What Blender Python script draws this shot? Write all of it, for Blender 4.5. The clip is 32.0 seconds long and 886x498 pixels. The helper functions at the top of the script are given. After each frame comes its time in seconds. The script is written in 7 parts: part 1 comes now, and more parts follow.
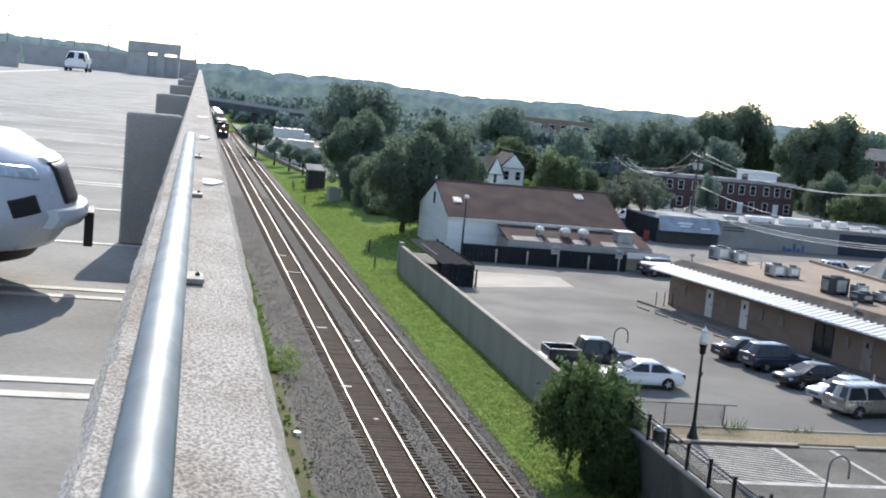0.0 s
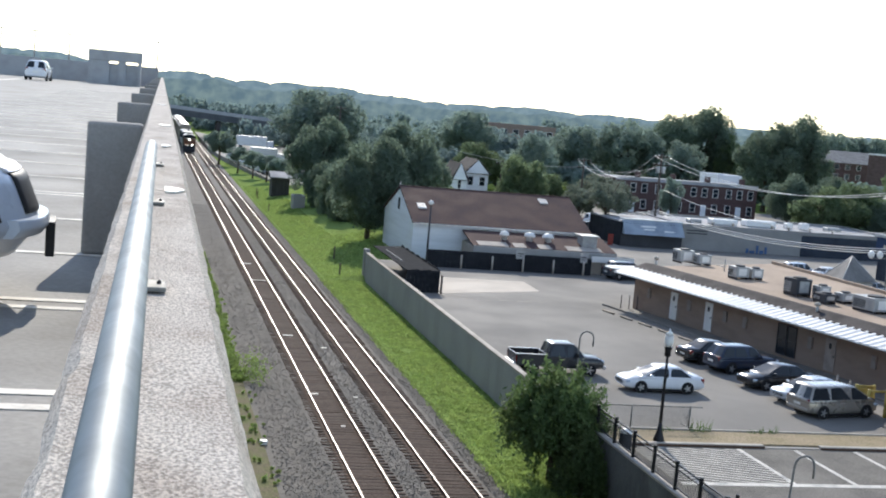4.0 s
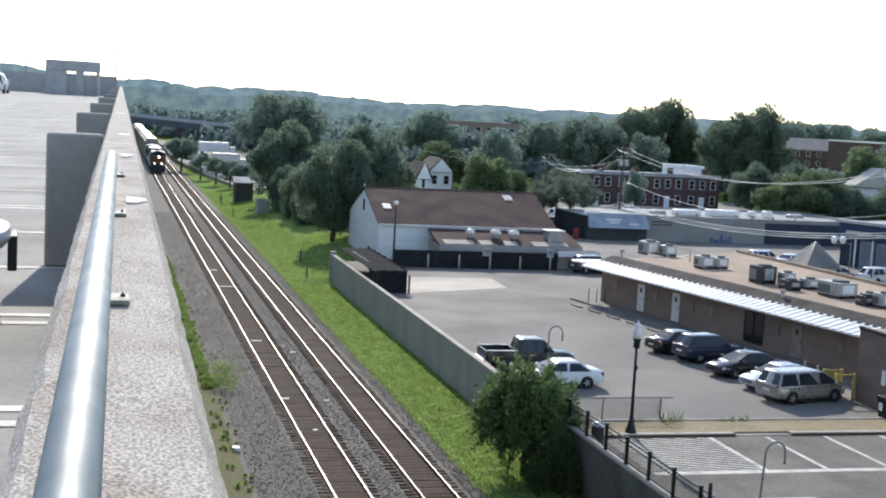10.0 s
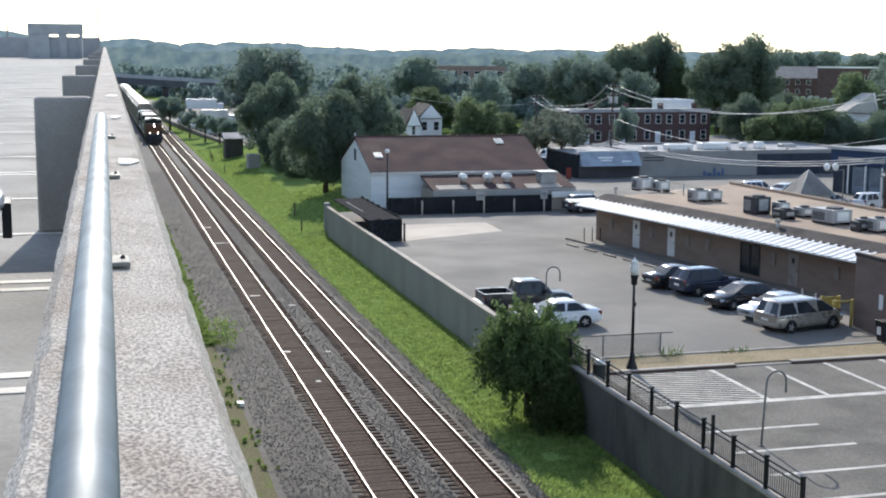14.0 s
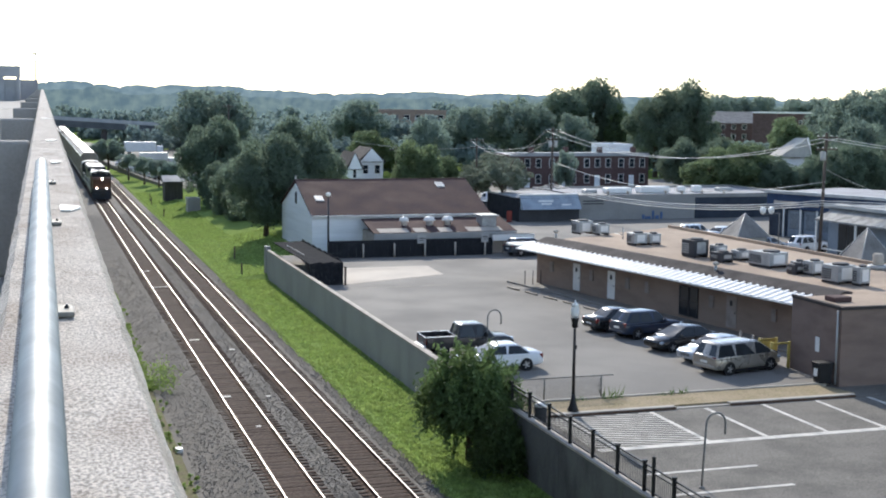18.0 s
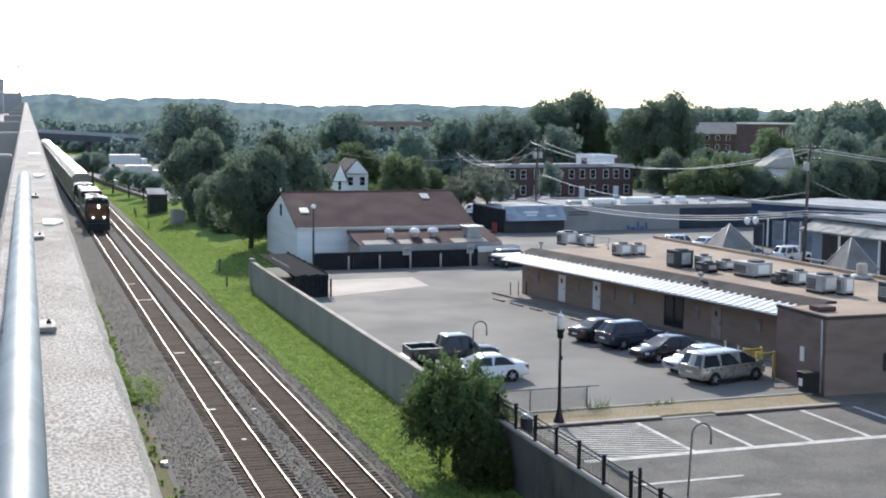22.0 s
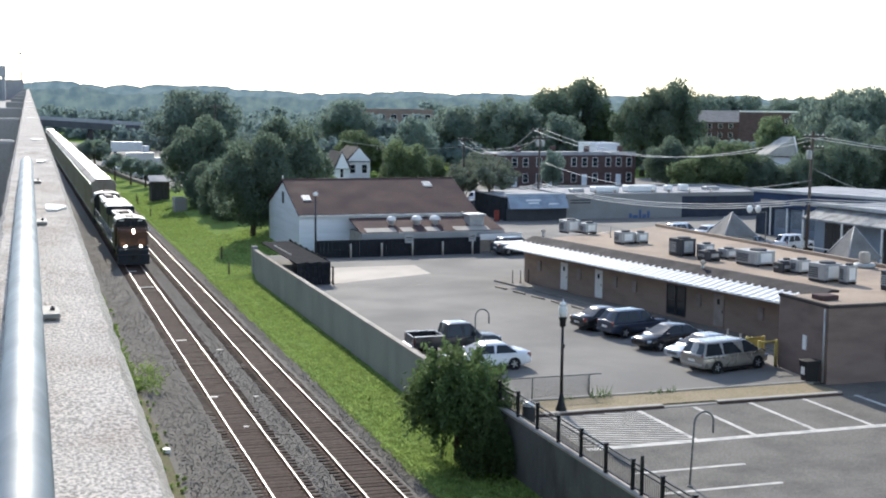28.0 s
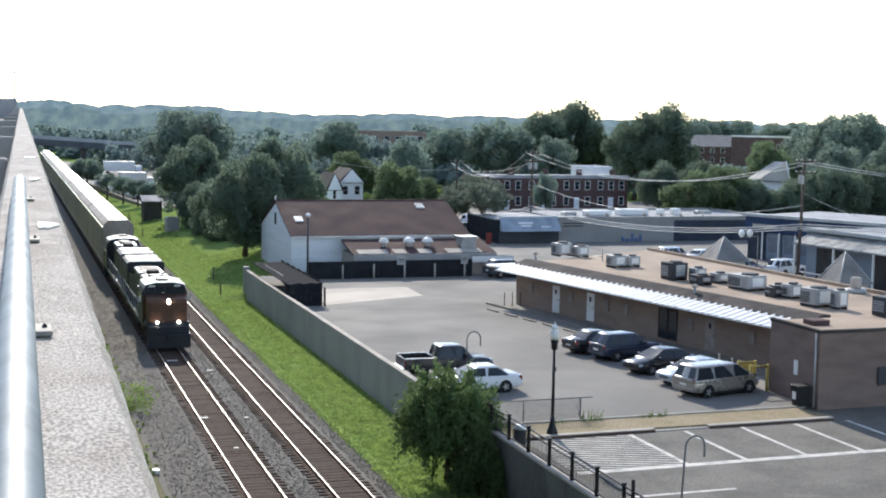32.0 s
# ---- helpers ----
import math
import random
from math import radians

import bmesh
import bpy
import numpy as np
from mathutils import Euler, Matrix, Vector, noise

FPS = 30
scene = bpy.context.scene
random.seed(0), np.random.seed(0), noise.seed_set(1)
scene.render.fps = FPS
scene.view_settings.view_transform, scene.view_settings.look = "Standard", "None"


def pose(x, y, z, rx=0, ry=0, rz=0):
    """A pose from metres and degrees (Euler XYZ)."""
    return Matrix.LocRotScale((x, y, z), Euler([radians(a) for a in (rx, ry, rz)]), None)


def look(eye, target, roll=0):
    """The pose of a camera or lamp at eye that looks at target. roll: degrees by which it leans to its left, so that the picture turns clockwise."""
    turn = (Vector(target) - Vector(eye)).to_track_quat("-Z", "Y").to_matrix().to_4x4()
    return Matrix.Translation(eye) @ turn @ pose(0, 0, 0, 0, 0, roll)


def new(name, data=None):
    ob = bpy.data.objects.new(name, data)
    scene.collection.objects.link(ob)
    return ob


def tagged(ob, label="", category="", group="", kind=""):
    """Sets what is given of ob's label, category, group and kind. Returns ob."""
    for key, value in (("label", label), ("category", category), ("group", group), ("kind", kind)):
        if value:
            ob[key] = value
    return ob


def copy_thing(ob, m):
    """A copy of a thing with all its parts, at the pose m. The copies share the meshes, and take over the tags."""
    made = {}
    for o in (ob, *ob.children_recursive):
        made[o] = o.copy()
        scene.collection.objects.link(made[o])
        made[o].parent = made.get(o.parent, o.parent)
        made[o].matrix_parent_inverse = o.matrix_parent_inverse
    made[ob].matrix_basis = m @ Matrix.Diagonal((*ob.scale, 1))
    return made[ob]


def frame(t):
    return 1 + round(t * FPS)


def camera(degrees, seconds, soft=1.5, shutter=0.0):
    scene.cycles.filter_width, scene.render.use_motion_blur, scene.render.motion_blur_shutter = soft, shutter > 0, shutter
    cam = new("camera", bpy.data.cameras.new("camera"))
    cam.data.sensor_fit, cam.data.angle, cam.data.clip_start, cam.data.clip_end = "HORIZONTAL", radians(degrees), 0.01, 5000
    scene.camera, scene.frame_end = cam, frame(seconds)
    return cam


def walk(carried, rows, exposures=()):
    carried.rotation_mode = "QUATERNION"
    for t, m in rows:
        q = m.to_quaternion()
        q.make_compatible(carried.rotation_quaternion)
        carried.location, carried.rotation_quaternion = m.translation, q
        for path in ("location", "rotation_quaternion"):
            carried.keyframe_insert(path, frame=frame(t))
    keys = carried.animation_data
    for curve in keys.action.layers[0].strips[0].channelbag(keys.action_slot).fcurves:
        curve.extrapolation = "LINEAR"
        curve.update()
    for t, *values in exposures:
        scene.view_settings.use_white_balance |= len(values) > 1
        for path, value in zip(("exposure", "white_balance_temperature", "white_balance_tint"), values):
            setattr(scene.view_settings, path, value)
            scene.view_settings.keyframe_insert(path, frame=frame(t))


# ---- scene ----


def aim(x, y, z, yaw, pitch, roll):
    """A camera pose from a place, the turn to the left, the tilt up and the lean to the left, in degrees."""
    return pose(x, y, z, 90 + pitch, 0, yaw) @ pose(0, 0, 0, 0, 0, roll)


# seconds, place, turn, tilt, lean
PATH = [
    (0, 0.012, 0.006, 16.290, -11.76, -6.56, 5.44), (0.5, 0.014, -0.000, 16.294, -11.68, -6.33, 5.38), (1, 0.012, -0.003, 16.295, -11.51, -6.17, 5.28),
    (1.5, 0.015, -0.007, 16.296, -11.73, -6.12, 5.33), (2, 0.015, -0.009, 16.294, -11.83, -6.11, 5.53), (2.5, 0.015, 0.003, 16.293, -11.87, -5.66, 5.12),
    (3, 0.014, -0.004, 16.289, -12.14, -6.65, 4.22), (3.5, 0.013, 0.001, 16.290, -11.45, -6.49, 3.42), (4, 0.017, -0.003, 16.290, -13.29, -6.16, 4.94),
    (4.5, 0.018, -0.018, 16.292, -15.20, -6.21, 4.48), (6.5, 0.013, -0.020, 16.292, -14.20, -6.05, 3.99), (7, 0.015, -0.019, 16.294, -14.19, -5.87, 3.77),
    (7.5, 0.017, -0.009, 16.295, -14.29, -6.04, 3.57), (8, 0.017, -0.004, 16.295, -14.52, -6.14, 3.52), (8.5, 0.020, -0.010, 16.297, -14.81, -6.26, 3.37),
    (9, 0.019, -0.010, 16.297, -14.77, -6.07, 3.22), (9.5, 0.019, -0.011, 16.298, -14.88, -6.01, 3.17), (10, 0.021, -0.002, 16.296, -14.79, -6.09, 3.13),
    (10.5, 0.022, 0.008, 16.296, -15.20, -6.14, 2.79), (11, 0.021, 0.010, 16.298, -14.89, -6.11, 2.73), (11.5, 0.023, 0.013, 16.299, -15.00, -5.95, 2.60),
    (12, 0.023, 0.009, 16.300, -15.12, -6.05, 2.43), (12.5, 0.022, 0.003, 16.300, -15.04, -6.03, 2.52), (13, 0.019, 0.001, 16.301, -14.26, -6.55, 2.11),
    (13.5, 0.018, 0.007, 16.296, -14.50, -8.05, 0.89), (15.5, -0.005, -0.027, 16.301, -16.23, -8.75, 0.36), (16, -0.002, -0.026, 16.305, -17.83, -7.62, 0.92),
    (16.5, -0.002, -0.025, 16.307, -18.07, -6.98, 1.15), (17, 0.001, -0.015, 16.311, -18.36, -6.40, 0.87), (17.5, 0.002, -0.007, 16.310, -18.26, -6.47, 0.68),
    (18, -0.001, -0.011, 16.310, -17.73, -6.54, 0.63), (18.5, 0.000, -0.013, 16.313, -18.01, -6.18, 0.46), (19, 0.004, -0.004, 16.313, -18.22, -5.99, 0.16),
    (19.5, 0.000, -0.000, 16.312, -17.85, -6.10, -0.13), (20, 0.005, -0.003, 16.313, -18.64, -6.05, -0.08), (20.5, 0.007, -0.002, 16.312, -18.63, -6.07, -0.20),
    (21, 0.002, -0.015, 16.311, -18.64, -6.07, 0.63), (21.5, 0.003, -0.012, 16.312, -18.59, -6.08, 0.70), (22, 0.003, -0.013, 16.313, -18.38, -6.02, 0.45),
    (22.5, 0.000, -0.008, 16.310, -18.22, -6.09, 0.73), (23, -0.000, -0.008, 16.310, -18.34, -6.23, 1.02), (23.5, -0.000, -0.003, 16.309, -18.42, -6.21, 1.15),
    (24, -0.000, -0.000, 16.307, -18.48, -6.15, 1.19), (24.5, -0.000, -0.005, 16.309, -18.54, -6.04, 1.21), (25, 0.002, -0.001, 16.310, -18.55, -5.94, 0.87),
    (25.5, 0.001, 0.000, 16.309, -18.57, -5.93, 0.70), (27.5, 0.004, 0.061, 16.303, -18.68, -6.43, 0.63), (28, 0.002, 0.060, 16.301, -18.30, -6.56, 0.55),
    (28.5, 0.004, 0.063, 16.301, -18.23, -6.41, 0.36), (29, 0.003, 0.064, 16.301, -18.95, -5.55, 1.11), (29.5, -0.002, 0.065, 16.300, -18.32, -5.71, 1.13),
    (30, 0.002, 0.067, 16.301, -18.60, -5.29, 0.99), (30.5, -0.000, 0.062, 16.301, -18.57, -5.19, 1.04), (31, -0.002, 0.063, 16.301, -18.38, -5.40, 1.12),
    (31.5, -0.000, 0.061, 16.301, -18.83, -5.46, 0.93), (32, -0.001, 0.068, 16.296, -18.64, -5.57, 1.03),
]

cam = camera(38.0, 32.0, soft=2.0)
walk(cam, [(t, aim(*row)) for t, *row in PATH], exposures=[(0, 0.80), (14, 0.80), (18, 0.84), (22, 0.90), (32, 0.90)])

# ---- light ----
SUN_AZIMUTH, SUN_ELEVATION = 6.0, 30.0     # degrees to the right of the tracks' direction, and up
world = bpy.data.worlds.new("sky")
scene.world = world
world.use_nodes = True
wn = world.node_tree.nodes
sky = wn.new("ShaderNodeTexSky")
sky.sky_type, sky.sun_disc = "NISHITA", False
sky.sun_elevation, sky.sun_rotation = radians(SUN_ELEVATION), radians(SUN_AZIMUTH)
sky.air_density, sky.dust_density, sky.ozone_density = 1.0, 0.2, 3.0
wn["Background"].inputs["Strength"].default_value = 0.15
haze = wn.new("ShaderNodeHueSaturation")      # a bright hazy summer sky
haze.inputs["Saturation"].default_value = 0.8
world.node_tree.links.new(sky.outputs[0], haze.inputs["Color"])
world.node_tree.links.new(haze.outputs[0], wn["Background"].inputs["Color"])
sun_data = bpy.data.lights.new("sun", "SUN")
sun_data.energy, sun_data.angle, sun_data.color = 2.9, radians(0.6), (1.0, 0.94, 0.85)
sun = new("sun", sun_data)
az, el = radians(SUN_AZIMUTH), radians(SUN_ELEVATION)
sun.matrix_basis = look((0, 0, 60), Vector((0, 0, 60)) - Vector((math.sin(az) * math.cos(el), math.cos(az) * math.cos(el), math.sin(el))))

# ---- materials ----
MATS = {}


def surface(name, colour, rough=0.7, metal=0.0, grain=20.0, spread=0.15, stain=0.8, blotch=0.18, bump=0.2, tint=None, each=0.0,
            spec=0.25, coat=0.0, transmit=0.0, stretch=(1, 1, 1), depth=0.02, crisp=0.2):
    """A procedural surface: colour varied by fine grain and by wide stains, with a fine relief."""
    if name in MATS:
        return MATS[name]
    m = bpy.data.materials.new(name)
    m.use_nodes = True
    nodes, links = m.node_tree.nodes, m.node_tree.links
    bsdf = nodes["Principled BSDF"]
    where = nodes.new("ShaderNodeNewGeometry")
    coords = nodes.new("ShaderNodeVectorMath")
    coords.operation = "MULTIPLY"
    coords.inputs[1].default_value = stretch
    links.new(where.outputs["Position"], coords.inputs[0])
    fine, wide = nodes.new("ShaderNodeTexNoise"), nodes.new("ShaderNodeTexNoise")
    fine.inputs["Scale"].default_value, fine.inputs["Detail"].default_value = grain, 5
    wide.inputs["Scale"].default_value, wide.inputs["Detail"].default_value = stain, 4
    for n in (fine, wide):
        links.new(coords.outputs[0], n.inputs["Vector"])
    r, g, b = colour
    tr, tg, tb = tint or (r * 0.6, g * 0.6, b * 0.6)

    def ramp(source, lo, hi, a, z):
        n = nodes.new("ShaderNodeMapRange")
        n.inputs[1].default_value, n.inputs[2].default_value, n.inputs[3].default_value, n.inputs[4].default_value = lo, hi, a, z
        links.new(source, n.inputs[0])
        return n.outputs[0]

    mix = nodes.new("ShaderNodeMix")
    mix.data_type = "RGBA"
    mix.inputs[6].default_value, mix.inputs[7].default_value = (r, g, b, 1), (tr, tg, tb, 1)
    links.new(ramp(wide.outputs[0], 0.42, 0.72, 0.0, min(1, blotch * 3)), mix.inputs[0])
    value = ramp(fine.outputs[0], 0.5 - crisp, 0.5 + crisp, 1 - spread, 1 + spread)
    if each:
        info = nodes.new("ShaderNodeObjectInfo")
        isle = nodes.new("ShaderNodeNewGeometry")
        add = nodes.new("ShaderNodeMath")
        links.new(info.outputs["Random"], add.inputs[0])
        links.new(isle.outputs["Random Per Island"], add.inputs[1])
        piece = ramp(add.outputs[0], 0, 2, 1 - each, 1 + each)
        times = nodes.new("ShaderNodeMath")
        times.operation = "MULTIPLY"
        links.new(value, times.inputs[0])
        links.new(piece, times.inputs[1])
        value = times.outputs[0]
    scale = nodes.new("ShaderNodeVectorMath")
    scale.operation = "SCALE"
    links.new(mix.outputs[2], scale.inputs[0])
    links.new(value, scale.inputs[3])
    links.new(scale.outputs[0], bsdf.inputs["Base Color"])
    bsdf.inputs["Metallic"].default_value = metal
    bsdf.inputs["Specular IOR Level"].default_value = spec
    bsdf.inputs["Coat Weight"].default_value = coat
    links.new(ramp(wide.outputs[0], 0.3, 0.7, max(0.02, rough - 0.08), min(1, rough + 0.08)), bsdf.inputs["Roughness"])
    if bump:
        relief = nodes.new("ShaderNodeBump")
        relief.inputs["Strength"].default_value, relief.inputs["Distance"].default_value = bump, depth
        links.new(fine.outputs[0], relief.inputs["Height"])
        links.new(relief.outputs[0], bsdf.inputs["Normal"])
    if transmit:
        leaf = nodes.new("ShaderNodeBsdfTranslucent")
        links.new(scale.outputs[0], leaf.inputs["Color"])
        both = nodes.new("ShaderNodeMixShader")
        both.inputs[0].default_value = transmit
        links.new(bsdf.outputs[0], both.inputs[1])
        links.new(leaf.outputs[0], both.inputs[2])
        links.new(both.outputs[0], nodes["Material Output"].inputs["Surface"])
    MATS[name] = m
    return m


def paint(name, colour, rough=0.3, coat=0.6, metal=0.0):
    return surface(name, colour, rough=rough, metal=metal, grain=60, spread=0.03, stain=1.5, blotch=0.06, bump=0.0, coat=coat)


def glow(name, colour, strength):
    if name in MATS:
        return MATS[name]
    m = bpy.data.materials.new(name)
    m.use_nodes = True
    b = m.node_tree.nodes["Principled BSDF"]
    b.inputs["Base Color"].default_value = (*colour, 1)
    b.inputs["Emission Color"].default_value, b.inputs["Emission Strength"].default_value = (*colour, 1), strength
    MATS[name] = m
    return m


CONCRETE = surface("parapet_concrete", (0.51, 0.46, 0.405), 0.92, grain=170, spread=0.38, stain=6.0, blotch=0.28, bump=0.9, depth=0.005, crisp=0.12, spec=0.15, tint=(0.375, 0.315, 0.265), stretch=(1.2, 0.75, 1))
DECK = surface("deck_concrete", (0.31, 0.298, 0.278), 0.85, grain=25, spread=0.1, stain=0.7, blotch=0.3, bump=0.15, tint=(0.225, 0.213, 0.19))
PIERMAT = surface("pier_concrete", (0.37, 0.375, 0.385), 0.9, grain=40, spread=0.08, stain=1.0, blotch=0.15, bump=0.15)
STUBMAT = surface("stub_wall_concrete", (0.30, 0.287, 0.268), 0.9, grain=40, spread=0.08, stain=1.0, blotch=0.2, bump=0.15)
LINE = surface("road_paint", (0.72, 0.68, 0.61), 0.7, grain=30, spread=0.12, stain=2.5, blotch=0.22, bump=0.1, tint=(0.50, 0.47, 0.42))
GALV = surface("galvanised_steel", (0.23, 0.255, 0.265), 0.6, metal=0.6, grain=40, spread=0.06, stain=6, blotch=0.15, bump=0.02)
STEEL = surface("plate_steel", (0.24, 0.235, 0.22), 0.7, metal=0.2, grain=50, spread=0.15, stain=8, blotch=0.2, bump=0.1)
DARKSTEEL = surface("dark_bolts", (0.06, 0.06, 0.065), 0.5, metal=0.5, grain=30, bump=0.0)
SEALANT = surface("white_sealant", (0.75, 0.74, 0.70), 0.6, grain=30, spread=0.05, bump=0.1)
FADED = surface("faded_line_paint", (0.61, 0.575, 0.51), 0.8, grain=25, spread=0.2, stain=1.6, blotch=0.28, bump=0.1, tint=(0.33, 0.32, 0.30))
ASPHALT = surface("asphalt", (0.215, 0.20, 0.178), 0.9, grain=18, spread=0.14, stain=0.22, blotch=0.22, bump=0.35, tint=(0.165, 0.155, 0.14), depth=0.015, spec=0.3)
ASPHALT2 = surface("sealed_asphalt", (0.158, 0.145, 0.125), 0.88, grain=14, spread=0.24, stain=0.5, blotch=0.33, bump=0.3, tint=(0.112, 0.104, 0.091), depth=0.015, crisp=0.15)
BALLAST = surface("ballast", (0.195, 0.178, 0.155), 0.95, grain=30, spread=0.35, stain=0.5, blotch=0.2, bump=0.4, depth=0.03, tint=(0.15, 0.138, 0.12), spec=0.1)
STONE = surface("ballast_stone", (0.205, 0.188, 0.168), 0.9, grain=20, spread=0.2, each=0.25, bump=0.2, spec=0.2)
TRACKBED = surface("oily_ballast", (0.078, 0.058, 0.047), 0.95, grain=9, spread=0.4, stain=0.8, blotch=0.25, bump=0.9, depth=0.05, tint=(0.10, 0.075, 0.062), spec=0.1)
TIE = surface("creosoted_timber", (0.07, 0.048, 0.038), 0.9, grain=30, spread=0.3, stain=3, blotch=0.2, bump=0.4, each=0.45, stretch=(0.3, 3, 1), spec=0.1)
RAILTOP = surface("polished_rail", (0.34, 0.32, 0.30), 0.55, metal=1.0, grain=30, spread=0.05, stain=2, blotch=0.05, bump=0.0)
RUST = surface("rusty_rail", (0.13, 0.075, 0.05), 0.85, metal=0.2, grain=40, spread=0.25, stain=4, bump=0.2)
GRASS = surface("grass_soil", (0.205, 0.285, 0.085), 0.95, grain=7, spread=0.4, stain=0.35, blotch=0.25, bump=0.8, depth=0.1, tint=(0.225, 0.285, 0.09), spec=0.0)
BLADE = surface("grass_blades", (0.255, 0.35, 0.105), 0.8, grain=2, spread=0.3, stain=0.4, blotch=0.25, bump=0.0, each=0.35, transmit=0.5, tint=(0.28, 0.35, 0.12))
# darker grey for the near wall panels
DARKWALL = surface("dark_cast_wall", (0.15, 0.146, 0.136), 0.92, grain=18, spread=0.14, stain=0.9, blotch=0.33, bump=0.3, tint=(0.09, 0.087, 0.08), stretch=(1, 1, 0.4))
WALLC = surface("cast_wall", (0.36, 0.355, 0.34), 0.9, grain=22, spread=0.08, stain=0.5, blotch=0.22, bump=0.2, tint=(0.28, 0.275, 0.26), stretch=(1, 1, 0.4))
KERB = surface("kerb_concrete", (0.46, 0.41, 0.35), 0.9, grain=22, spread=0.1, stain=1.0, blotch=0.2, bump=0.2)
DRYGRASS = surface("dry_grass", (0.30, 0.235, 0.145), 0.95, grain=9, spread=0.3, stain=0.9, blotch=0.3, bump=0.6, depth=0.05, tint=(0.24, 0.20, 0.11))
SOIL = surface("weedy_soil", (0.15, 0.13, 0.075), 0.95, grain=8, spread=0.35, stain=0.9, blotch=0.33, bump=0.6, depth=0.03, tint=(0.13, 0.16, 0.05), spec=0.1)
BRICK = surface("brown_brick", (0.30, 0.222, 0.175), 0.9, grain=14, spread=0.12, stain=0.5, blotch=0.15, bump=0.25, stretch=(1, 1, 3))
REDBRICK = surface("red_brick", (0.115, 0.072, 0.067), 0.9, grain=12, spread=0.18, stain=0.5, blotch=0.2, bump=0.2, stretch=(1, 1, 3))
WHITEWALL = surface("white_clapboard", (0.82, 0.83, 0.85), 0.7, grain=8, spread=0.05, stain=0.6, blotch=0.12, bump=0.1, stretch=(0.2, 0.2, 4), tint=(0.58, 0.58, 0.58))
ROOFRED = surface("brown_shingle", (0.095, 0.058, 0.052), 0.9, grain=10, spread=0.2, stain=0.5, blotch=0.25, bump=0.4, stretch=(1, 1, 2), tint=(0.075, 0.055, 0.058), spec=0.1)
ROOFTAN = surface("gravel_roof", (0.40, 0.305, 0.225), 0.95, grain=12, spread=0.18, stain=0.25, blotch=0.25, bump=0.4, tint=(0.27, 0.21, 0.165))
ROOFGREY = surface("grey_roof", (0.35, 0.35, 0.36), 0.8, grain=12, spread=0.1, stain=0.4, blotch=0.2, bump=0.2)
TARBAND = surface("tar_flashing", (0.075, 0.066, 0.063), 0.9, grain=10, spread=0.2, stain=0.8, blotch=0.2, bump=0.2, spec=0.1)
WHITEMETAL = surface("white_ribbed_metal", (0.82, 0.80, 0.76), 0.45, grain=10, spread=0.04, stain=1.0, blotch=0.1, bump=0.0)
UNIT = surface("grey_cabinet", (0.42, 0.42, 0.41), 0.55, metal=0.3, grain=12, spread=0.08, stain=2, blotch=0.2, bump=0.05)
DARKUNIT = surface("dark_grille", (0.06, 0.06, 0.065), 0.6, grain=30, spread=0.2, bump=0.1)
BLACKIRON = surface("black_iron", (0.02, 0.02, 0.022), 0.45, metal=0.2, grain=40, spread=0.1, bump=0.05)
DARKFENCE = surface("dark_slatted_fence", (0.03, 0.032, 0.036), 0.95, grain=6, spread=0.2, stain=1, bump=0.2, spec=0.05)
BLACKTIMBER = surface("black_timber", (0.022, 0.024, 0.028), 0.95, grain=6, spread=0.3, stain=1.2, blotch=0.3, bump=0.2, spec=0.02, tint=(0.04, 0.04, 0.042))
WOODPOLE = surface("weathered_pole", (0.11, 0.085, 0.07), 0.9, grain=20, spread=0.2, stain=2, bump=0.3, stretch=(3, 3, 0.3))
BARK = surface("bark", (0.10, 0.08, 0.06), 0.95, grain=12, spread=0.25, stain=2, bump=0.6, stretch=(2, 2, 0.5))
LEAF = surface("leaves", (0.165, 0.22, 0.165), 0.75, grain=1.2, spread=0.15, stain=0.22, blotch=0.2, bump=0.0, each=0.22, transmit=0.62, tint=(0.19, 0.235, 0.155), spec=0.12)
LEAFLIGHT = surface("light_leaves", (0.165, 0.222, 0.125), 0.75, grain=1.2, spread=0.15, stain=0.3, blotch=0.2, bump=0.0, each=0.25, transmit=0.62, tint=(0.18, 0.225, 0.11), spec=0.12)
# paler, bluer leaves for far crowns: distance haze put into the colour
LEAFMID = surface("haze_tinted_leaves", (0.21, 0.275, 0.235), 0.8, grain=0.8, spread=0.15, stain=0.15, blotch=0.2, bump=0.0, each=0.2, transmit=0.62, tint=(0.23, 0.29, 0.215), spec=0.1)
LEAFBUSH = surface("bush_leaves", (0.105, 0.16, 0.062), 0.65, grain=1.5, spread=0.25, stain=0.6, blotch=0.2, bump=0.0, each=0.4, transmit=0.45, tint=(0.14, 0.175, 0.07), spec=0.2)
LEAFGREY = surface("greyish_leaves", (0.20, 0.235, 0.18), 0.75, grain=1.2, spread=0.2, stain=0.3, blotch=0.2, bump=0.0, each=0.3, transmit=0.5, tint=(0.27, 0.28, 0.21), spec=0.12)
# haze of the farthest woods, again mixed into the leaf colour
LEAFFAR = surface("haze_tinted_far_leaves", (0.205, 0.27, 0.26), 0.9, grain=0.3, spread=0.12, stain=0.06, blotch=0.25, bump=0.0, each=0.15, transmit=0.5, tint=(0.235, 0.295, 0.255), spec=0.05)
GLASS = surface("dark_window_glass", (0.025, 0.03, 0.036), 0.06, grain=4, spread=0.1, bump=0.0, spec=0.4)
TYRE = surface("tyre_rubber", (0.018, 0.018, 0.019), 0.85, grain=30, bump=0.1)
RIM = surface("wheel_alloy", (0.5, 0.5, 0.51), 0.35, metal=0.8, grain=30, bump=0.0)
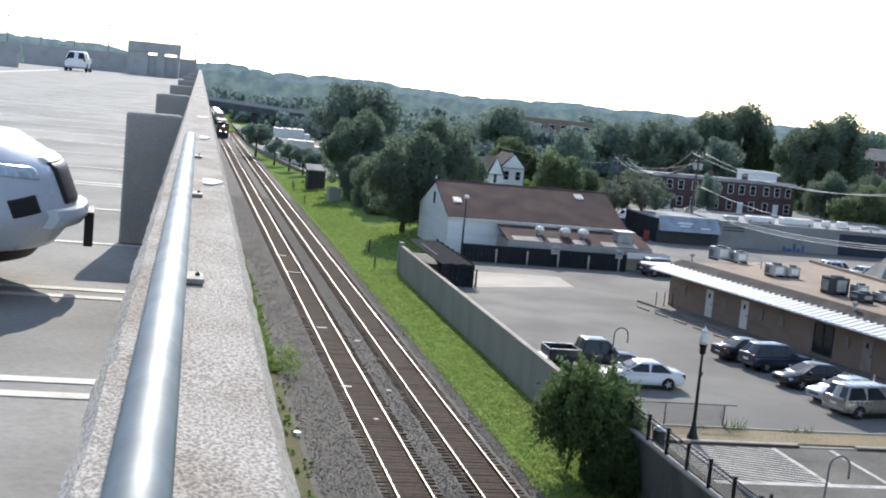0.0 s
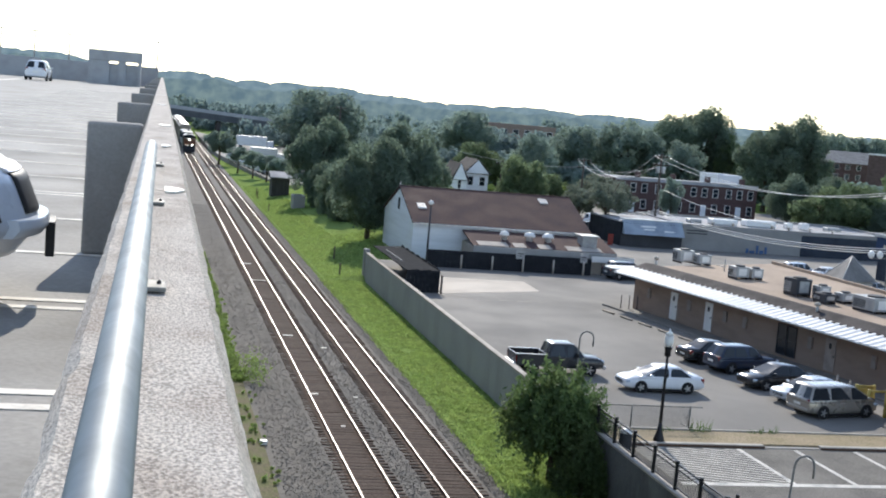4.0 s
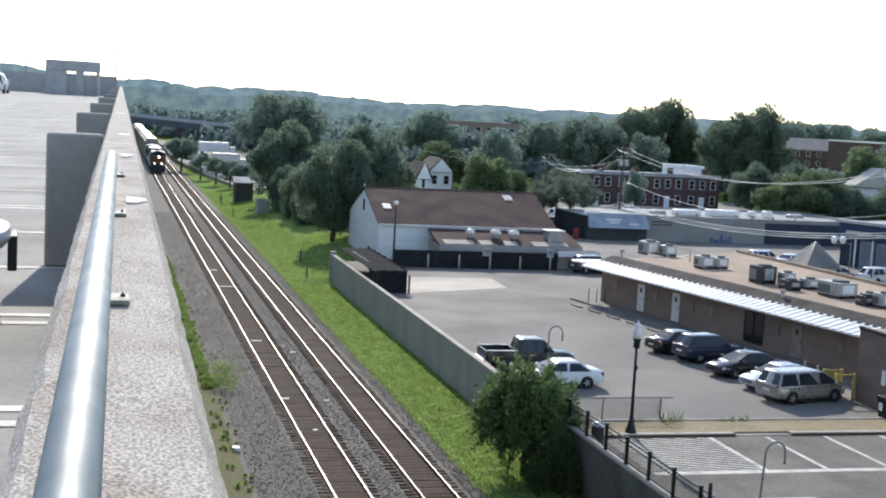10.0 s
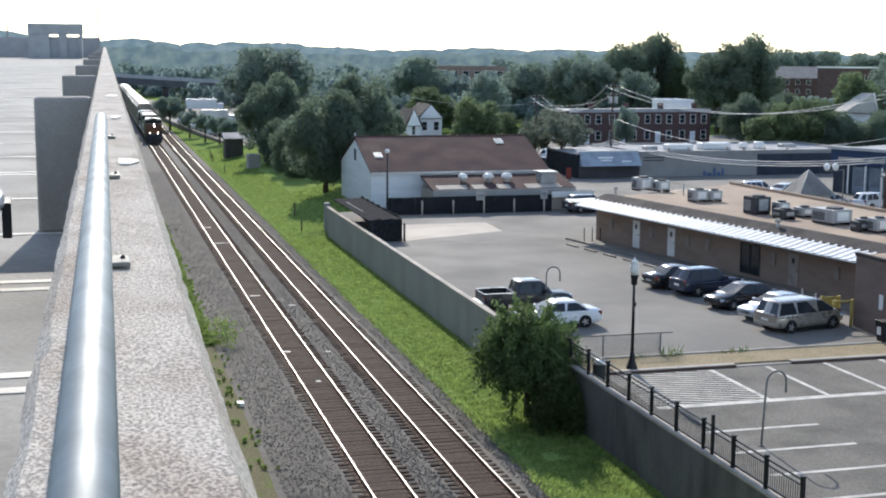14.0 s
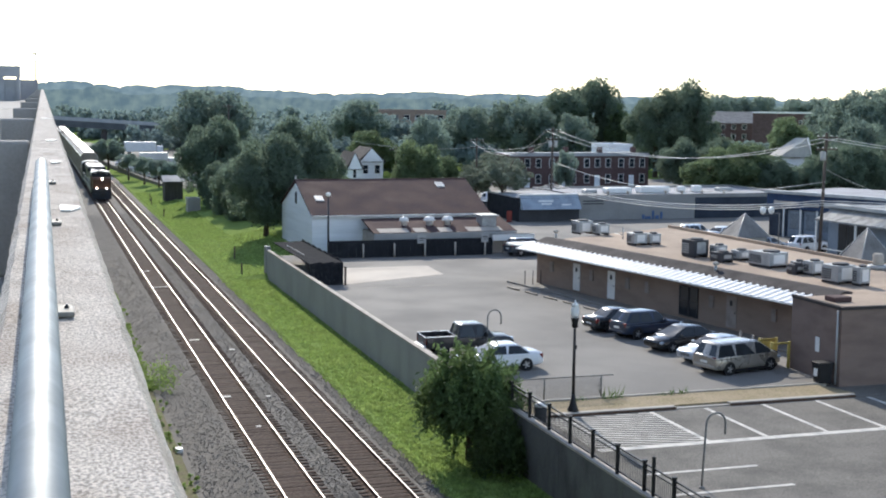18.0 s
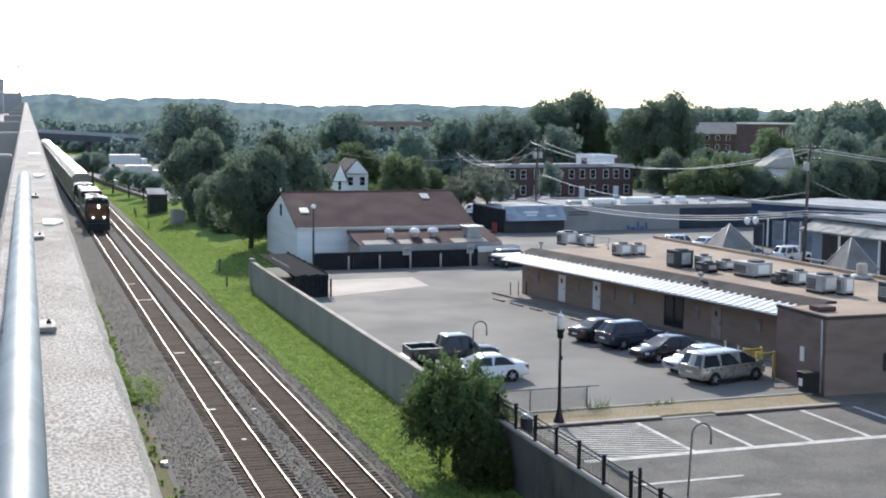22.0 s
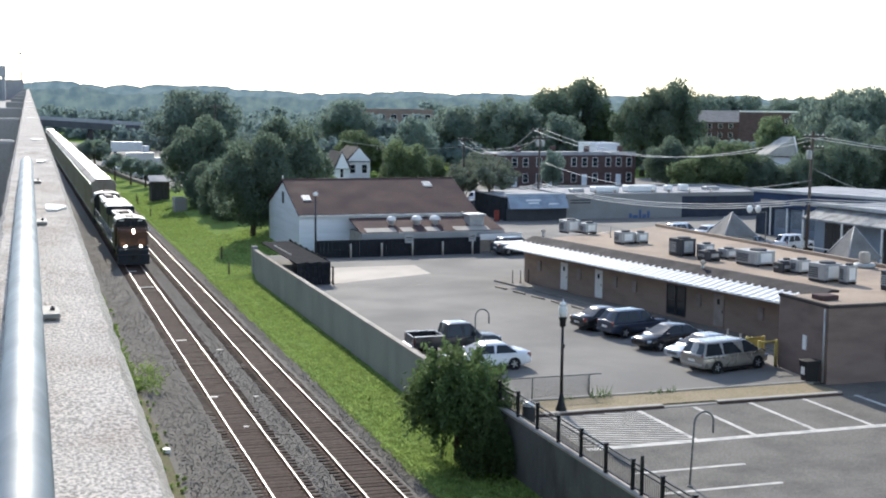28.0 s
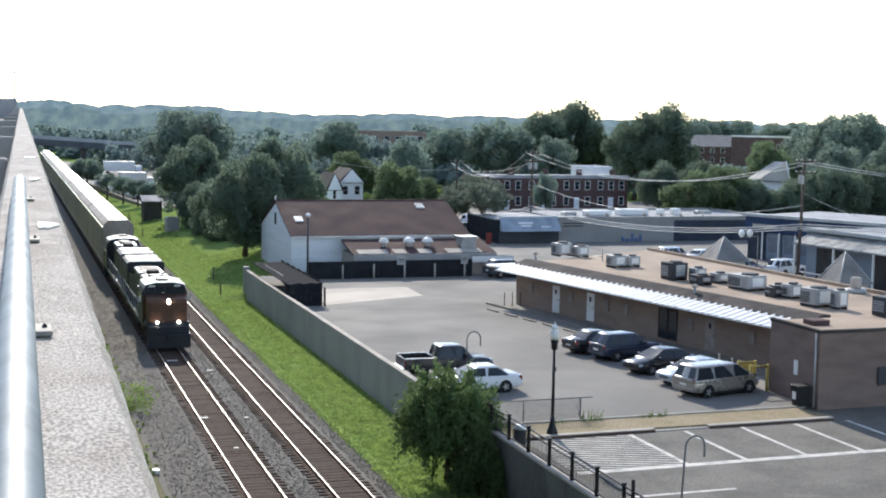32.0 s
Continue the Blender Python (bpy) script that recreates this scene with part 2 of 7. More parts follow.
BLACKPLASTIC = surface("black_plastic", (0.02, 0.02, 0.021), 0.55, grain=40, bump=0.05)
LAMPGLASS = surface("frosted_lamp_glass", (0.85, 0.84, 0.80), 0.3, grain=10, spread=0.03, bump=0.0)
HEADGLASS = surface("headlamp_glass", (0.45, 0.52, 0.60), 0.08, grain=20, spread=0.3, bump=0.0, spec=0.9)
TAILRED = surface("tail_lamp_red", (0.2, 0.02, 0.015), 0.15, grain=20, bump=0.0, spec=0.7)
KIOSKROOF = surface("worn_grey_sheet", (0.21, 0.20, 0.19), 0.7, grain=6, spread=0.12, stain=0.8, blotch=0.25, bump=0.05)
# sunlight on the wires is painted as a pale base colour
SUNLITWIRE = surface("wire", (0.62, 0.60, 0.57), 0.6, grain=10, bump=0.0)

# ---- building blocks ----


def box(bm, x0, y0, z0, x1, y1, z1, bevel=0.0, m=None):
    """A block with optionally rounded edges."""
    r = bmesh.ops.create_cube(bm, size=1.0)
    vs = r["verts"]
    bmesh.ops.transform(bm, verts=vs, matrix=Matrix.Translation(((x0 + x1) / 2, (y0 + y1) / 2, (z0 + z1) / 2)) @ Matrix.Diagonal((abs(x1 - x0), abs(y1 - y0), abs(z1 - z0), 1)))
    if bevel:
        es = {e for v in vs for e in v.link_edges}
        out = bmesh.ops.bevel(bm, geom=list(es), offset=bevel, segments=2, affect="EDGES", profile=0.5)
        vs = list({v for f in out["faces"] for v in f.verts} | {v for v in vs if v.is_valid})
    if m is not None:
        bmesh.ops.transform(bm, verts=[v for v in vs if v.is_valid], matrix=m)
    return vs


def tube(bm, a, b, r0, r1=None, n=12):
    """A round bar from a to b."""
    a, b = Vector(a), Vector(b)
    r1 = r0 if r1 is None else r1
    d = b - a
    q = d.to_track_quat("Z", "Y").to_matrix().to_4x4()
    r = bmesh.ops.create_cone(bm, cap_ends=True, segments=n, radius1=r0, radius2=r1, depth=d.length)
    bmesh.ops.transform(bm, verts=r["verts"], matrix=Matrix.Translation((a + b) / 2) @ q)
    for f in {f for v in r["verts"] for f in v.link_faces}:
        f.smooth = len(f.verts) == 4
    return r["verts"]


def hose(bm, pts, r, n=8):
    """A bar bent along points."""
    pts = [Vector(p) for p in pts]
    rings = []
    side = None
    for i, p in enumerate(pts):
        d = (pts[min(i + 1, len(pts) - 1)] - pts[max(i - 1, 0)]).normalized()
        if side is None:
            side = d.orthogonal().normalized()
        side = (side - d * side.dot(d)).normalized()
        up = d.cross(side)
        rings.append([bm.verts.new(p + (side * math.cos(2 * math.pi * k / n) + up * math.sin(2 * math.pi * k / n)) * r) for k in range(n)])
    for a, b in zip(rings, rings[1:]):
        for k in range(n):
            bm.faces.new((a[k], a[(k + 1) % n], b[(k + 1) % n], b[k])).smooth = True
    bm.faces.new(rings[0][::-1])
    bm.faces.new(rings[-1])


def lathe(bm, profile, n=16, at=(0, 0, 0), smooth=True):
    """A turned shape about z from (radius, height) pairs."""
    x, y, z = at
    rings = [[bm.verts.new((x + r * math.cos(2 * math.pi * k / n), y + r * math.sin(2 * math.pi * k / n), z + h)) for k in range(n)] for r, h in profile]
    for a, b in zip(rings, rings[1:]):
        for k in range(n):
            bm.faces.new((a[k], a[(k + 1) % n], b[(k + 1) % n], b[k])).smooth = smooth
    bm.faces.new(rings[0][::-1])
    bm.faces.new(rings[-1])


def prism(bm, outline, lo, hi, axis="y"):
    """An outline in two axes drawn out along the third."""
    def put(a, b, c):
        return {"y": (a, c, b), "x": (c, a, b), "z": (a, b, c)}[axis]
    lower = [bm.verts.new(put(a, b, lo)) for a, b in outline]
    upper = [bm.verts.new(put(a, b, hi)) for a, b in outline]
    n = len(outline)
    for k in range(n):
        bm.faces.new((lower[k], lower[(k + 1) % n], upper[(k + 1) % n], upper[k]))
    bm.faces.new(lower[::-1])
    bm.faces.new(upper)
    bmesh.ops.recalc_face_normals(bm, faces=list({f for v in lower + upper for f in v.link_faces}))


def as_mesh(name, bm, *mats):
    me = bpy.data.meshes.new(name)
    bm.to_mesh(me)
    bm.free()
    for m in mats:
        me.materials.append(m)
    return me


def part(name, bm, material, parent, label="", m=None):
    """One mesh object under a thing or under a part."""
    ob = new(name, bm if isinstance(bm, bpy.types.Mesh) else as_mesh(name, bm, material))
    ob.parent = parent
    if m is not None:
        ob.matrix_basis = m
    return tagged(ob, label)


def solid(name, bm, material, label, category, kind="", group="", m=None):
    """A thing or a piece of the setting that is one mesh."""
    ob = new(name, as_mesh(name, bm, material))
    if m is not None:
        ob.matrix_basis = m
    return tagged(ob, label, category, group, kind)


def thing(name, m, label, category, group="", kind=""):
    """An empty at a thing's base that carries its parts."""
    ob = new(name)
    ob.empty_display_size = 0.2
    ob.matrix_basis = m
    return tagged(ob, label, category, group, kind)


def made(fn, *args, **kw):
    """A bmesh that one building block fills."""
    bm = bmesh.new()
    fn(bm, *args, **kw)
    return bm


def boxes(*rows, bevel=0.0):
    bm = bmesh.new()
    for r in rows:
        box(bm, *r, bevel=bevel)
    return bm


def raw(name, verts, faces, *mats):
    me = bpy.data.meshes.new(name)
    me.from_pydata(verts, [], faces)
    for m in mats:
        me.materials.append(m)
    return me

# ---- ground, tracks and walls ----
TRACK_X = (10.405, 14.115)          # middles of the two tracks
GAUGE = 0.755                       # half the distance between the rails' middles
LOT_Z = 1.5
WALL_X = 20.6


def ease(a, b, v):
    v = min(1, max(0, (v - a) / (b - a)))
    return v * v * (3 - 2 * v)


def ground_height(x, y):
    if x <= 16.3:
        z = -0.5
    elif y < 118.5:
        z = -0.22 - 0.06 * ease(16.3, 18, x) if x < WALL_X + 0.16 else LOT_Z - 0.15
    else:
        z = -0.22 + (LOT_Z - 0.07 - 0.5 * ease(180, 240, y) * (1 - ease(45, 70, x))) * ease(17, 27, x)
    z += 0.05 * noise.noise((x * 0.25, y * 0.25, 0)) if 16.5 < x < WALL_X else 0
    far = max(0, y - 480)
    return z + min(9, far * 0.018)


def grid_lines(steps):
    out = []
    for a, b, n in steps:
        out += [a + (b - a) * k / n for k in range(n)]
    return out + [steps[-1][1]]


def make_ground():
    xs = grid_lines([(-3000, -200, 8), (-200, 16.3, 10), (16.3, 20.74, 12), (20.74, 20.8, 1), (20.8, 28, 10), (28, 120, 20), (120, 400, 12), (400, 3000, 8)])
    ys = grid_lines([(-600, 20, 6), (20, 118.4, 90), (118.5, 200, 40), (200, 400, 20), (400, 4500, 14)])
    vs = [(x, y, ground_height(x, y)) for y in ys for x in xs]
    n = len(xs)
    fs = [(j * n + i, j * n + i + 1, (j + 1) * n + i + 1, (j + 1) * n + i) for j in range(len(ys) - 1) for i in range(n - 1)]
    tagged(new("ground", raw("ground", vs, fs, GRASS)), "green mown grass and soil beside the railway", "ground", kind="structure")


def grass_tufts():
    """Blades on the strip between the ballast and the wall."""
    rng = np.random.default_rng(3)
    vs, fs = [], []
    for k in range(62000):
        y = 40 + 190 * rng.random() ** 2.0
        x = 16.2 + (WALL_X - 16.3) * rng.random() if y < 119 else 16.8 + (9 if y < 150 else 5) * rng.random()
        keep = noise.noise((x * 0.8, y * 0.5, 7))
        if keep < -0.6 or (x < 16.9 and rng.random() < 0.6):
            continue
        z = ground_height(max(x, 16.31), y)
        h = (0.06 + 0.10 * rng.random()) * (1 + 0.5 * keep)
        a = rng.random() * math.pi * 2
        w = (0.03 + 0.05 * rng.random()) * (1 + max(0, y - 90) / 90)
        lean = (rng.random(2) - 0.5) * 0.2
        i = len(vs)
        dx, dy = math.cos(a) * w, math.sin(a) * w
        vs += [(x - dx, y - dy, z - 0.01), (x + dx, y + dy, z - 0.01), (x + lean[0] + dx * 0.3, y + lean[1], z + h)]
        fs.append((i, i + 1, i + 2))
    tagged(new("grass", raw("grass", vs, fs, BLADE)), "short bright green grass on the railway verge", "grass", kind="stuff")


def weeds():
    """Weeds along the foot of the parking building."""
    rng = np.random.default_rng(5)
    vs, fs = [], []
    clumps = [(6.0 + rng.normal() * 0.22, 74 + 62 * rng.random(), 0.06 + 0.10 * rng.random()) for _ in range(700)]
    clumps += [(6.1 + rng.normal() * 0.25, 50 + 24 * rng.random(), 0.04 + 0.05 * rng.random()) for _ in range(40)]
    clumps += [(6.9 + rng.normal() * 0.3, 76 + rng.normal() * 1.6, 0.4 + 0.35 * rng.random()) for _ in range(30)]
    for cx, cy, r in clumps:
        for _ in range(22):
            d = rng.normal(size=3)
            d /= np.linalg.norm(d)
            p = np.array((cx, cy, -0.35 + r * 0.9)) + d * r * (0.4 + 0.6 * rng.random())
            p[2] = max(p[2], -0.4)
            a, b = rng.normal(size=3) * 0.06, rng.normal(size=3) * 0.03
            i = len(vs)
            vs += [tuple(p - a), tuple(p + b), tuple(p + a), tuple(p - b)]
            fs.append((i, i + 1, i + 2, i + 3))
    tagged(new("weeds", raw("weeds", vs, fs, BLADE)), "low green weeds along the foot of the parking building", "weeds", kind="stuff")


def make_ballast():
    prof = [(5.6, -0.46), (6.6, -0.40), (7.4, -0.34), (8.6, -0.20), (9.0, -0.17), (12.2, -0.19), (12.3, -0.19), (15.5, -0.17), (15.8, -0.2), (16.5, -0.34), (17.0, -0.46)]
    fine = []
    for (a, za), (b, zb) in zip(prof, prof[1:]):
        n = max(1, int((b - a) / 0.22))
        fine += [(a + (b - a) * k / n, za + (zb - za) * k / n) for k in range(n)]
    fine.append(prof[-1])
    ys = grid_lines([(-45, 15, 12), (15, 40, 20), (40, 110, 300), (110, 190, 110), (190, 480, 60)])
    vs = []
    for y in ys:
        for x, z in fine:
            s = 0.03 * noise.noise((x * 2.3, y * 2.3, 1)) + 0.03 * noise.noise((x * 6, y * 6, 4))
            vs.append((x + (0.25 * noise.noise((3, y * 0.6, x)) if x in (fine[0][0], fine[-1][0]) else 0), y, z + s - 0.02))
    n = len(fine)
    fs = [(j * n + i, j * n + i + 1, (j + 1) * n + i + 1, (j + 1) * n + i) for j in range(len(ys) - 1) for i in range(n - 1)]
    tagged(new("ballast", raw("ballast", vs, fs, BALLAST)), "grey crushed-stone ballast under both tracks", "ballast", kind="structure")
    # loose stones of the shoulders
    rng = np.random.default_rng(8)
    vs, fs = [], []
    lanes = ((6.6, 9.0), (11.75, 12.75), (15.6, 16.7))
    for _ in range(34000):
        lo, hi = lanes[rng.choice(3, p=(0.45, 0.25, 0.30))]
        x, y = lo + (hi - lo) * rng.random(), 40 + 150 * rng.random() ** 2.0
        z = np.interp(x, [p[0] for p in prof], [p[1] for p in prof])
        r = 0.016 + 0.022 * rng.random()
        i = len(vs)
        o = rng.normal(size=(6, 3)) * 0.25 * r
        for k, d in enumerate(((1, 0, 0), (-1, 0, 0), (0, 1, 0), (0, -1, 0), (0, 0, 0.8), (0, 0, -0.8))):
            vs.append((x + d[0] * r + o[k][0], y + d[1] * r + o[k][1], z + d[2] * r + o[k][2] + 0.01))
        fs += [(i + a, i + b, i + c) for a, b, c in ((0, 2, 4), (2, 1, 4), (1, 3, 4), (3, 0, 4), (2, 0, 5), (1, 2, 5), (3, 1, 5), (0, 3, 5))]
    tagged(new("ballast_stones", raw("ballast_stones", vs, fs, STONE)), "loose grey stones on the ballast shoulders", "stones", kind="stuff")


def make_tracks():
    rng = np.random.default_rng(11)
    tie_mesh = as_mesh("tie", made(box, -1.3, -0.115, -0.15, 1.3, 0.115, 0.0, bevel=0.012), TIE)
    for cx in TRACK_X:
        track = thing("railway_track", pose(cx, 0, 0), "steel railway track on dark creosoted timber ties", "railway track", group="two parallel tracks")
        bed = boxes((-0.98, -44, -0.25, 0.98, 480, -0.165))
        part("track_bed", bed, TRACKBED, track, "dark oily stone between the ties")
        for s in (-1, 1):
            prof = [(-0.07, -0.17), (0.07, -0.17), (0.07, -0.155), (0.012, -0.14), (0.012, -0.045), (0.037, -0.04), (0.037, -0.006), (0.03, -0.003),
                    (-0.03, -0.003), (-0.037, -0.006), (-0.037, -0.04), (-0.012, -0.045), (-0.012, -0.14), (-0.07, -0.155)]
            rail = part("rail", made(prism, [(s * GAUGE + a, b) for a, b in prof], -44, 480), RUST, track)
            part("rail_head", boxes((s * GAUGE - 0.034, -44, -0.003, s * GAUGE + 0.034, 480, 0.002)), RAILTOP, rail, "polished bright running surface")
        # ties: the near stretch piece by piece, the far ones joined
        far = bmesh.new()
        plates = bmesh.new()
        y = -43.5
        while y < 330:
            jig = rng.normal() * 0.02
            if 44 <= y < 118:
                part("tie", tie_mesh, TIE, track, m=pose(rng.normal() * 0.03, y + jig, -0.155 + rng.normal() * 0.006, 0, 0, rng.normal() * 0.5))
            else:
                box(far, -1.3, y + jig - 0.115, -0.3, 1.3, y + jig + 0.115, -0.155)
            if 40 < y < 130:
                for s in (-1, 1):
                    for side in (-1, 1):
                        x = s * GAUGE + side * 0.13
                        box(plates, x - 0.05, y + jig - 0.085, -0.157, x + 0.05, y + jig + 0.085, -0.135)
            y += 0.5
        tagged(part("distant_timber", far, TIE, track), kind="stuff")
        tagged(part("plate_steelwork", plates, RUST, track, "worn rusty tie plates"), kind="stuff")
    # pale stones and a white box on the ballast
    solid("junction_box", boxes((6.15, 60.45, -0.4, 6.5, 60.85, -0.2), bevel=0.03), WHITEMETAL, "small white trackside box on the ballast", "box")
    debris = bmesh.new()
    for x, y, w in ((10.35, 114.0, 0.7), (10.0, 125, 0.5), (10.3, 88, 0.35), (9.9, 70.5, 0.3), (12.3, 84, 0.2), (12.25, 70, 0.12), (10.6, 63.5, 0.12)):
        box(debris, x - w, y - 0.12, -0.14, x + w, y + 0.12, -0.125)
    tagged(solid("track_debris", debris, LINE, "pale scraps lying between the rails", "debris"), kind="stuff")


def make_wall():
    x0, x1 = WALL_X, WALL_X + 0.28
    wall = thing("boundary_wall", pose(0, 0, 0), "long grey cast concrete wall between verge and parking lot", "wall", kind="structure")
    y = 30.0
    while y < 118:
        b = min(118.4, y + 6.1)
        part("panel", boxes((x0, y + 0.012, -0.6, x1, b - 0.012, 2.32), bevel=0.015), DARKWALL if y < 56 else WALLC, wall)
        part("coping", boxes((x0 - 0.04, y + 0.01, 2.322, x1 + 0.04, b - 0.01, 2.43), bevel=0.02), KERB, wall, "pale coping stone")
        y = b + 0.0 if b >= 118.4 else y + 6.1
    part("end_pier", boxes((x0 - 0.1, 118.45, -0.6, x1 + 0.12, 119.2, 2.7), bevel=0.03), WALLC, wall)


def slab(name, outline, z0, z1, material, label, category="pavement"):
    return solid(name, made(prism, outline, z0, z1, "z"), material, label, category, kind="structure")


def make_lots():
    E0 = WALL_X + 0.29
    slab("upper_lot", [(E0, 58.25), (60, 58.25), (60, 121), (E0, 121)], LOT_Z - 0.12, LOT_Z, ASPHALT, "worn light grey asphalt of the upper parking lot")
    slab("lower_lot", [(E0, -20), (110, -20), (110, 55.4), (E0, 55.5)], LOT_Z - 0.25, LOT_Z - 0.1, ASPHALT2, "dark sealed asphalt of the lower parking lot")
    slab("planting_strip", [(E0, 55.86), (40.4, 55.86), (39.6, 58.1), (E0, 58.1)], LOT_Z - 0.2, LOT_Z + 0.03, DRYGRASS, "dry brown grass strip between the lots", "verge")
    slab("alley", [(40.3, 55.5), (62, 55.5), (62, 58.3), (39.75, 58.3)], LOT_Z - 0.25, LOT_Z - 0.09, ASPHALT2, "dark asphalt beside the end block")
    slab("concrete_pad", [(24.2, 100.8), (33.6, 104.8), (33.9, 110.6), (24.2, 110.6)], LOT_Z + 0.004, LOT_Z + 0.012, surface("pad_concrete", (0.55, 0.485, 0.405), 0.9, grain=14, spread=0.08, stain=0.4, blotch=0.25, bump=0.2, tint=(0.45, 0.40, 0.34)), "pale concrete pad in the asphalt")
    slab("back_street", [(44, 121.2), (130, 118), (200, 230), (48, 230)], LOT_Z - 0.2, LOT_Z - 0.02, ASPHALT, "grey asphalt street behind the buildings", "street")
    slab("rear_lot", [(60.2, 55.6), (125, 55.6), (130, 117.9), (60.2, 120.9)], LOT_Z - 0.2, LOT_Z - 0.004, ASPHALT, "grey asphalt lot behind the shops")
    slab("far_lot", [(17.2, 320), (20.6, 262), (23.6, 228), (60, 225), (85, 475), (16.4, 475), (16.4, 345)], -0.4, 0.745, ASPHALT, "grey asphalt of a far parking lot")
    kerb = thing("kerb", pose(0, 0, 0), "weathered concrete kerb round the dry strip", "kerb", kind="structure")
    x = E0
    while x < 40:
        w = min(3.0, 40.2 - x)
        gap = 30.9 < x + w / 2 < 32.2
        part("kerb_stone", boxes((x + 0.006, 55.52, LOT_Z - 0.25, x + w - 0.006, 55.86, LOT_Z + (0.05 if not gap else -0.05)), bevel=0.03), KERB, kerb)
        # the brown strip also paints the shade on the kerb's front
        part("kerb_face", boxes((x + 0.006, 55.505, LOT_Z - 0.12, x + w - 0.006, 55.518, LOT_Z + (0.0 if not gap else -0.07))), RUST, kerb, "rusty brown kerb face with painted shade") if not gap else None
        part("kerb_stone", boxes((x + 0.006, 58.1, LOT_Z - 0.2, x + w - 0.006, 58.25, LOT_Z + 0.1), bevel=0.02), KERB, kerb)
        x += w
    old = boxes((24.6, 98.4, LOT_Z + 0.003, 32.0, 98.6, LOT_Z + 0.007))
    solid("old_lot_line", old, surface("worn_out_line_paint", (0.30, 0.275, 0.235), 0.9, grain=18, spread=0.25, stain=1.2, blotch=0.33, tint=(0.20, 0.187, 0.165)), "faint worn line across the upper lot", "road marking", kind="structure")
    # painted lines of the lower lot
    zl = LOT_Z - 0.096
    lines = bmesh.new()
    box(lines, 23.0, 49.3, zl, 62, 49.76, zl + 0.004)
    for x in (28.4, 31.4, 34.6, 37.7, 40.8, 43.9, 47):
        box(lines, x - 0.12, 49.76, zl, x + 0.12, 55.3, zl + 0.004)
    for k in range(5):
        y = 45.7 - 2.75 * k
        box(lines, 23.2, y - 0.11, zl, 28.45, y + 0.11, zl + 0.004)
    tagged(solid("stall_lines", lines, FADED, "white painted parking stall lines", "road marking"), kind="structure")
    hatch = bmesh.new()
    for k in range(17):
        c = 48.9 + k * 0.42
        a = (22.9, c + 1.4)
        b = (28.3, c - 0.6)
        pts = []
        for (px, py) in (a, b):
            pts.append((px, py))
        (ax, ay), (bx, by) = pts
        s = (by - ay) / (bx - ax)
        lo, hi = 49.75, 55.25
        if ay > hi:
            ax, ay = ax + (hi - ay) / s, hi
        if by < lo:
            bx, by = bx + (lo - by) / s, lo
        if bx - ax < 0.3:
            continue
        prism(hatch, [(ax, ay - 0.065), (bx, by - 0.065), (bx, by + 0.065), (ax, ay + 0.065)], zl, zl + 0.004, "z")
    tagged(solid("hatched_marking", hatch, FADED, "white diagonal hatching on the asphalt", "road marking"), kind="structure")


slab("soil_strip", [(5.2, 36), (6.25, 36), (6.35, 60), (6.2, 90), (6.3, 140), (5.2, 140)], -0.7, -0.385, SOIL, "weedy brown soil along the foot of the parking building", "soil")
make_ground()
grass_tufts()
weeds()
make_ballast()
make_wall()
make_lots()

# ---- the parking building's roof deck, on which the camera stands ----
EYE_Z = 16.307
GARAGE = Matrix.Translation((0, 0, EYE_Z)) @ pose(0, 0, 0, 0.504, 0, -0.47)
DECK_W, TOP_W = -1.57, -0.45        # heights below the eye of the deck and of the parapet's top
U0, U1 = -0.105, 0.165              # inner and outer edge of the parapet


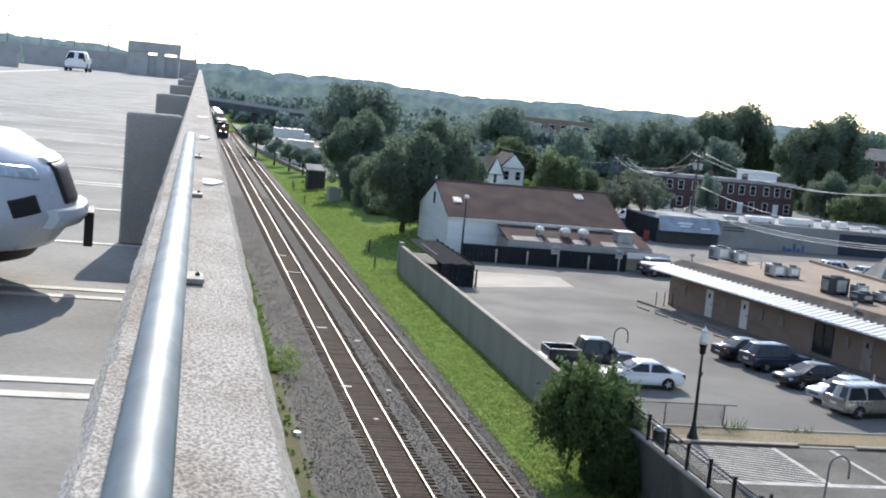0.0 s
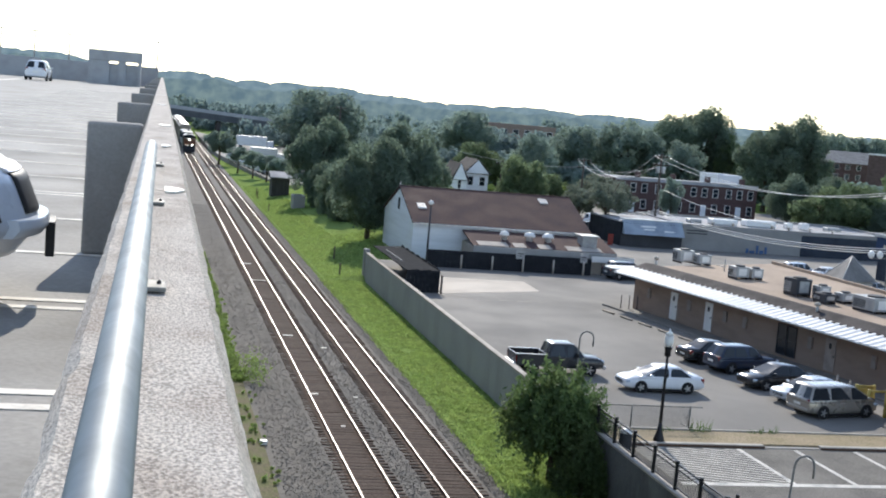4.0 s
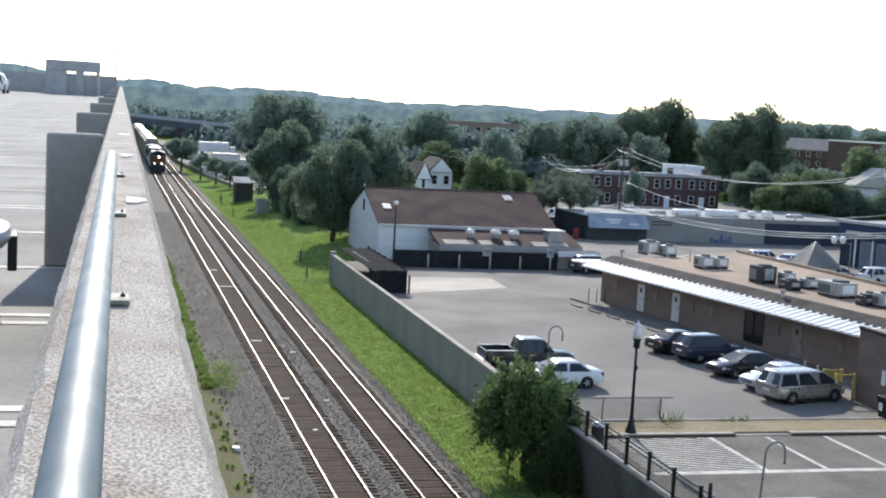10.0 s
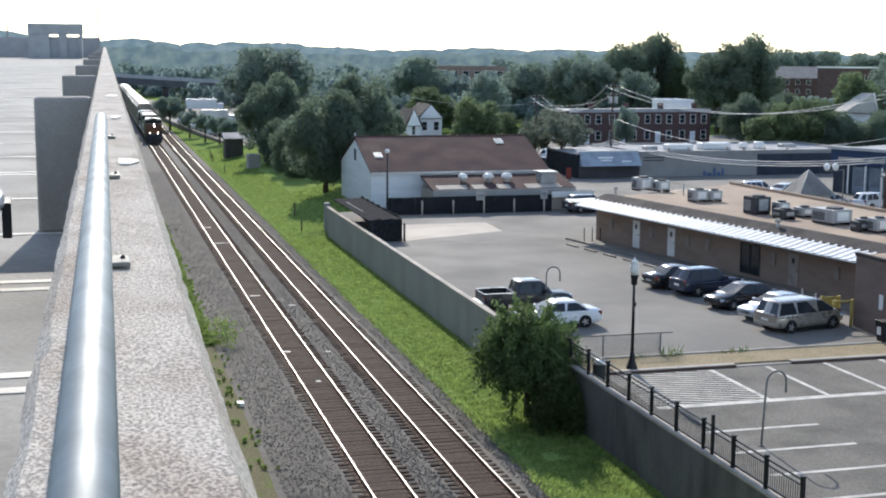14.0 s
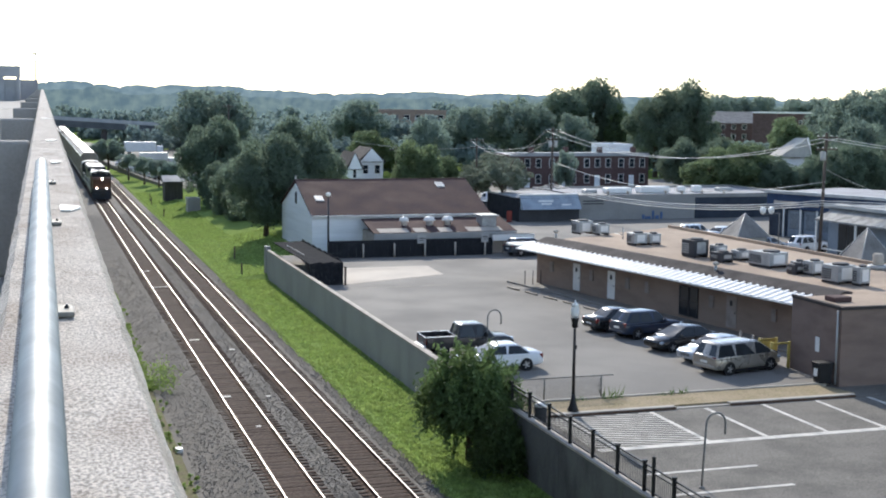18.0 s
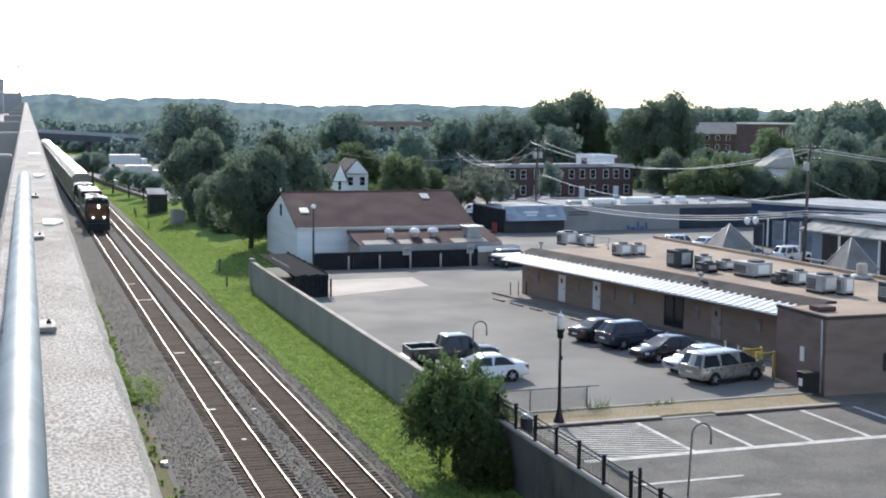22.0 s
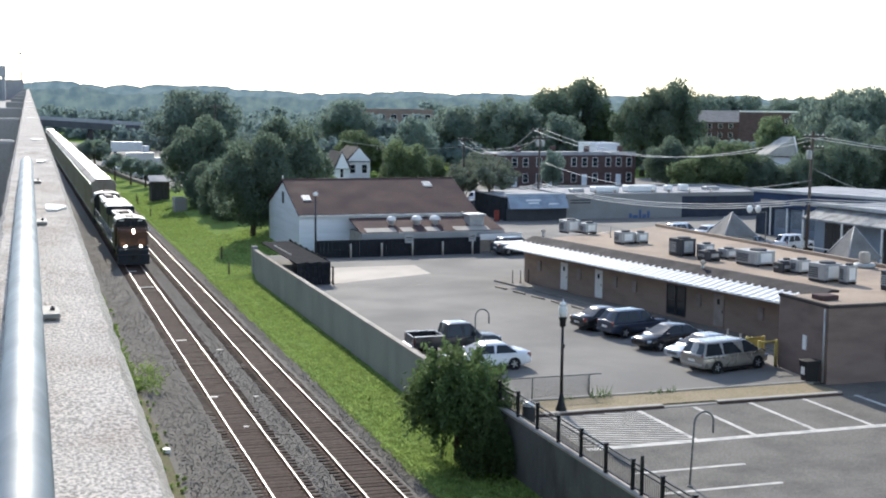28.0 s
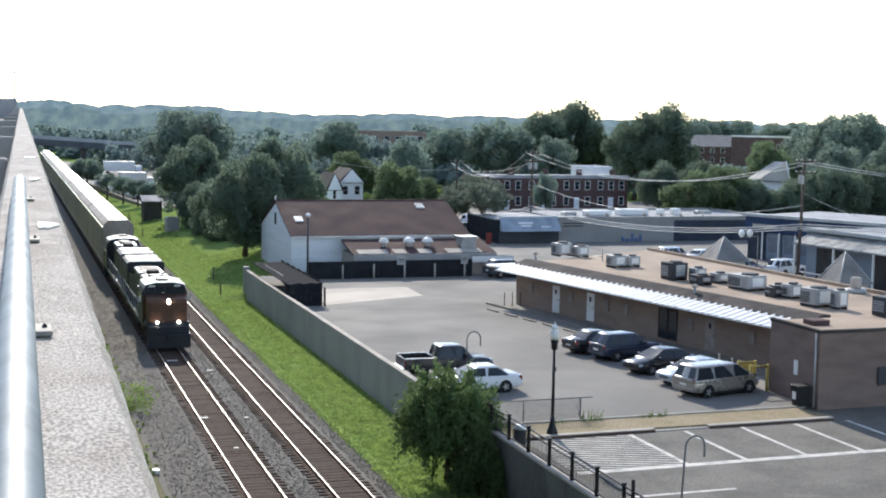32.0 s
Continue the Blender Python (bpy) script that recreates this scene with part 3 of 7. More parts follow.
def make_garage():
    deck = boxes((-60, -30, DECK_W - 0.5, U0, 143, DECK_W))
    solid("deck", deck, DECK, "sunlit pale concrete parking deck on the roof", "floor", kind="structure", m=GARAGE)
    facade = boxes((U0 + 0.01, -30, -17.0, U1 - 0.02, 143, DECK_W - 0.002), (-60, -30, -17, -59, 143, DECK_W - 0.51), (-59, 142, -17, U0, 143, DECK_W - 0.51), (-59, -30, -17, U0, -29, DECK_W - 0.51))
    solid("facade", facade, PIERMAT, "grey concrete outer wall of the parking building", "wall", kind="structure", m=GARAGE)
    parapet = thing("parapet", GARAGE, "long rough concrete parapet along the roof deck", "parapet", kind="structure")
    v, joints = -6.0, (-6.0, 4.9, 11.05, 18.4, 26.7, 36.2, 47, 58, 70, 82, 95, 108, 121, 134, 142.5)
    for a, b in zip(joints, joints[1:]):
        out = [(U0, DECK_W), (U0, TOP_W - 0.035), (U0 + 0.022, TOP_W), (U1 - 0.035, TOP_W), (U1, TOP_W - 0.07), (U1, DECK_W)]
        bm = bmesh.new()
        n = max(1, int((b - a) / 0.06)) if b < 12 else max(1, int((b - a) / 1.0))
        rows = []
        for k in range(n + 1):
            y = a + 0.008 + (b - a - 0.016) * k / n
            rows.append([bm.verts.new((u + (0.002 * noise.noise((u * 9, y * 2.2, w * 9)) + 0.005 * noise.noise((u * 30, y * 9, 5)) + (0.014 * max(0, noise.noise((i, y * 5.5, 8)) - 0.1) if i in (1, 2) else 0) if 0 < i < 5 else 0), y, w + (0.003 * noise.noise((y * 3, u * 20, 2)) - (0.016 * max(0, noise.noise((i, y * 7, 3)) - 0.05) if i in (1, 4) else 0) if 0 < i < 5 else 0))) for i, (u, w) in enumerate(out)])
        for p, q in zip(rows, rows[1:]):
            for i in range(len(out)):
                j = (i + 1) % len(out)
                bm.faces.new((p[i], p[j], q[j], q[i]))
        bm.faces.new(rows[0])
        bm.faces.new(rows[-1][::-1])
        bmesh.ops.recalc_face_normals(bm, faces=bm.faces)
        part("parapet_unit", bm, CONCRETE, parapet)
    # white joint sealant across the top
    for v, u0, u1 in ((4.9, 0.052, 0.125), (7.9, 0.04, 0.1), (11.05, 0.02, 0.11), (18.4, -0.02, 0.12), (26.7, -0.05, 0.12), (36.2, -0.05, 0.12)):
        bm = bmesh.new()
        pts = [(u0, v - 0.10), ((u0 + u1) / 2, v - 0.11), (u1 - 0.02, v - 0.06), (u1, v), (u1 - 0.02, v + 0.07), (u0, v + 0.11)]
        prism(bm, pts, TOP_W + 0.003, TOP_W + 0.009, "z")
        part("joint_sealant", bm, SEALANT, parapet, "smeared white joint sealant")
    # stub walls behind the parapet
    for v in (11.05, 18.4, 26.7, 36.2, 47, 58, 70, 82, 95, 108, 121, 134):
        p = solid("stub_wall", boxes((-0.56, v, DECK_W + 0.002, U0 - 0.004, v + 0.28, TOP_W - 0.004), bevel=0.025), STUBMAT, "grey concrete stub wall set square to the parapet", "stub wall", kind="structure", group="stub walls", m=GARAGE)
    # deck lines
    lines = bmesh.new()
    for k in range(34):
        v = 5.95 + 2.52 * k
        for d in ((0.0, 0.28) if k % 3 == 1 or k == 0 else (0.0,)):
            box(lines, -5.6, v + d - 0.05, DECK_W + 0.002, -0.36 if k < 3 else -0.5, v + d + 0.05, DECK_W + 0.006)
    for k in range(30):
        v = 14 + 2.6 * k
        box(lines, -17.5, v - 0.05, DECK_W + 0.002, -12.3, v + 0.05, DECK_W + 0.006)
    box(lines, -12.3, 52, DECK_W + 0.002, -11.9, 118, DECK_W + 0.006)
    tagged(solid("deck_lines", lines, LINE, "white painted stall lines on the deck", "road marking", m=GARAGE), kind="structure")
    # end wall, stair tower and poles
    end = thing("end_wall", GARAGE, "bluish grey concrete wall at the deck's far end", "wall", kind="structure")
    for k in range(10):
        part("panel", boxes((-6.05 * (k + 1), 142.4, DECK_W, -6.05 * k - 0.4, 142.9, DECK_W + 2.1), bevel=0.03), PIERMAT, end)
    low = thing("ramp_wall", GARAGE, "low concrete wall beside the ramp", "wall", kind="structure")
    part("panel", boxes((-26, 108, DECK_W, -14.2, 108.3, DECK_W + 1.15), bevel=0.03), PIERMAT, low)
    tower = thing("stair_tower", GARAGE @ pose(-5.3, 134, DECK_W), "grey concrete stair tower with an open landing", "stair tower")
    part("wall", boxes((-1.9, 0, 0, -1.6, 4, 2.35), (2.9, 0, 0, 3.2, 4, 2.35), (-1.59, 3.7, 0, 2.89, 4, 2.05)), PIERMAT, tower)
    part("upper_band", boxes((-1.95, -0.05, 2.36, 3.25, 4.05, 3.4), bevel=0.04), PIERMAT, tower)
    part("post", boxes((-1.59, 0.02, 0, 0.1, 0.3, 2.35), (0.95, 0.02, 0, 1.75, 0.3, 2.35)), PIERMAT, tower)
    part("railing", boxes((-1.58, 0.302, 0, 2.88, 0.4, 2.12)), PIERMAT, tower)
    pole = thing("deck_lamp_pole", GARAGE @ pose(-16.6, 142.65, 0.53), "thin grey lamp pole beyond the deck", "lamp pole", group="poles beyond the deck")
    part("shaft", made(tube, (0, 0, 0), (0, 0, 2.7), 0.08, 0.06, 8), PIERMAT, pole)
    part("head", boxes((-0.35, -0.15, 2.7, 0.35, 0.15, 2.8)), DARKSTEEL, pole)
    for u, v in ((-13.2, 142.65), (-20, 142.65), (-23.5, 142.65), (-9.7, 142.65), (-0.6, 142.65)):
        copy_thing(pole, GARAGE @ pose(u, v, 0.53))
    # handrail
    rail = thing("pipe_handrail", GARAGE, "shiny galvanised steel pipe handrail bolted on the parapet", "handrail")
    H, PU = TOP_W + 0.105, -0.012
    path = [(PU, -2.2, H), (PU, 2.0, H), (PU, 6.0, H), (PU, 6.1, H - 0.005), (PU, 6.17, H - 0.03), (PU, 6.2, H - 0.07), (PU, 6.2, TOP_W)]
    bm = bmesh.new()
    hose(bm, path, 0.0265, 24)
    part("pipe", bm, GALV, rail)
    for v in (-0.9, 0.85, 2.62, 4.36, 6.2):
        part("base_plate", boxes((-0.052, v - 0.05, TOP_W + 0.004, 0.05, v + 0.05, TOP_W + 0.014), bevel=0.003), STEEL, rail)
        part("bracket", boxes((PU - 0.01, v - 0.02, TOP_W + 0.0141, PU + 0.01, v + 0.02, H - 0.015)), STEEL, rail)
        for du in (-0.04, 0.036):
            nut = bmesh.new()
            tube(nut, (du, v, TOP_W + 0.0142), (du, v, TOP_W + 0.019), 0.0055, 0.0055, 6)
            tube(nut, (du, v, TOP_W + 0.0191), (du, v, TOP_W + 0.022), 0.003, 0.003, 6)
            part("anchor_bolt", nut, DARKSTEEL, rail, "dark anchor bolt")


make_garage()

# ---- buildings ----


def window_part(owner, x0, z0, x1, z1, y, face=-1, frame_mat=None, axis="x", name="window"):
    """A framed window on a wall that runs along x (or along y) at the place y; face: the side to which it looks."""
    w = 0.07
    def span(a0, b0, a1, b1, c0, c1):
        return (a0, min(c0, c1), b0, a1, max(c0, c1), b1) if axis == "x" else (min(c0, c1), a0, b0, max(c0, c1), a1, b1)
    bm = bmesh.new()
    c0, c1 = y + face * 0.003, y + face * 0.07
    for a0, b0, a1, b1 in ((x0, z0, x1, z0 + w), (x0, z1 - w, x1, z1), (x0, z0 + w, x0 + w, z1 - w), (x1 - w, z0 + w, x1, z1 - w), (x0 + w, (z0 + z1) / 2 - 0.02, x1 - w, (z0 + z1) / 2 + 0.02)):
        box(bm, *span(a0, b0, a1, b1, c0, c1))
    win = part(name, bm, frame_mat or WHITEMETAL, owner)
    part("pane", boxes(span(x0 + w, z0 + w, x1 - w, z1 - w, y + face * 0.004, y + face * 0.03)), GLASS, win)
    return win


def block_house(name, x0, y0, x1, y1, z0, z1, wall, roof, label, category, cols=0, rows=0, west=0, hip=0.0, ridge="x", sill=0.9, wh=1.4, ww=0.9, group=""):
    """A house: walls, roof with its edge, and windows on the front and the west side."""
    h = thing(name, pose(0, 0, 0), label, category, group=group)
    part("wall", boxes((x0, y0, z0 - 1.5, x1, y1, z1)), wall, h)
    if hip:
        bm = bmesh.new()
        o = 0.35
        if ridge == "x":
            ym = (y0 + y1) / 2
            prism(bm, [(y0 - o, z1 - 0.05), (y1 + o, z1 - 0.05), (y1 + o, z1 + 0.08), (ym, z1 + hip), (y0 - o, z1 + 0.08)], x0 - o, x1 + o, "x")
        else:
            xm = (x0 + x1) / 2
            prism(bm, [(x0 - o, z1 - 0.05), (x1 + o, z1 - 0.05), (x1 + o, z1 + 0.08), (xm, z1 + hip), (x0 - o, z1 + 0.08)], y0 - o, y1 + o, "y")
        part("roof", bm, roof, h)
        bm = bmesh.new()
        if ridge == "x":
            prism(bm, [(y0, z1 + 0.04), (y1, z1 + 0.04), ((y0 + y1) / 2, z1 + hip - 0.12)], x0 - o - 0.02, x1 + o + 0.02, "x")
        else:
            prism(bm, [(x0, z1 + 0.04), (x1, z1 + 0.04), ((x0 + x1) / 2, z1 + hip - 0.12)], y0 - o - 0.02, y1 + o + 0.02, "y")
        part("gable", bm, wall, h)
    else:
        part("roof", boxes((x0 + 0.3, y0 + 0.3, z1 + 0.003, x1 - 0.3, y1 - 0.3, z1 + 0.12)), roof, h)
        part("parapet", boxes((x0 - 0.05, y0 - 0.05, z1 + 0.002, x1 + 0.05, y0 + 0.28, z1 + 0.4), (x0 - 0.05, y1 - 0.28, z1 + 0.002, x1 + 0.05, y1 + 0.05, z1 + 0.4),
                              (x0 - 0.05, y0 + 0.282, z1 + 0.002, x0 + 0.28, y1 - 0.282, z1 + 0.4), (x1 - 0.28, y0 + 0.282, z1 + 0.002, x1 + 0.05, y1 - 0.282, z1 + 0.4)), WHITEMETAL if wall is REDBRICK else wall, h)
    if cols and rows:
        step, storey = (x1 - x0) / cols, (z1 - z0) / rows
        for r in range(rows):
            for c in range(cols):
                xa = x0 + step * (c + 0.5) - ww / 2
                za = z0 + storey * r + sill
                window_part(h, xa, za, xa + ww, za + wh, y0)
    if west and rows:
        step, storey = (y1 - y0) / west, (z1 - z0) / rows
        for r in range(rows):
            for c in range(west):
                ya = y0 + step * (c + 0.5) - ww / 2
                za = z0 + storey * r + sill
                window_part(h, ya, za, ya + ww, za + wh, x0, axis="y")
    return h


def white_house():
    """The white house with the long brown roof beside the wall's end."""
    x0, x1, y0, y1, ze, zr = 26.1, 44.3, 124, 140, 5.05, 7.95
    h = thing("white_house", pose(0, 0, 0), "white clapboard house with a long brown shingle roof", "house")
    bm = bmesh.new()
    ym = (y0 + y1) / 2
    prism(bm, [(y0, 0), (y1, 0), (y1, ze), (ym, zr - 0.12), (y0, ze)], x0, x1, "x")
    part("wall", bm, WHITEWALL, h)
    for s in (-1, 1):
        bm = bmesh.new()
        y_eave, dz = (y0 - 0.35, -0.12) if s < 0 else (y1 + 0.35, -0.12)
        prism(bm, [(y_eave, ze + dz), (ym, zr), (ym, zr + 0.14), (y_eave, ze + dz + 0.14)], x0 - 0.15, x1 + 0.3, "x")
        part("roof", bm, ROOFRED, h)
    part("ridge_cap", boxes((x0 - 0.16, ym - 0.12, zr + 0.1, x1 + 0.3, ym + 0.12, zr + 0.17)), ROOFRED, h)
    part("finial", made(tube, (x0 - 0.05, ym, zr + 0.1), (x0 - 0.05, ym, zr + 0.5), 0.09, 0.05, 8), WHITEMETAL, h)
    window_part(h, ym - 0.35, 5.6, ym + 0.35, 6.8, x0, axis="y", frame_mat=DARKSTEEL)
    slope = math.atan2(zr - ze, ym - y0)
    for x, f in ((27.5, 0.42), (41.2, 0.8)):
        m = Matrix.Translation((x, y0 + f * (ym - y0), ze + f * (zr - ze) + 0.09)) @ Matrix.Rotation(slope, 4, "X")
        light = part("skylight", boxes((-0.42, -0.6, 0, 0.42, 0.6, 0.14), bevel=0.02), WHITEMETAL, h, m=m)
        part("skylight_pane", boxes((-0.33, -0.5, 0.142, 0.33, 0.5, 0.155)), UNIT, light, "pale frosted skylight pane")
    part("gutter", boxes((x0 - 0.1, y0 - 0.47, ze - 0.16, x1 + 0.25, y0 - 0.355, ze - 0.03)), WHITEMETAL, h)
    # lean-to kitchen wing in front
    w = thing("kitchen_wing", pose(0, 0, 0), "low flat wing with a red-brown lean-to roof and vents", "shed")
    part("wall", boxes((31.2, 119.2, 1.0, 45.4, 123.95, 3.55)), KERB, w)
    bm = bmesh.new()
    prism(bm, [(118.7, 3.56), (123.6, 4.55), (123.6, 4.68), (118.7, 3.69)], 31.0, 45.6, "x")
    part("roof", bm, ROOFRED, w)
    bm = bmesh.new()
    prism(bm, [(118.55, 3.0), (118.69, 3.0), (118.69, 3.66), (118.55, 3.66)], 31.0, 45.6, "x")
    part("fascia", bm, WALLC, w)
    for x, wd in ((31.6, 3.0), (35.2, 1.2), (37.7, 1.3), (40.6, 3.6)):
        bm = bmesh.new()
        prism(bm, [(118.75, 3.715), (120.1, 3.985), (120.1, 4.0), (118.75, 3.73)], x, x + wd, "x")
        part("bright_flashing", bm, KERB, w, "sunlit pale roof sheet")
    for x, r in ((34.7, 0.42), (37.3, 0.5), (39.2, 0.5)):
        bm = bmesh.new()
        lathe(bm, [(r * 0.7, 0), (r * 0.7, 0.55), (r * 1.15, 0.56), (r * 1.15, 0.7), (r * 0.8, 0.95), (r * 0.2, 1.02)], 14, (x, 121.2, 4.0))
        part("roof_vent", bm, WHITEMETAL, w, "pale mushroom roof vent")
    part("exhaust_hood", boxes((42.5, 120.2, 4.0, 44.0, 122, 5.0), (42.3, 120.0, 5.002, 44.2, 122.2, 5.15), bevel=0.03), UNIT, w)
    # dark slatted fence with pale posts and signs
    f = thing("slatted_fence", pose(0, 0, 0), "tall dark slatted fence with pale posts", "fence")
    x = 26.4
    while x < 42.6:
        part("slat", boxes((x, 117.7, LOT_Z, x + 0.36, 117.76, 3.15)), DARKFENCE, f)
        x += 0.38
    for k in range(5):
        px = 29.6 + 3.05 * k
        bm = bmesh.new()
        tube(bm, (px, 117.3, LOT_Z), (px, 117.3, LOT_Z + 1.35), 0.09, 0.09, 10)
        part("post", bm, KERB, f, "short pale bollard post")
    for x, w_ in ((35.0, 0.85), (41.5, 0.7)):
        board = part("sign_board", boxes((x, 117.5, 2.75, x + w_, 117.56, 3.55)), UNIT, f, "pale grey notice board")
        part("notice_bar", boxes((x + 0.12, 117.49, 3.2, x + w_ - 0.12, 117.498, 3.3)), DARKUNIT, board)
        part("notice_bar", boxes((x + 0.12, 117.49, 3.0, x + w_ - 0.2, 117.498, 3.06)), DARKUNIT, board)
    e = thing("dark_enclosure", pose(0, 0, 0), "dark timber enclosure behind the wall's end", "enclosure")
    for k in range(21):
        y = 100.7 + 0.78 * k
        part("slat", boxes((23.66, y, LOT_Z, 23.74, y + 0.74, 3.36 + 0.06 * (k % 3))), BLACKTIMBER, e)
    for k in range(8):
        part("slat", boxes((20.98 + 0.335 * k, 100.6, LOT_Z, 21.29 + 0.335 * k, 100.68, 3.28 + 0.05 * (k % 3))), BLACKTIMBER, e)
    for k in range(9):
        part("roof_board", made(prism, [(20.98, 3.2), (23.64, 3.26), (23.64, 3.32), (20.98, 3.26)], 100.7 + 1.8 * k, 102.48 + 1.8 * k, "y"), BLACKTIMBER, e)
    part("top_rail", boxes((21.55, 106, 3.275, 21.63, 113.5, 3.36)), WALLC, e, "pale timber rail")
    part("leaning_board", boxes((23.8, 100.2, LOT_Z, 23.9, 100.5, 3.0)), WOODPOLE, e)


STRIP = Matrix(((0.174, 0.985, 0, 39.6), (-0.985, 0.174, 0, 98.3), (0, 0, 1, 0), (0, 0, 0, 1)))


def strip_building():
    """The low brick shop building: a along its front, b inwards."""
    s = thing("strip_building", STRIP, "low brown brick shop building with white ribbed awning", "shop building")
    part("wall", boxes((0, 0.002, 0.8, 36, 0.3, 4.55), (0, 0.302, 0.8, 0.3, 13, 4.55), (0.3, 11.7, 0.8, 36, 12, 4.55)), BRICK, s)
    part("roof", made(prism, [(-0.3, 0.5), (42, 0.5), (42, 12.4), (25.7, 14.4), (-6.2, 18.4)], 4.7, 4.86, "z"), ROOFTAN, s, "tan gravel roof")
    bm = bmesh.new()
    prism(bm, [(-0.25, 4.86), (0.9, 5.25), (1.5, 5.2), (1.5, 4.87), (0.0, 4.56)], -0.1, 33.5, "x")
    part("tar_flashing", bm, TARBAND, s, "dark tarred roof edge")
    part("end_wall", made(prism, [(-0.1, 0.6), (0.2, 0.7), (-5.6, 18.1), (-5.9, 18.0)], 0.8, 4.69, "z"), BRICK, s)
    part("rear_wall", made(prism, [(-5.9, 18.0), (25.7, 14.1), (25.7, 13.8), (-5.7, 17.7)], 0.8, 4.69, "z"), BRICK, s)
    part("rear_parapet", made(prism, [(-6.2, 18.4), (25.7, 14.4), (42, 12.4), (42, 12.1), (25.7, 14.1), (-6.1, 18.1)], 4.862, 5.1, "z"), ROOFTAN, s)
    # awning
    bm = bmesh.new()
    n, a0, a1 = 96, -0.4, 32.2
    prev = None
    for k in range(n * 2 + 1):
        a = a0 + (a1 - a0) * k / (n * 2)
        h = 0.06 if k % 4 in (1, 2) else 0.0
        row = [bm.verts.new((a, -0.02, 4.87 + h)), bm.verts.new((a, -1.85, 4.42 + h)), bm.verts.new((a, -1.85, 4.34)), bm.verts.new((a, -0.02, 4.79))]
        if prev:
            for i in range(4):
                bm.faces.new((prev[i], prev[(i + 1) % 4], row[(i + 1) % 4], row[i]))
        else:
            bm.faces.new(row)
        prev = row
    bm.faces.new(prev[::-1])
    bmesh.ops.recalc_face_normals(bm, faces=bm.faces)
    part("awning", bm, WHITEMETAL, s, "white ribbed metal awning")
    part("awning_tip", boxes((-2.2, -1.7, 4.55, -0.42, 1.2, 4.68), bevel=0.03), WHITEMETAL, s)
    for a, w in ((5.5, 0.95), (10.2, 0.95), (23.9, 1.0)):
        dull = a > 20
        door = part("door", boxes((a, -0.05, 1.63, a + w, -0.002, 3.75), bevel=0.01), surface("tan_door_paint", (0.36, 0.30, 0.26), 0.6, grain=8, spread=0.08, stain=1.5, blotch=0.2) if dull else WHITEMETAL, s, "tan painted steel door" if dull else "white painted steel door")
        part("door_pane", boxes((a + 0.35, -0.062, 3.1, a + 0.6, -0.052, 3.45)), GLASS, door)
        part("handle", boxes((a + w - 0.14, -0.1, 2.6, a + w - 0.08, -0.052, 2.72)), DARKSTEEL, door)
    for a in (2.2, 7.9, 12.6, 15.0, 22.2, 28.3):
        part("meter_box", boxes((a, -0.14, 2.7, a + 0.42, -0.002, 3.5), bevel=0.02), surface("brown_meter_box", (0.30, 0.255, 0.225), 0.7, grain=8, spread=0.1, stain=1.5, blotch=0.2), s)
    window_part(s, 18.9, 1.7, 19.9, 3.8, 0.0, frame_mat=DARKSTEEL)
    window_part(s, 19.95, 1.7, 20.95, 3.8, 0.0, frame_mat=DARKSTEEL)
    bm = bmesh.new()
    prism(bm, [(-1.0, -0.4), (33.5, -0.4), (33.5, 0.0), (-1.0, 0.0)], LOT_Z - 0.1, LOT_Z + 0.13, "z")
    solid("shop_walk", bm, surface("worn_walk", (0.24, 0.225, 0.20), 0.9, grain=18, spread=0.12, stain=0.6, blotch=0.3, tint=(0.17, 0.16, 0.145)), "concrete walk along the shop front", "pavement", kind="structure", m=STRIP @ pose(0, -1.9, 0))
    for k in range(5):
        solid("wheel_stop", boxes((-0.85, -0.1, 0, 0.85, 0.1, 0.13), bevel=0.04), surface("worn_wheel_stop", (0.40, 0.34, 0.27), 0.9, grain=14, spread=0.15, stain=1.5, blotch=0.3), "worn concrete wheel stop on the asphalt", "wheel stop", group="wheel stops", m=pose(36.3 + 0.47 * k, 95.0 - 2.7 * k, LOT_Z, 0, 0, -80))
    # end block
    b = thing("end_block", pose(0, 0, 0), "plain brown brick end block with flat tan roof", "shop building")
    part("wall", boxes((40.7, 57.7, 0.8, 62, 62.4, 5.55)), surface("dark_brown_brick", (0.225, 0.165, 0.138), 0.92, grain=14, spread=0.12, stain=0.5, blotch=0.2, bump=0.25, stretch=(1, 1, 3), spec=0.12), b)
    part("roof", boxes((40.9, 57.9, 5.553, 61.8, 62.2, 5.62)), ROOFTAN, b)
    part("roof_edge", boxes((40.62, 57.62, 5.553, 62.08, 57.88, 5.72), (40.62, 57.882, 5.553, 40.88, 62.4, 5.72)), TARBAND, b)
    part("downpipe", made(tube, (40.62, 57.95, LOT_Z), (40.62, 57.95, 5.5), 0.06, 0.06, 8), UNIT, b)
    part("notice", boxes((40.64, 59.6, 2.95, 40.69, 59.95, 3.75)), WHITEMETAL, b, "pale notice plate")
    part("wall_fan", boxes((44.4, 57.55, 2.6, 45.4, 57.69, 3.6), bevel=0.03), DARKUNIT, b, "dark wall fan")
    part("roof_hatch", boxes((41.6, 59.7, 5.63, 42.7, 60.7, 5.9), bevel=0.05), REDBRICK, b)


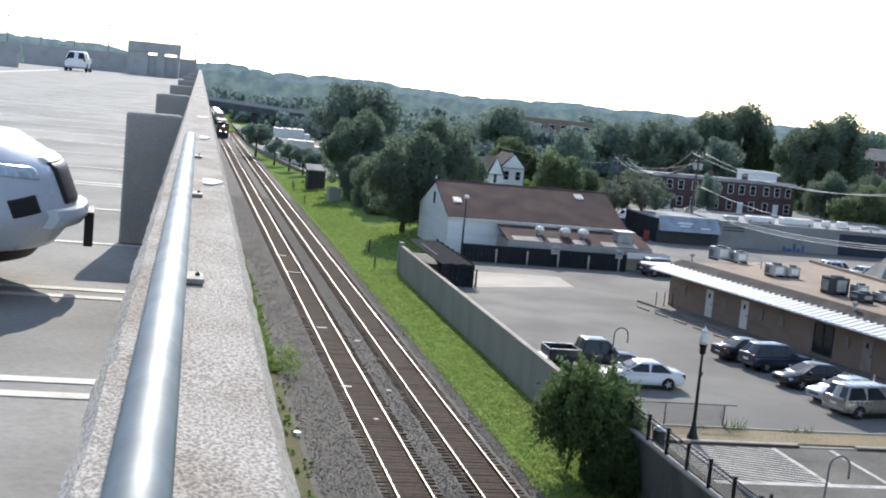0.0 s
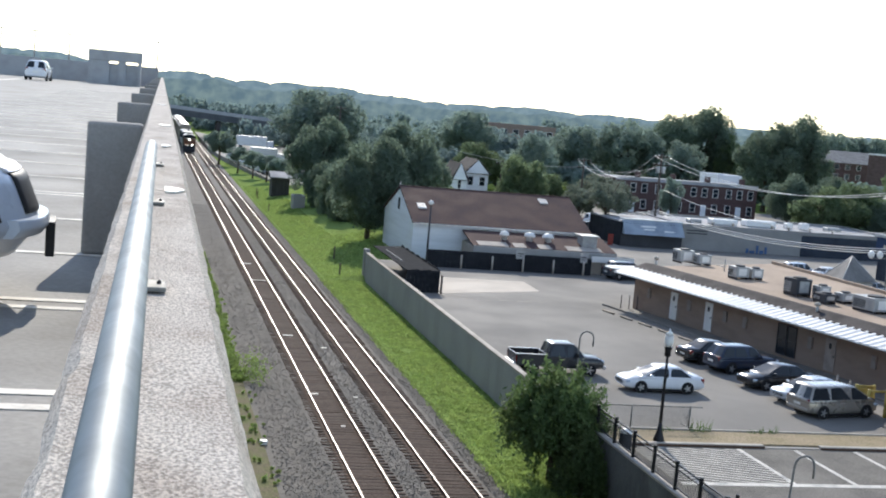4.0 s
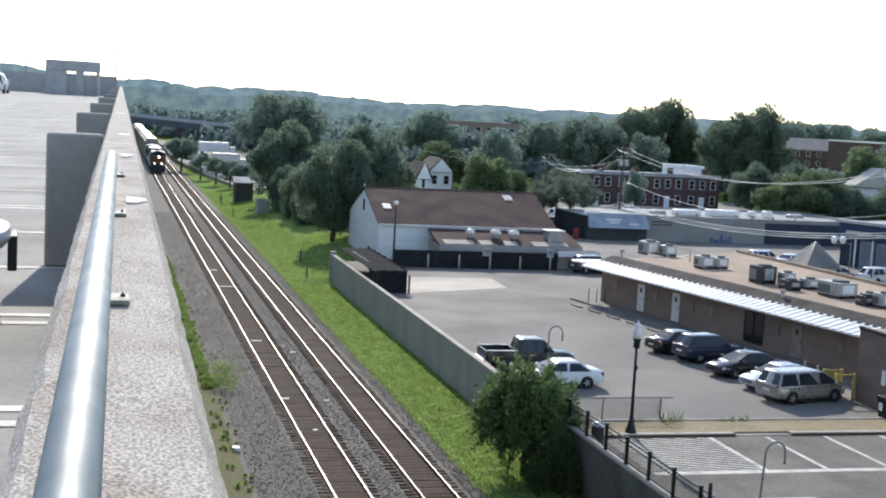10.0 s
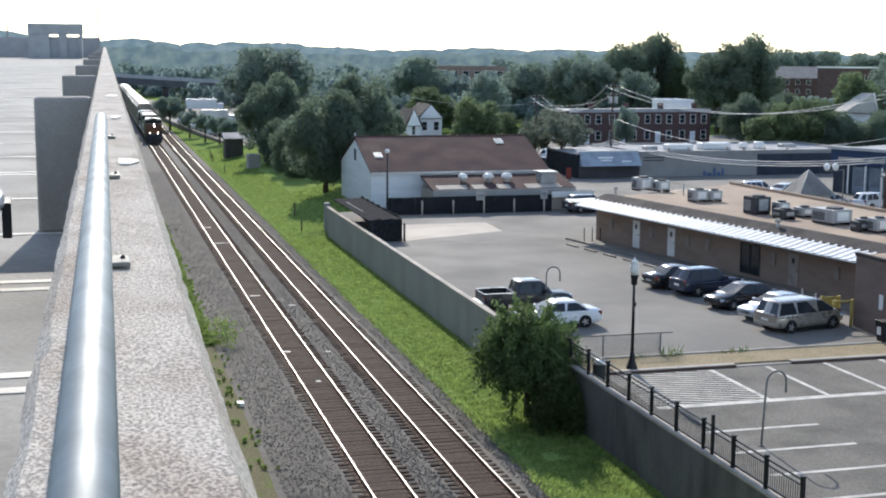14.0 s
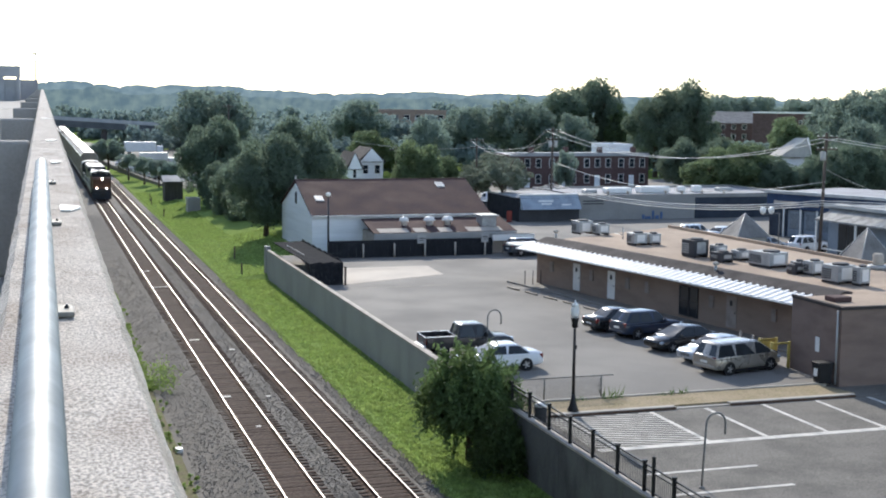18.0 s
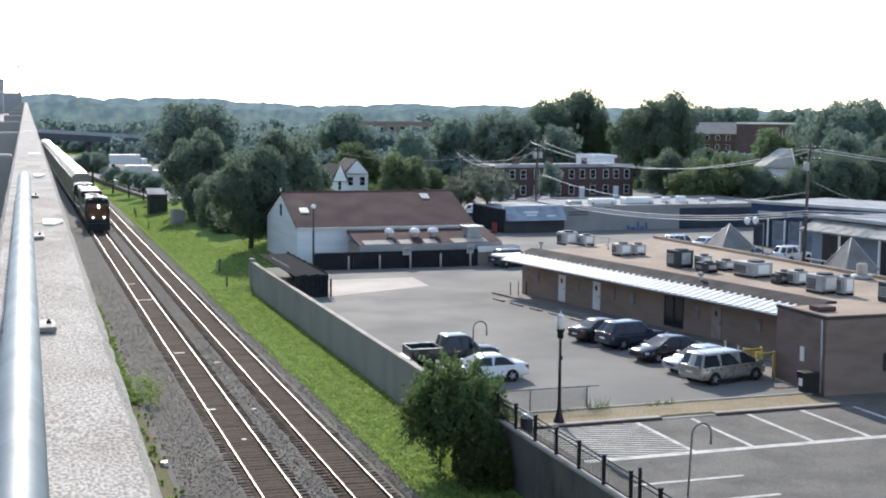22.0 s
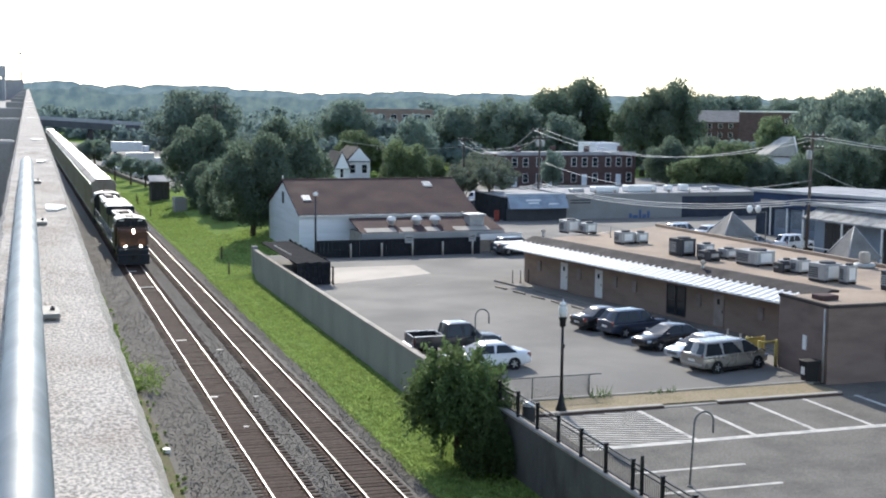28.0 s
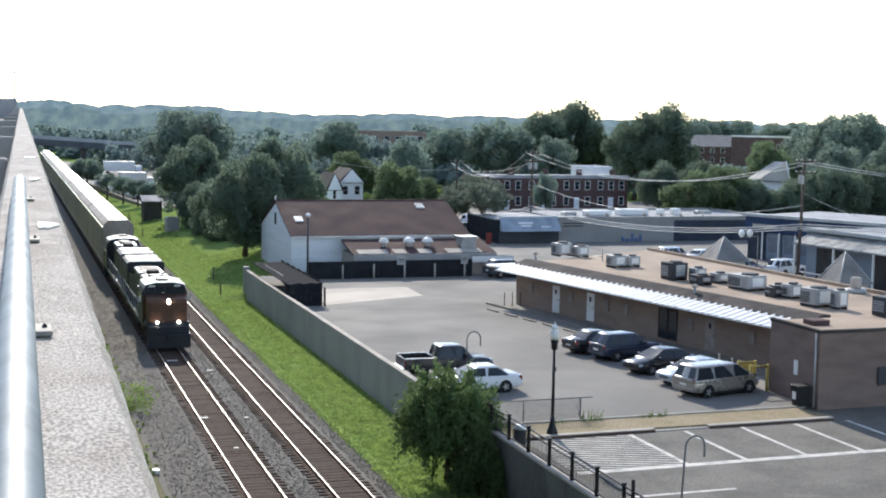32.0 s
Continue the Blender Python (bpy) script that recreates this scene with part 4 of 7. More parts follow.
def roof_unit(a, b, la, lb, h, dark=False, z=4.87):
    """A rooftop cooling unit with its legs, grilles and fan."""
    u = thing("roof_air_unit", STRIP @ pose(a, b, z), "dark louvred rooftop cooling unit" if dark else "weathered grey rooftop cooling unit on the gravel roof", "air unit", group="roof air units")
    part("cabinet", boxes((-la / 2, -lb / 2, 0.16, la / 2, lb / 2, h), bevel=0.03), DARKUNIT if dark else UNIT, u)
    part("base_rail", boxes((-la / 2, -lb / 2 + 0.05, 0, la / 2, -lb / 2 + 0.2, 0.158)), TARBAND, u)
    part("base_rail", boxes((-la / 2, lb / 2 - 0.2, 0, la / 2, lb / 2 - 0.05, 0.158)), TARBAND, u)
    for k in range(5):
        zz = 0.3 + (h - 0.5) * k / 5
        part("louvre", boxes((-la / 2 + 0.08, -lb / 2 - 0.03, zz, la * 0.1, -lb / 2 - 0.003, zz + (h - 0.5) / 9)), DARKUNIT if not dark else UNIT, u)
    part("fan_guard", made(lathe, [(min(la, lb) * 0.36, 0), (min(la, lb) * 0.36, 0.1), (min(la, lb) * 0.3, 0.13)], 14, (la * 0.12, 0, h + 0.002)), DARKUNIT, u)
    part("side_panel", boxes((la / 2 + 0.002, -lb * 0.3, 0.3, la / 2 + 0.03, lb * 0.3, h - 0.15)), WHITEMETAL if not dark else UNIT, u)


def roof_things():
    for row in ((-4.3, 7.3, 1.3, 1.4, 1.15, False), (-3.0, 8.4, 1.0, 1.2, 0.95, False), (4.9, 6.5, 1.1, 1.3, 1.0, False), (5.1, 7.9, 0.9, 1.1, 0.9, False), (13.2, 5.8, 1.5, 1.4, 1.3, True),
                (14.4, 7.05, 0.9, 1.0, 0.95, False), (16.6, 5.55, 1.3, 1.1, 0.72, True), (16.3, 7.55, 1.0, 1.0, 0.75, False), (20.0, 6.95, 2.2, 1.7, 1.08, False), (23.9, 5.95, 0.9, 1.0, 0.68, True),
                (24.9, 6.55, 0.9, 1.0, 0.98, False), (28.4, 5.35, 1.5, 1.5, 1.2, False), (30.0, 5.75, 0.7, 0.9, 1.22, False), (18.0, 8.25, 0.8, 0.9, 0.7, False), (22.3, 7.65, 0.7, 0.9, 0.6, False)):
        roof_unit(*row)
    roof_unit(37.4, 2.6, 1.5, 2.2, 1.15, True, 5.63)
    for a, b in ((-0.6, 2.2), (21.9, 0.6)):
        v = thing("roof_drain_head", STRIP @ pose(a, b, 4.9), "small metal vent cowl on the roof edge", "vent", group="vent cowls")
        part("stem", made(tube, (0, 0, 0), (0, 0, 0.6), 0.1, 0.1, 8), UNIT, v)
        part("cowl", made(lathe, [(0.2, 0), (0.24, 0.12), (0.1, 0.25)], 10, (0, 0, 0.602)), KERB, v)
    for a, b, h in ((0.6, 8.2, 1.0), (31.6, 9.4, 0.9)):
        p = thing("vent_pipe", STRIP @ pose(a, b, 4.87), "thin roof vent pipe with a bent arm", "pipe", group="vent pipes")
        part("pipe", made(tube, (0, 0, 0), (0, 0, h), 0.05, 0.05, 8), UNIT, p)
        part("arm", made(tube, (0, 0, h * 0.35), (-1.2, 0, h * 0.35), 0.035, 0.035, 6), UNIT, p)
    t = thing("roof_tank", STRIP @ pose(24.3, 13.2, 4.87), "white round tank on a low grey base on the roof", "tank")
    part("base", made(lathe, [(0.7, 0), (0.75, 0.08), (0.75, 0.25), (0.65, 0.3)], 18), UNIT, t)
    part("drum", made(lathe, [(0.34, 0), (0.38, 0.06), (0.38, 0.7), (0.28, 0.8)], 16, (0, 0, 0.302)), KERB, t)
    # grey pyramid roofs of the kiosks behind
    for x, y, w, zt in ((60.2, 100.3, 1.75, 6.75), (60.6, 83.2, 1.6, 7.1)):
        k = thing("kiosk", pose(x, y, LOT_Z), "small kiosk under a grey pyramid roof", "kiosk", group="pyramid kiosks")
        part("wall", boxes((-w * 0.8, -w * 0.8, -0.4, w * 0.8, w * 0.8, 3.2)), WALLC, k)
        bm = bmesh.new()
        bmesh.ops.create_cone(bm, cap_ends=True, segments=4, radius1=w * 1.35, radius2=0.03, depth=zt - LOT_Z - 3.2, matrix=Matrix.Translation((0, 0, (zt - LOT_Z + 3.2) / 2)) @ Matrix.Rotation(math.pi / 4, 4, "Z"))
        roof = part("roof", bm, KIOSKROOF, k)
        for q in range(4):
            bm = bmesh.new()
            an = math.pi / 2 * q + math.pi / 4
            tube(bm, (math.cos(an) * w * 1.35, math.sin(an) * w * 1.35, 3.2), (0, 0, zt - LOT_Z), 0.05, 0.04, 6)
            part("hip_bar", bm, UNIT, roof)


def far_buildings():
    # warehouse and workshop behind the street
    w = block_house("grey_warehouse", 66.0, 150, 97, 166, 1.3, 4.3, surface("grey_stucco", (0.31, 0.30, 0.285), 0.9, grain=6, spread=0.06, stain=0.3, blotch=0.2), ROOFGREY, "long grey rendered warehouse with flat roof", "warehouse")
    for z in (3.85, 3.5):
        part("sign_bar", boxes((66.6, 149.93, z, 69.4, 149.99, z + 0.14)), DARKUNIT, w)
    # deep shade under the trees is put into this dark blue
    part("blue_panel", boxes((82.5, 149.93, 1.4, 97, 149.99, 4.2)), surface("shaded_blue_paint", (0.04, 0.05, 0.07), 0.7, grain=5, spread=0.15, stain=0.5, blotch=0.3), w, "blue painted wall, darkened for shade")
    tag_blue = surface("blue_spray_paint", (0.10, 0.16, 0.30), 0.7, grain=5, spread=0.2)
    for x, z0, wd, hh in ((74.9, 1.5, 0.35, 0.6), (75.4, 1.5, 0.7, 0.35), (76.3, 1.45, 0.3, 1.1), (76.8, 1.45, 0.5, 0.5), (77.5, 1.5, 0.3, 0.9)):
        part("painted_bar", boxes((x, 149.9, z0, x + wd, 149.985, z0 + hh)), tag_blue, w, "blue sprayed scrawl")
    # boxes set on the roof in place of cars parked behind it
    for x, y, wd, dp, hh in ((69.5, 156, 1.8, 1.4, 0.5), (72.3, 155, 3.6, 1.8, 0.75), (77.4, 155.5, 4.3, 1.9, 0.85), (83.4, 156, 1.0, 1.0, 0.8), (85.6, 156, 1.2, 1.1, 0.9), (90, 157, 2.2, 1.4, 0.5)):
        part("roof_box", boxes((x, y, 4.43, x + wd, y + dp, 4.44 + hh), bevel=0.16), WHITEMETAL if hh > 0.7 else UNIT, w, "pale rooftop box standing in for a parked car")
    for x in (71.2, 74.0, 79.5, 81.9, 84.9, 88.2):
        part("roof_vent", made(lathe, [(0.14, 0), (0.14, 0.35), (0.26, 0.38), (0.2, 0.55)], 10, (x, 152.5, 4.43)), KERB, w)
    g = thing("workshop", pose(57.6, 149, 0), "low workshop with a slanting pale sign board and dark shutters", "workshop")
    part("wall", boxes((0, 0.6, 0, 8.3, 12, 4.4)), DARKFENCE, g)
    surface("pale_blue_siding", (0.22, 0.26, 0.31), 0.7, grain=5, spread=0.06, stretch=(4, 0.2, 0.2))
    part("shutter", boxes((0.15, 0.5, 1.2, 8.2, 0.598, 3.0)), DARKUNIT, g, "dark roller shutters")
    board = part("sign_board", made(prism, [(-0.5, 3.05), (0.9, 4.75), (1.05, 4.75), (0.6, 3.05)], 0.3, 8.2, "x"), surface("weathered_sign_board", (0.33, 0.38, 0.44), 0.75, grain=5, spread=0.08, stain=0.7, blotch=0.25), g, "slanting blue-grey sign board")
    m = Matrix.Translation((0, -0.5, 3.05)) @ Matrix.Rotation(math.atan2(1.7, 1.4), 4, "X")
    for x0, x1, v0, v1 in ((2.6, 4.6, 1.15, 1.4), (2.9, 4.3, 0.75, 0.95), (5.6, 6.9, 0.6, 0.78)):
        part("sign_bar", boxes((x0, v0, 0.012, x1, v1, 0.03)), WHITEMETAL, board, m=m)
    part("roof_edge", boxes((0.0, 0.8, 4.76, 8.3, 1.3, 4.9)), WHITEMETAL, g, "white roof edge")
    part("roof", boxes((0, 1.302, 4.402, 8.3, 12, 4.55)), ROOFGREY, g)
    part("banner", boxes((-1.6, 0.3, 1.5, -0.9, 0.36, 2.9)), TAILRED, g, "small red and white banner")
    # shops that front the street
    def shop(x, y, ax, ay, length, depth, z1, wall, label):
        n = math.hypot(ax, ay)
        ax, ay = ax / n, ay / n
        h = thing("street_shop", Matrix(((ax, -ay, 0, x), (ay, ax, 0, y), (0, 0, 1, 0), (0, 0, 0, 1))), label, "shop", group="shops on the street")
        part("wall", boxes((0, 0, 0.5, length, depth, z1 - 0.4)), wall, h)
        part("roof", boxes((0.2, 0.2, z1 - 0.398, length - 0.2, depth - 0.2, z1 - 0.3)), ROOFGREY, h)
        return h
    s = shop(80.6, 129, 0.383, -0.923, 21, 14, 6.75, MATS["shaded_blue_paint"], "blue-fronted shop with a pale roof edge and pale doors")
    part("roof_edge", boxes((-0.3, -0.9, 6.36, 21, 0.3, 6.7), bevel=0.04), surface("pale_roof_edge", (0.45, 0.45, 0.44), 0.7, grain=6, spread=0.08, stain=0.8, blotch=0.2), s, "pale metal roof edge")
    band = part("sign_band", boxes((0.0, -0.6, 4.7, 20.9, -0.01, 6.35)), surface("blue_sign_band", (0.03, 0.052, 0.11), 0.6, grain=5, spread=0.12, stain=0.8, blotch=0.2), s, "deep blue sign band")
    for a0, a1, z0, z1 in ((1.0, 4.2, 5.15, 5.55), (4.9, 6.9, 5.1, 5.5), (7.4, 8.2, 5.15, 5.5)):
        part("sign_bar", boxes((a0, -0.64, z0, a1, -0.602, z1)), KERB, band)
    for a0 in (2.6, 4.7, 6.8):
        door = part("door", boxes((a0, -0.12, 1.5, a0 + 1.9, -0.005, 4.55)), MATS["pale_blue_siding"], s, "pale blue panelled shop door")
        part("door_pane", boxes((a0 + 0.25, -0.135, 2.4, a0 + 1.65, -0.122, 4.2)), surface("hazy_shop_glass", (0.16, 0.19, 0.22), 0.15, grain=4, spread=0.2, spec=0.6), door)
    for a0 in (2.3, 4.52, 6.62, 8.8, 12.5, 16):
        part("column", boxes((a0, -0.7, 1.3, a0 + 0.14, -0.56, 4.7)), WHITEMETAL, s, "slim white column")
    g2 = shop(74.8, 109, 0.097, -0.995, 26, 14, 6.8, surface("blue_grey_render", (0.24, 0.28, 0.33), 0.85, grain=6, spread=0.06, stain=0.4), "blue-grey shop with a wide dark window under a deep awning")
    part("roof_edge", boxes((-0.4, -0.5, 6.41, 26, 0.6, 6.75), bevel=0.04), MATS["pale_roof_edge"], g2, "pale flat roof edge")
    part("awning", made(prism, [(-2.2, 5.2), (-0.02, 6.1), (-0.02, 6.25), (-2.2, 5.35)], 0.6, 26, "x"), surface("stained_awning", (0.36, 0.355, 0.34), 0.8, grain=5, spread=0.12, stain=1.1, blotch=0.33, tint=(0.17, 0.17, 0.165)), g2, "stained pale sloping awning")
    for a0, a1 in ((1.6, 5.4), (9.5, 14.5)):
        win = part("shop_window", boxes((a0, -0.1, 1.6, a1, -0.004, 4.9)), DARKSTEEL, g2, "wide dark shop window")
        for k in range(3):
            part("pane", boxes((a0 + 0.1 + (a1 - a0) / 3 * k, -0.12, 1.75, a0 - 0.1 + (a1 - a0) / 3 * (k + 1), -0.102, 4.75)), GLASS, win)
    for a0 in (0.65, 6.2, 11.5, 17):
        part("column", boxes((a0, -2.15, 1.3, a0 + 0.16, -1.99, 5.2)), WHITEMETAL, g2, "slim white column")
    part("low_rail", boxes((0.8, -2.1, 1.9, 5.9, -2.03, 2.0), (0.8, -2.1, 2.5, 5.9, -2.03, 2.6)), WHITEMETAL, g2, "white rail before the window")
    # brick row houses
    row = thing("brick_row_house", pose(0, 0, 0), "two-storey dark red brick row house", "house", group="brick row")
    z0, z1 = 1.6, 7.3
    part("wall", boxes((0, 0, z0 - 1.5, 6.6, 9, z1)), REDBRICK, row)
    part("roof", boxes((0.2, 0.2, z1 + 0.002, 6.4, 8.8, z1 + 0.1)), ROOFGREY, row)
    part("cornice", boxes((-0.01, -0.25, z1 - 0.25, 6.59, -0.003, z1 + 0.35)), ROOFGREY, row)
    part("chimney", boxes((5.2, 4, z1 + 0.101, 6.0, 4.8, z1 + 1.2)), REDBRICK, row)
    for r in range(2):
        for c in range(3):
            if (r, c) != (0, 1):
                xa, za = 0.7 + 2.05 * c, z0 + 0.7 + 2.75 * r
                window_part(row, xa, za, xa + 1.05, za + 1.6, 0.0)
    part("door", boxes((2.75, -0.06, z0, 3.75, -0.003, z0 + 2.1)), WHITEWALL, row)
    row.matrix_basis = pose(78.4, 208, 0)
    for k in range(1, 4):
        copy_thing(row, pose(78.4 + 6.62 * k, 208, 0))
    block_house("white_flat_house", 103.6, 222, 108.4, 230, 1.5, 8.3, WHITEWALL, WHITEMETAL, "white rendered house behind the brick row", "house", cols=3, rows=2)
    block_house("far_white_house", 47.7, 191.5, 51.4, 199, 1.5, 7.0, WHITEWALL, TARBAND, "white clapboard house with a dark gable roof", "house", cols=2, rows=2, west=2, hip=2.2, ridge="y")
    block_house("far_white_annex", 45.2, 189, 47.4, 196, 1.5, 6.0, WHITEWALL, TARBAND, "narrow white gabled annex with a steep roof", "house", cols=1, rows=2, hip=2.6, ridge="y", ww=0.6)
    block_house("apartment_block", 183.5, 328, 204, 344, 3, 11.0, REDBRICK, KIOSKROOF, "long brick apartment block with a dark mansard roof", "apartment block", cols=6, rows=3, hip=3.3, ww=1.4)
    block_house("brown_school", 84, 330, 106, 346, 4, 13.6, BRICK, ROOFGREY, "large brown brick building above the trees", "brick building", cols=7, rows=3, ww=1.6)
    r = thing("gabled_hall", pose(121.5, 183, 0), "hall with a pale shingle gable roof", "hall")
    part("wall", boxes((-5.0, 1, 0, 0.2, 3.2, 7.69)), WHITEWALL, r)
    bm = bmesh.new()
    prism(bm, [(-5.6, 8.0), (-0.5, 11.0), (0.5, 7.7)], 0.2, 3.6, "y")
    part("roof", bm, surface("pale_shingle", (0.50, 0.47, 0.42), 0.9, grain=8, spread=0.1), r)
    bm = bmesh.new()
    tube(bm, (-0.48, 0.15, 11.05), (0.55, 0.15, 7.6), 0.16, 0.16, 6)
    part("bargeboard", bm, WHITEMETAL, r)
    block_house("flat_roof_block", 188.5, 300, 200, 312, 2, 14.1, REDBRICK, WHITEMETAL, "brick block with a white roof edge among trees", "apartment block", cols=4, rows=3)
    # sheds beside the verge
    # weathered boards, with the tree's shade darkening their colour
    shed_shaded = surface("weathered_boards_in_shade", (0.06, 0.056, 0.052), 0.9, grain=10, spread=0.2, stain=1.0, blotch=0.3, stretch=(3, 3, 0.5), tint=(0.09, 0.085, 0.08))
    block_house("garden_shed", 19.9, 207, 22.7, 211, 0.2, 3.2, shed_shaded, ROOFGREY, "small weathered grey shed beside the verge, darkened for tree shade", "shed", hip=0.9, ridge="x")
    block_house("block_shed", 20.9, 184, 22.6, 187, 0.2, 1.9, WALLC, TARBAND, "low pale grey shed under a tree", "shed")
    # bridge
    b = thing("road_bridge", pose(9.4, 428, 0.3, 0, 3.4, 0), "grey concrete road bridge over the railway", "bridge", kind="structure")
    part("deck", boxes((-60, -5, 6.9, 90, 5, 8.9)), surface("dark_girder", (0.10, 0.105, 0.115), 0.85, grain=3, spread=0.1, stain=0.3, blotch=0.25), b, "dark bridge girder")
    part("railing", boxes((-60, -5.2, 8.902, 90, -4.9, 9.5)), PIERMAT, b, "pale concrete bridge railing")
    part("railing", boxes((-60, 4.9, 8.902, 90, 5.2, 9.9)), PIERMAT, b)
    for x in (-45, -25, -9, 12.5, 26, 40):
        part("pier", boxes((x - 0.7, -4.4, -3, x + 0.7, 4.4, 6.598)), TARBAND, b)


white_house()
strip_building()
roof_things()
far_buildings()

# ---- the train ----
LOCO_DARK = surface("dark_blue_black_paint", (0.022, 0.026, 0.035), 0.5, grain=8, spread=0.2, stain=0.7, blotch=0.3, bump=0.05, tint=(0.045, 0.04, 0.036))
LOCO_ORANGE = surface("orange_nose_paint", (0.11, 0.052, 0.03), 0.5, grain=8, spread=0.15, stain=0.9, blotch=0.3, bump=0.05, tint=(0.07, 0.042, 0.03))
LOCO_ROOF = surface("dusty_grey_roof", (0.62, 0.62, 0.61), 0.5, grain=6, spread=0.15, stain=1.2, blotch=0.3, bump=0.05, tint=(0.24, 0.24, 0.24))
TRUCKMAT = surface("sooty_truck", (0.03, 0.028, 0.027), 0.8, grain=10, spread=0.3, bump=0.1)
RACK_SIDE = surface("perforated_side_panel", (0.31, 0.275, 0.24), 0.6, metal=0.2, grain=5, spread=0.12, stain=0.5, blotch=0.3, bump=0.1, tint=(0.24, 0.19, 0.15), stretch=(1, 1, 0.4))
RACK_ROOF = surface("galvanised_roof", (0.74, 0.74, 0.72), 0.38, metal=0.35, grain=5, spread=0.08, stain=0.5, blotch=0.15, bump=0.03)
HEADLIGHT = glow("lit_headlight", (1.0, 0.97, 0.86), 14)
DITCH = glow("lit_ditch_light", (1.0, 0.95, 0.85), 9)


def wheelset_truck(owner, y, axles, pitch):
    """A rail truck: side frames with wheels."""
    n = axles
    t = part("truck", boxes(*[(s * 1.02 - 0.1, y - pitch * (n - 1) / 2 - 0.5, 0.35, s * 1.02 + 0.1, y + pitch * (n - 1) / 2 + 0.5, 0.85) for s in (-1, 1)], (-0.9, y - 0.35, 0.45, 0.9, y + 0.35, 0.95), bevel=0.04), TRUCKMAT, owner)
    for k in range(n):
        yy = y + pitch * (k - (n - 1) / 2)
        for s in (-1, 1):
            bm = bmesh.new()
            tube(bm, (s * 0.70, yy, 0.5), (s * 0.82, yy, 0.5), 0.5, 0.5, 18)
            part("wheel", bm, RUST, t)


def locomotive(m, lights):
    """A six-axle locomotive; its nose looks along -y, its base lies on the rails' heads."""
    l = thing("locomotive", m, "dark blue diesel locomotive with an orange nose" + (" and lit headlights" if lights else ", coupled behind the leader"), "locomotive", group="coupled locomotives")
    part("frame", boxes((-1.5, 0.8, 1.15, 1.5, 22.0, 1.55), (-1.4, 0.3, 1.0, 1.4, 0.798, 1.6), bevel=0.03), LOCO_DARK, l)
    part("fuel_tank", boxes((-1.35, 8.6, 0.4, 1.35, 14.0, 1.148), bevel=0.15), TRUCKMAT, l)
    wheelset_truck(l, 4.4, 3, 1.85)
    wheelset_truck(l, 18.2, 3, 1.85)
    bm = bmesh.new()
    prism(bm, [(-1.5, 0.12), (1.5, 0.12), (1.5, 1.1), (-1.5, 1.1)], 0.05, 0.28, "y")
    part("snow_plough", bm, LOCO_DARK, l)
    part("coupler", boxes((-0.18, -0.35, 0.75, 0.18, 0.29, 1.05), bevel=0.04), TRUCKMAT, l)
    # nose
    bm = bmesh.new()
    prism(bm, [(0.9, 1.86), (0.9, 3.25), (1.15, 3.5), (2.75, 3.62), (2.75, 1.86)], -1.38, 1.38, "x")
    bmesh.ops.bevel(bm, geom=list(bm.edges), offset=0.08, segments=2, affect="EDGES", profile=0.5)
    part("nose", bm, LOCO_ORANGE, l, "short wide orange nose")
    part("nose_door", boxes((-0.35, 0.85, 1.9, 0.35, 0.898, 2.75), bevel=0.02), LOCO_ORANGE, l)
    part("pilot", boxes((-1.5, 0.85, 1.12, 1.5, 2.74, 1.855), bevel=0.04), LOCO_DARK, l, "dark pilot below the nose")
    # cab
    bm = bmesh.new()
    prism(bm, [(-1.6, 1.56), (1.6, 1.56), (1.6, 3.75), (1.36, 4.28), (0.6, 4.44), (-0.6, 4.44), (-1.36, 4.28), (-1.6, 3.75)], 2.76, 5.8, "y")
    cab = part("cab", bm, LOCO_DARK, l)
    bm = bmesh.new()
    prism(bm, [(1.5, 4.06), (1.38, 4.3), (0.6, 4.45), (-0.6, 4.45), (-1.38, 4.3), (-1.5, 4.06), (-1.44, 4.33), (-0.62, 4.52), (0.62, 4.52), (1.44, 4.33)], 2.62, 6.2, "y")
    part("cab_roof", bm, LOCO_ROOF, l, "pale dusty cab roof")
    part("roof_box", boxes((-0.5, 3.4, 4.53, 0.35, 4.5, 4.66), bevel=0.04), DARKUNIT, l, "dark cooling unit on the cab roof")
    part("front_band", boxes((-1.56, 2.70, 1.9, -1.39, 2.757, 3.6), (1.39, 2.70, 1.9, 1.56, 2.757, 3.6)), LOCO_ORANGE, l, "orange front panel")
    for x0, x1 in ((-1.34, -0.72), (-0.64, -0.06), (0.06, 0.64), (0.72, 1.34)):
        part("windscreen", boxes((x0, 2.72, 3.66, x1, 2.758, 4.14)), GLASS, cab)
    for s in (-1, 1):
        for y0 in (3.2, 4.45):
            part("cab_window", boxes((s * 1.605 - 0.012, y0, 3.0, s * 1.605 + 0.012, y0 + 1.0, 3.65)), GLASS, cab)
        part("mirror", boxes((s * 1.78 - 0.08, 3.0, 3.1, s * 1.78 + 0.08, 3.06, 3.5)), LOCO_ROOF, cab)
    lamp = HEADLIGHT if lights else LAMPGLASS
    for z in (3.2, 3.4):
        part("headlight", made(tube, (0.08, 0.85, z), (0.08, 1.4, z), 0.095, 0.095, 14), lamp, l, "twin lit headlight" if lights else "")
    for x in (-0.75, 0.75):
        part("ditch_light", made(tube, (x, 0.6, 1.86), (x, 0.84, 1.86), 0.095, 0.095, 14), DITCH if lights else LAMPGLASS, l)
        part("number_bars", boxes((x * 1.2 - 0.22, 2.69, 4.17, x * 1.2 + 0.22, 2.757, 4.28)), WHITEMETAL, l)
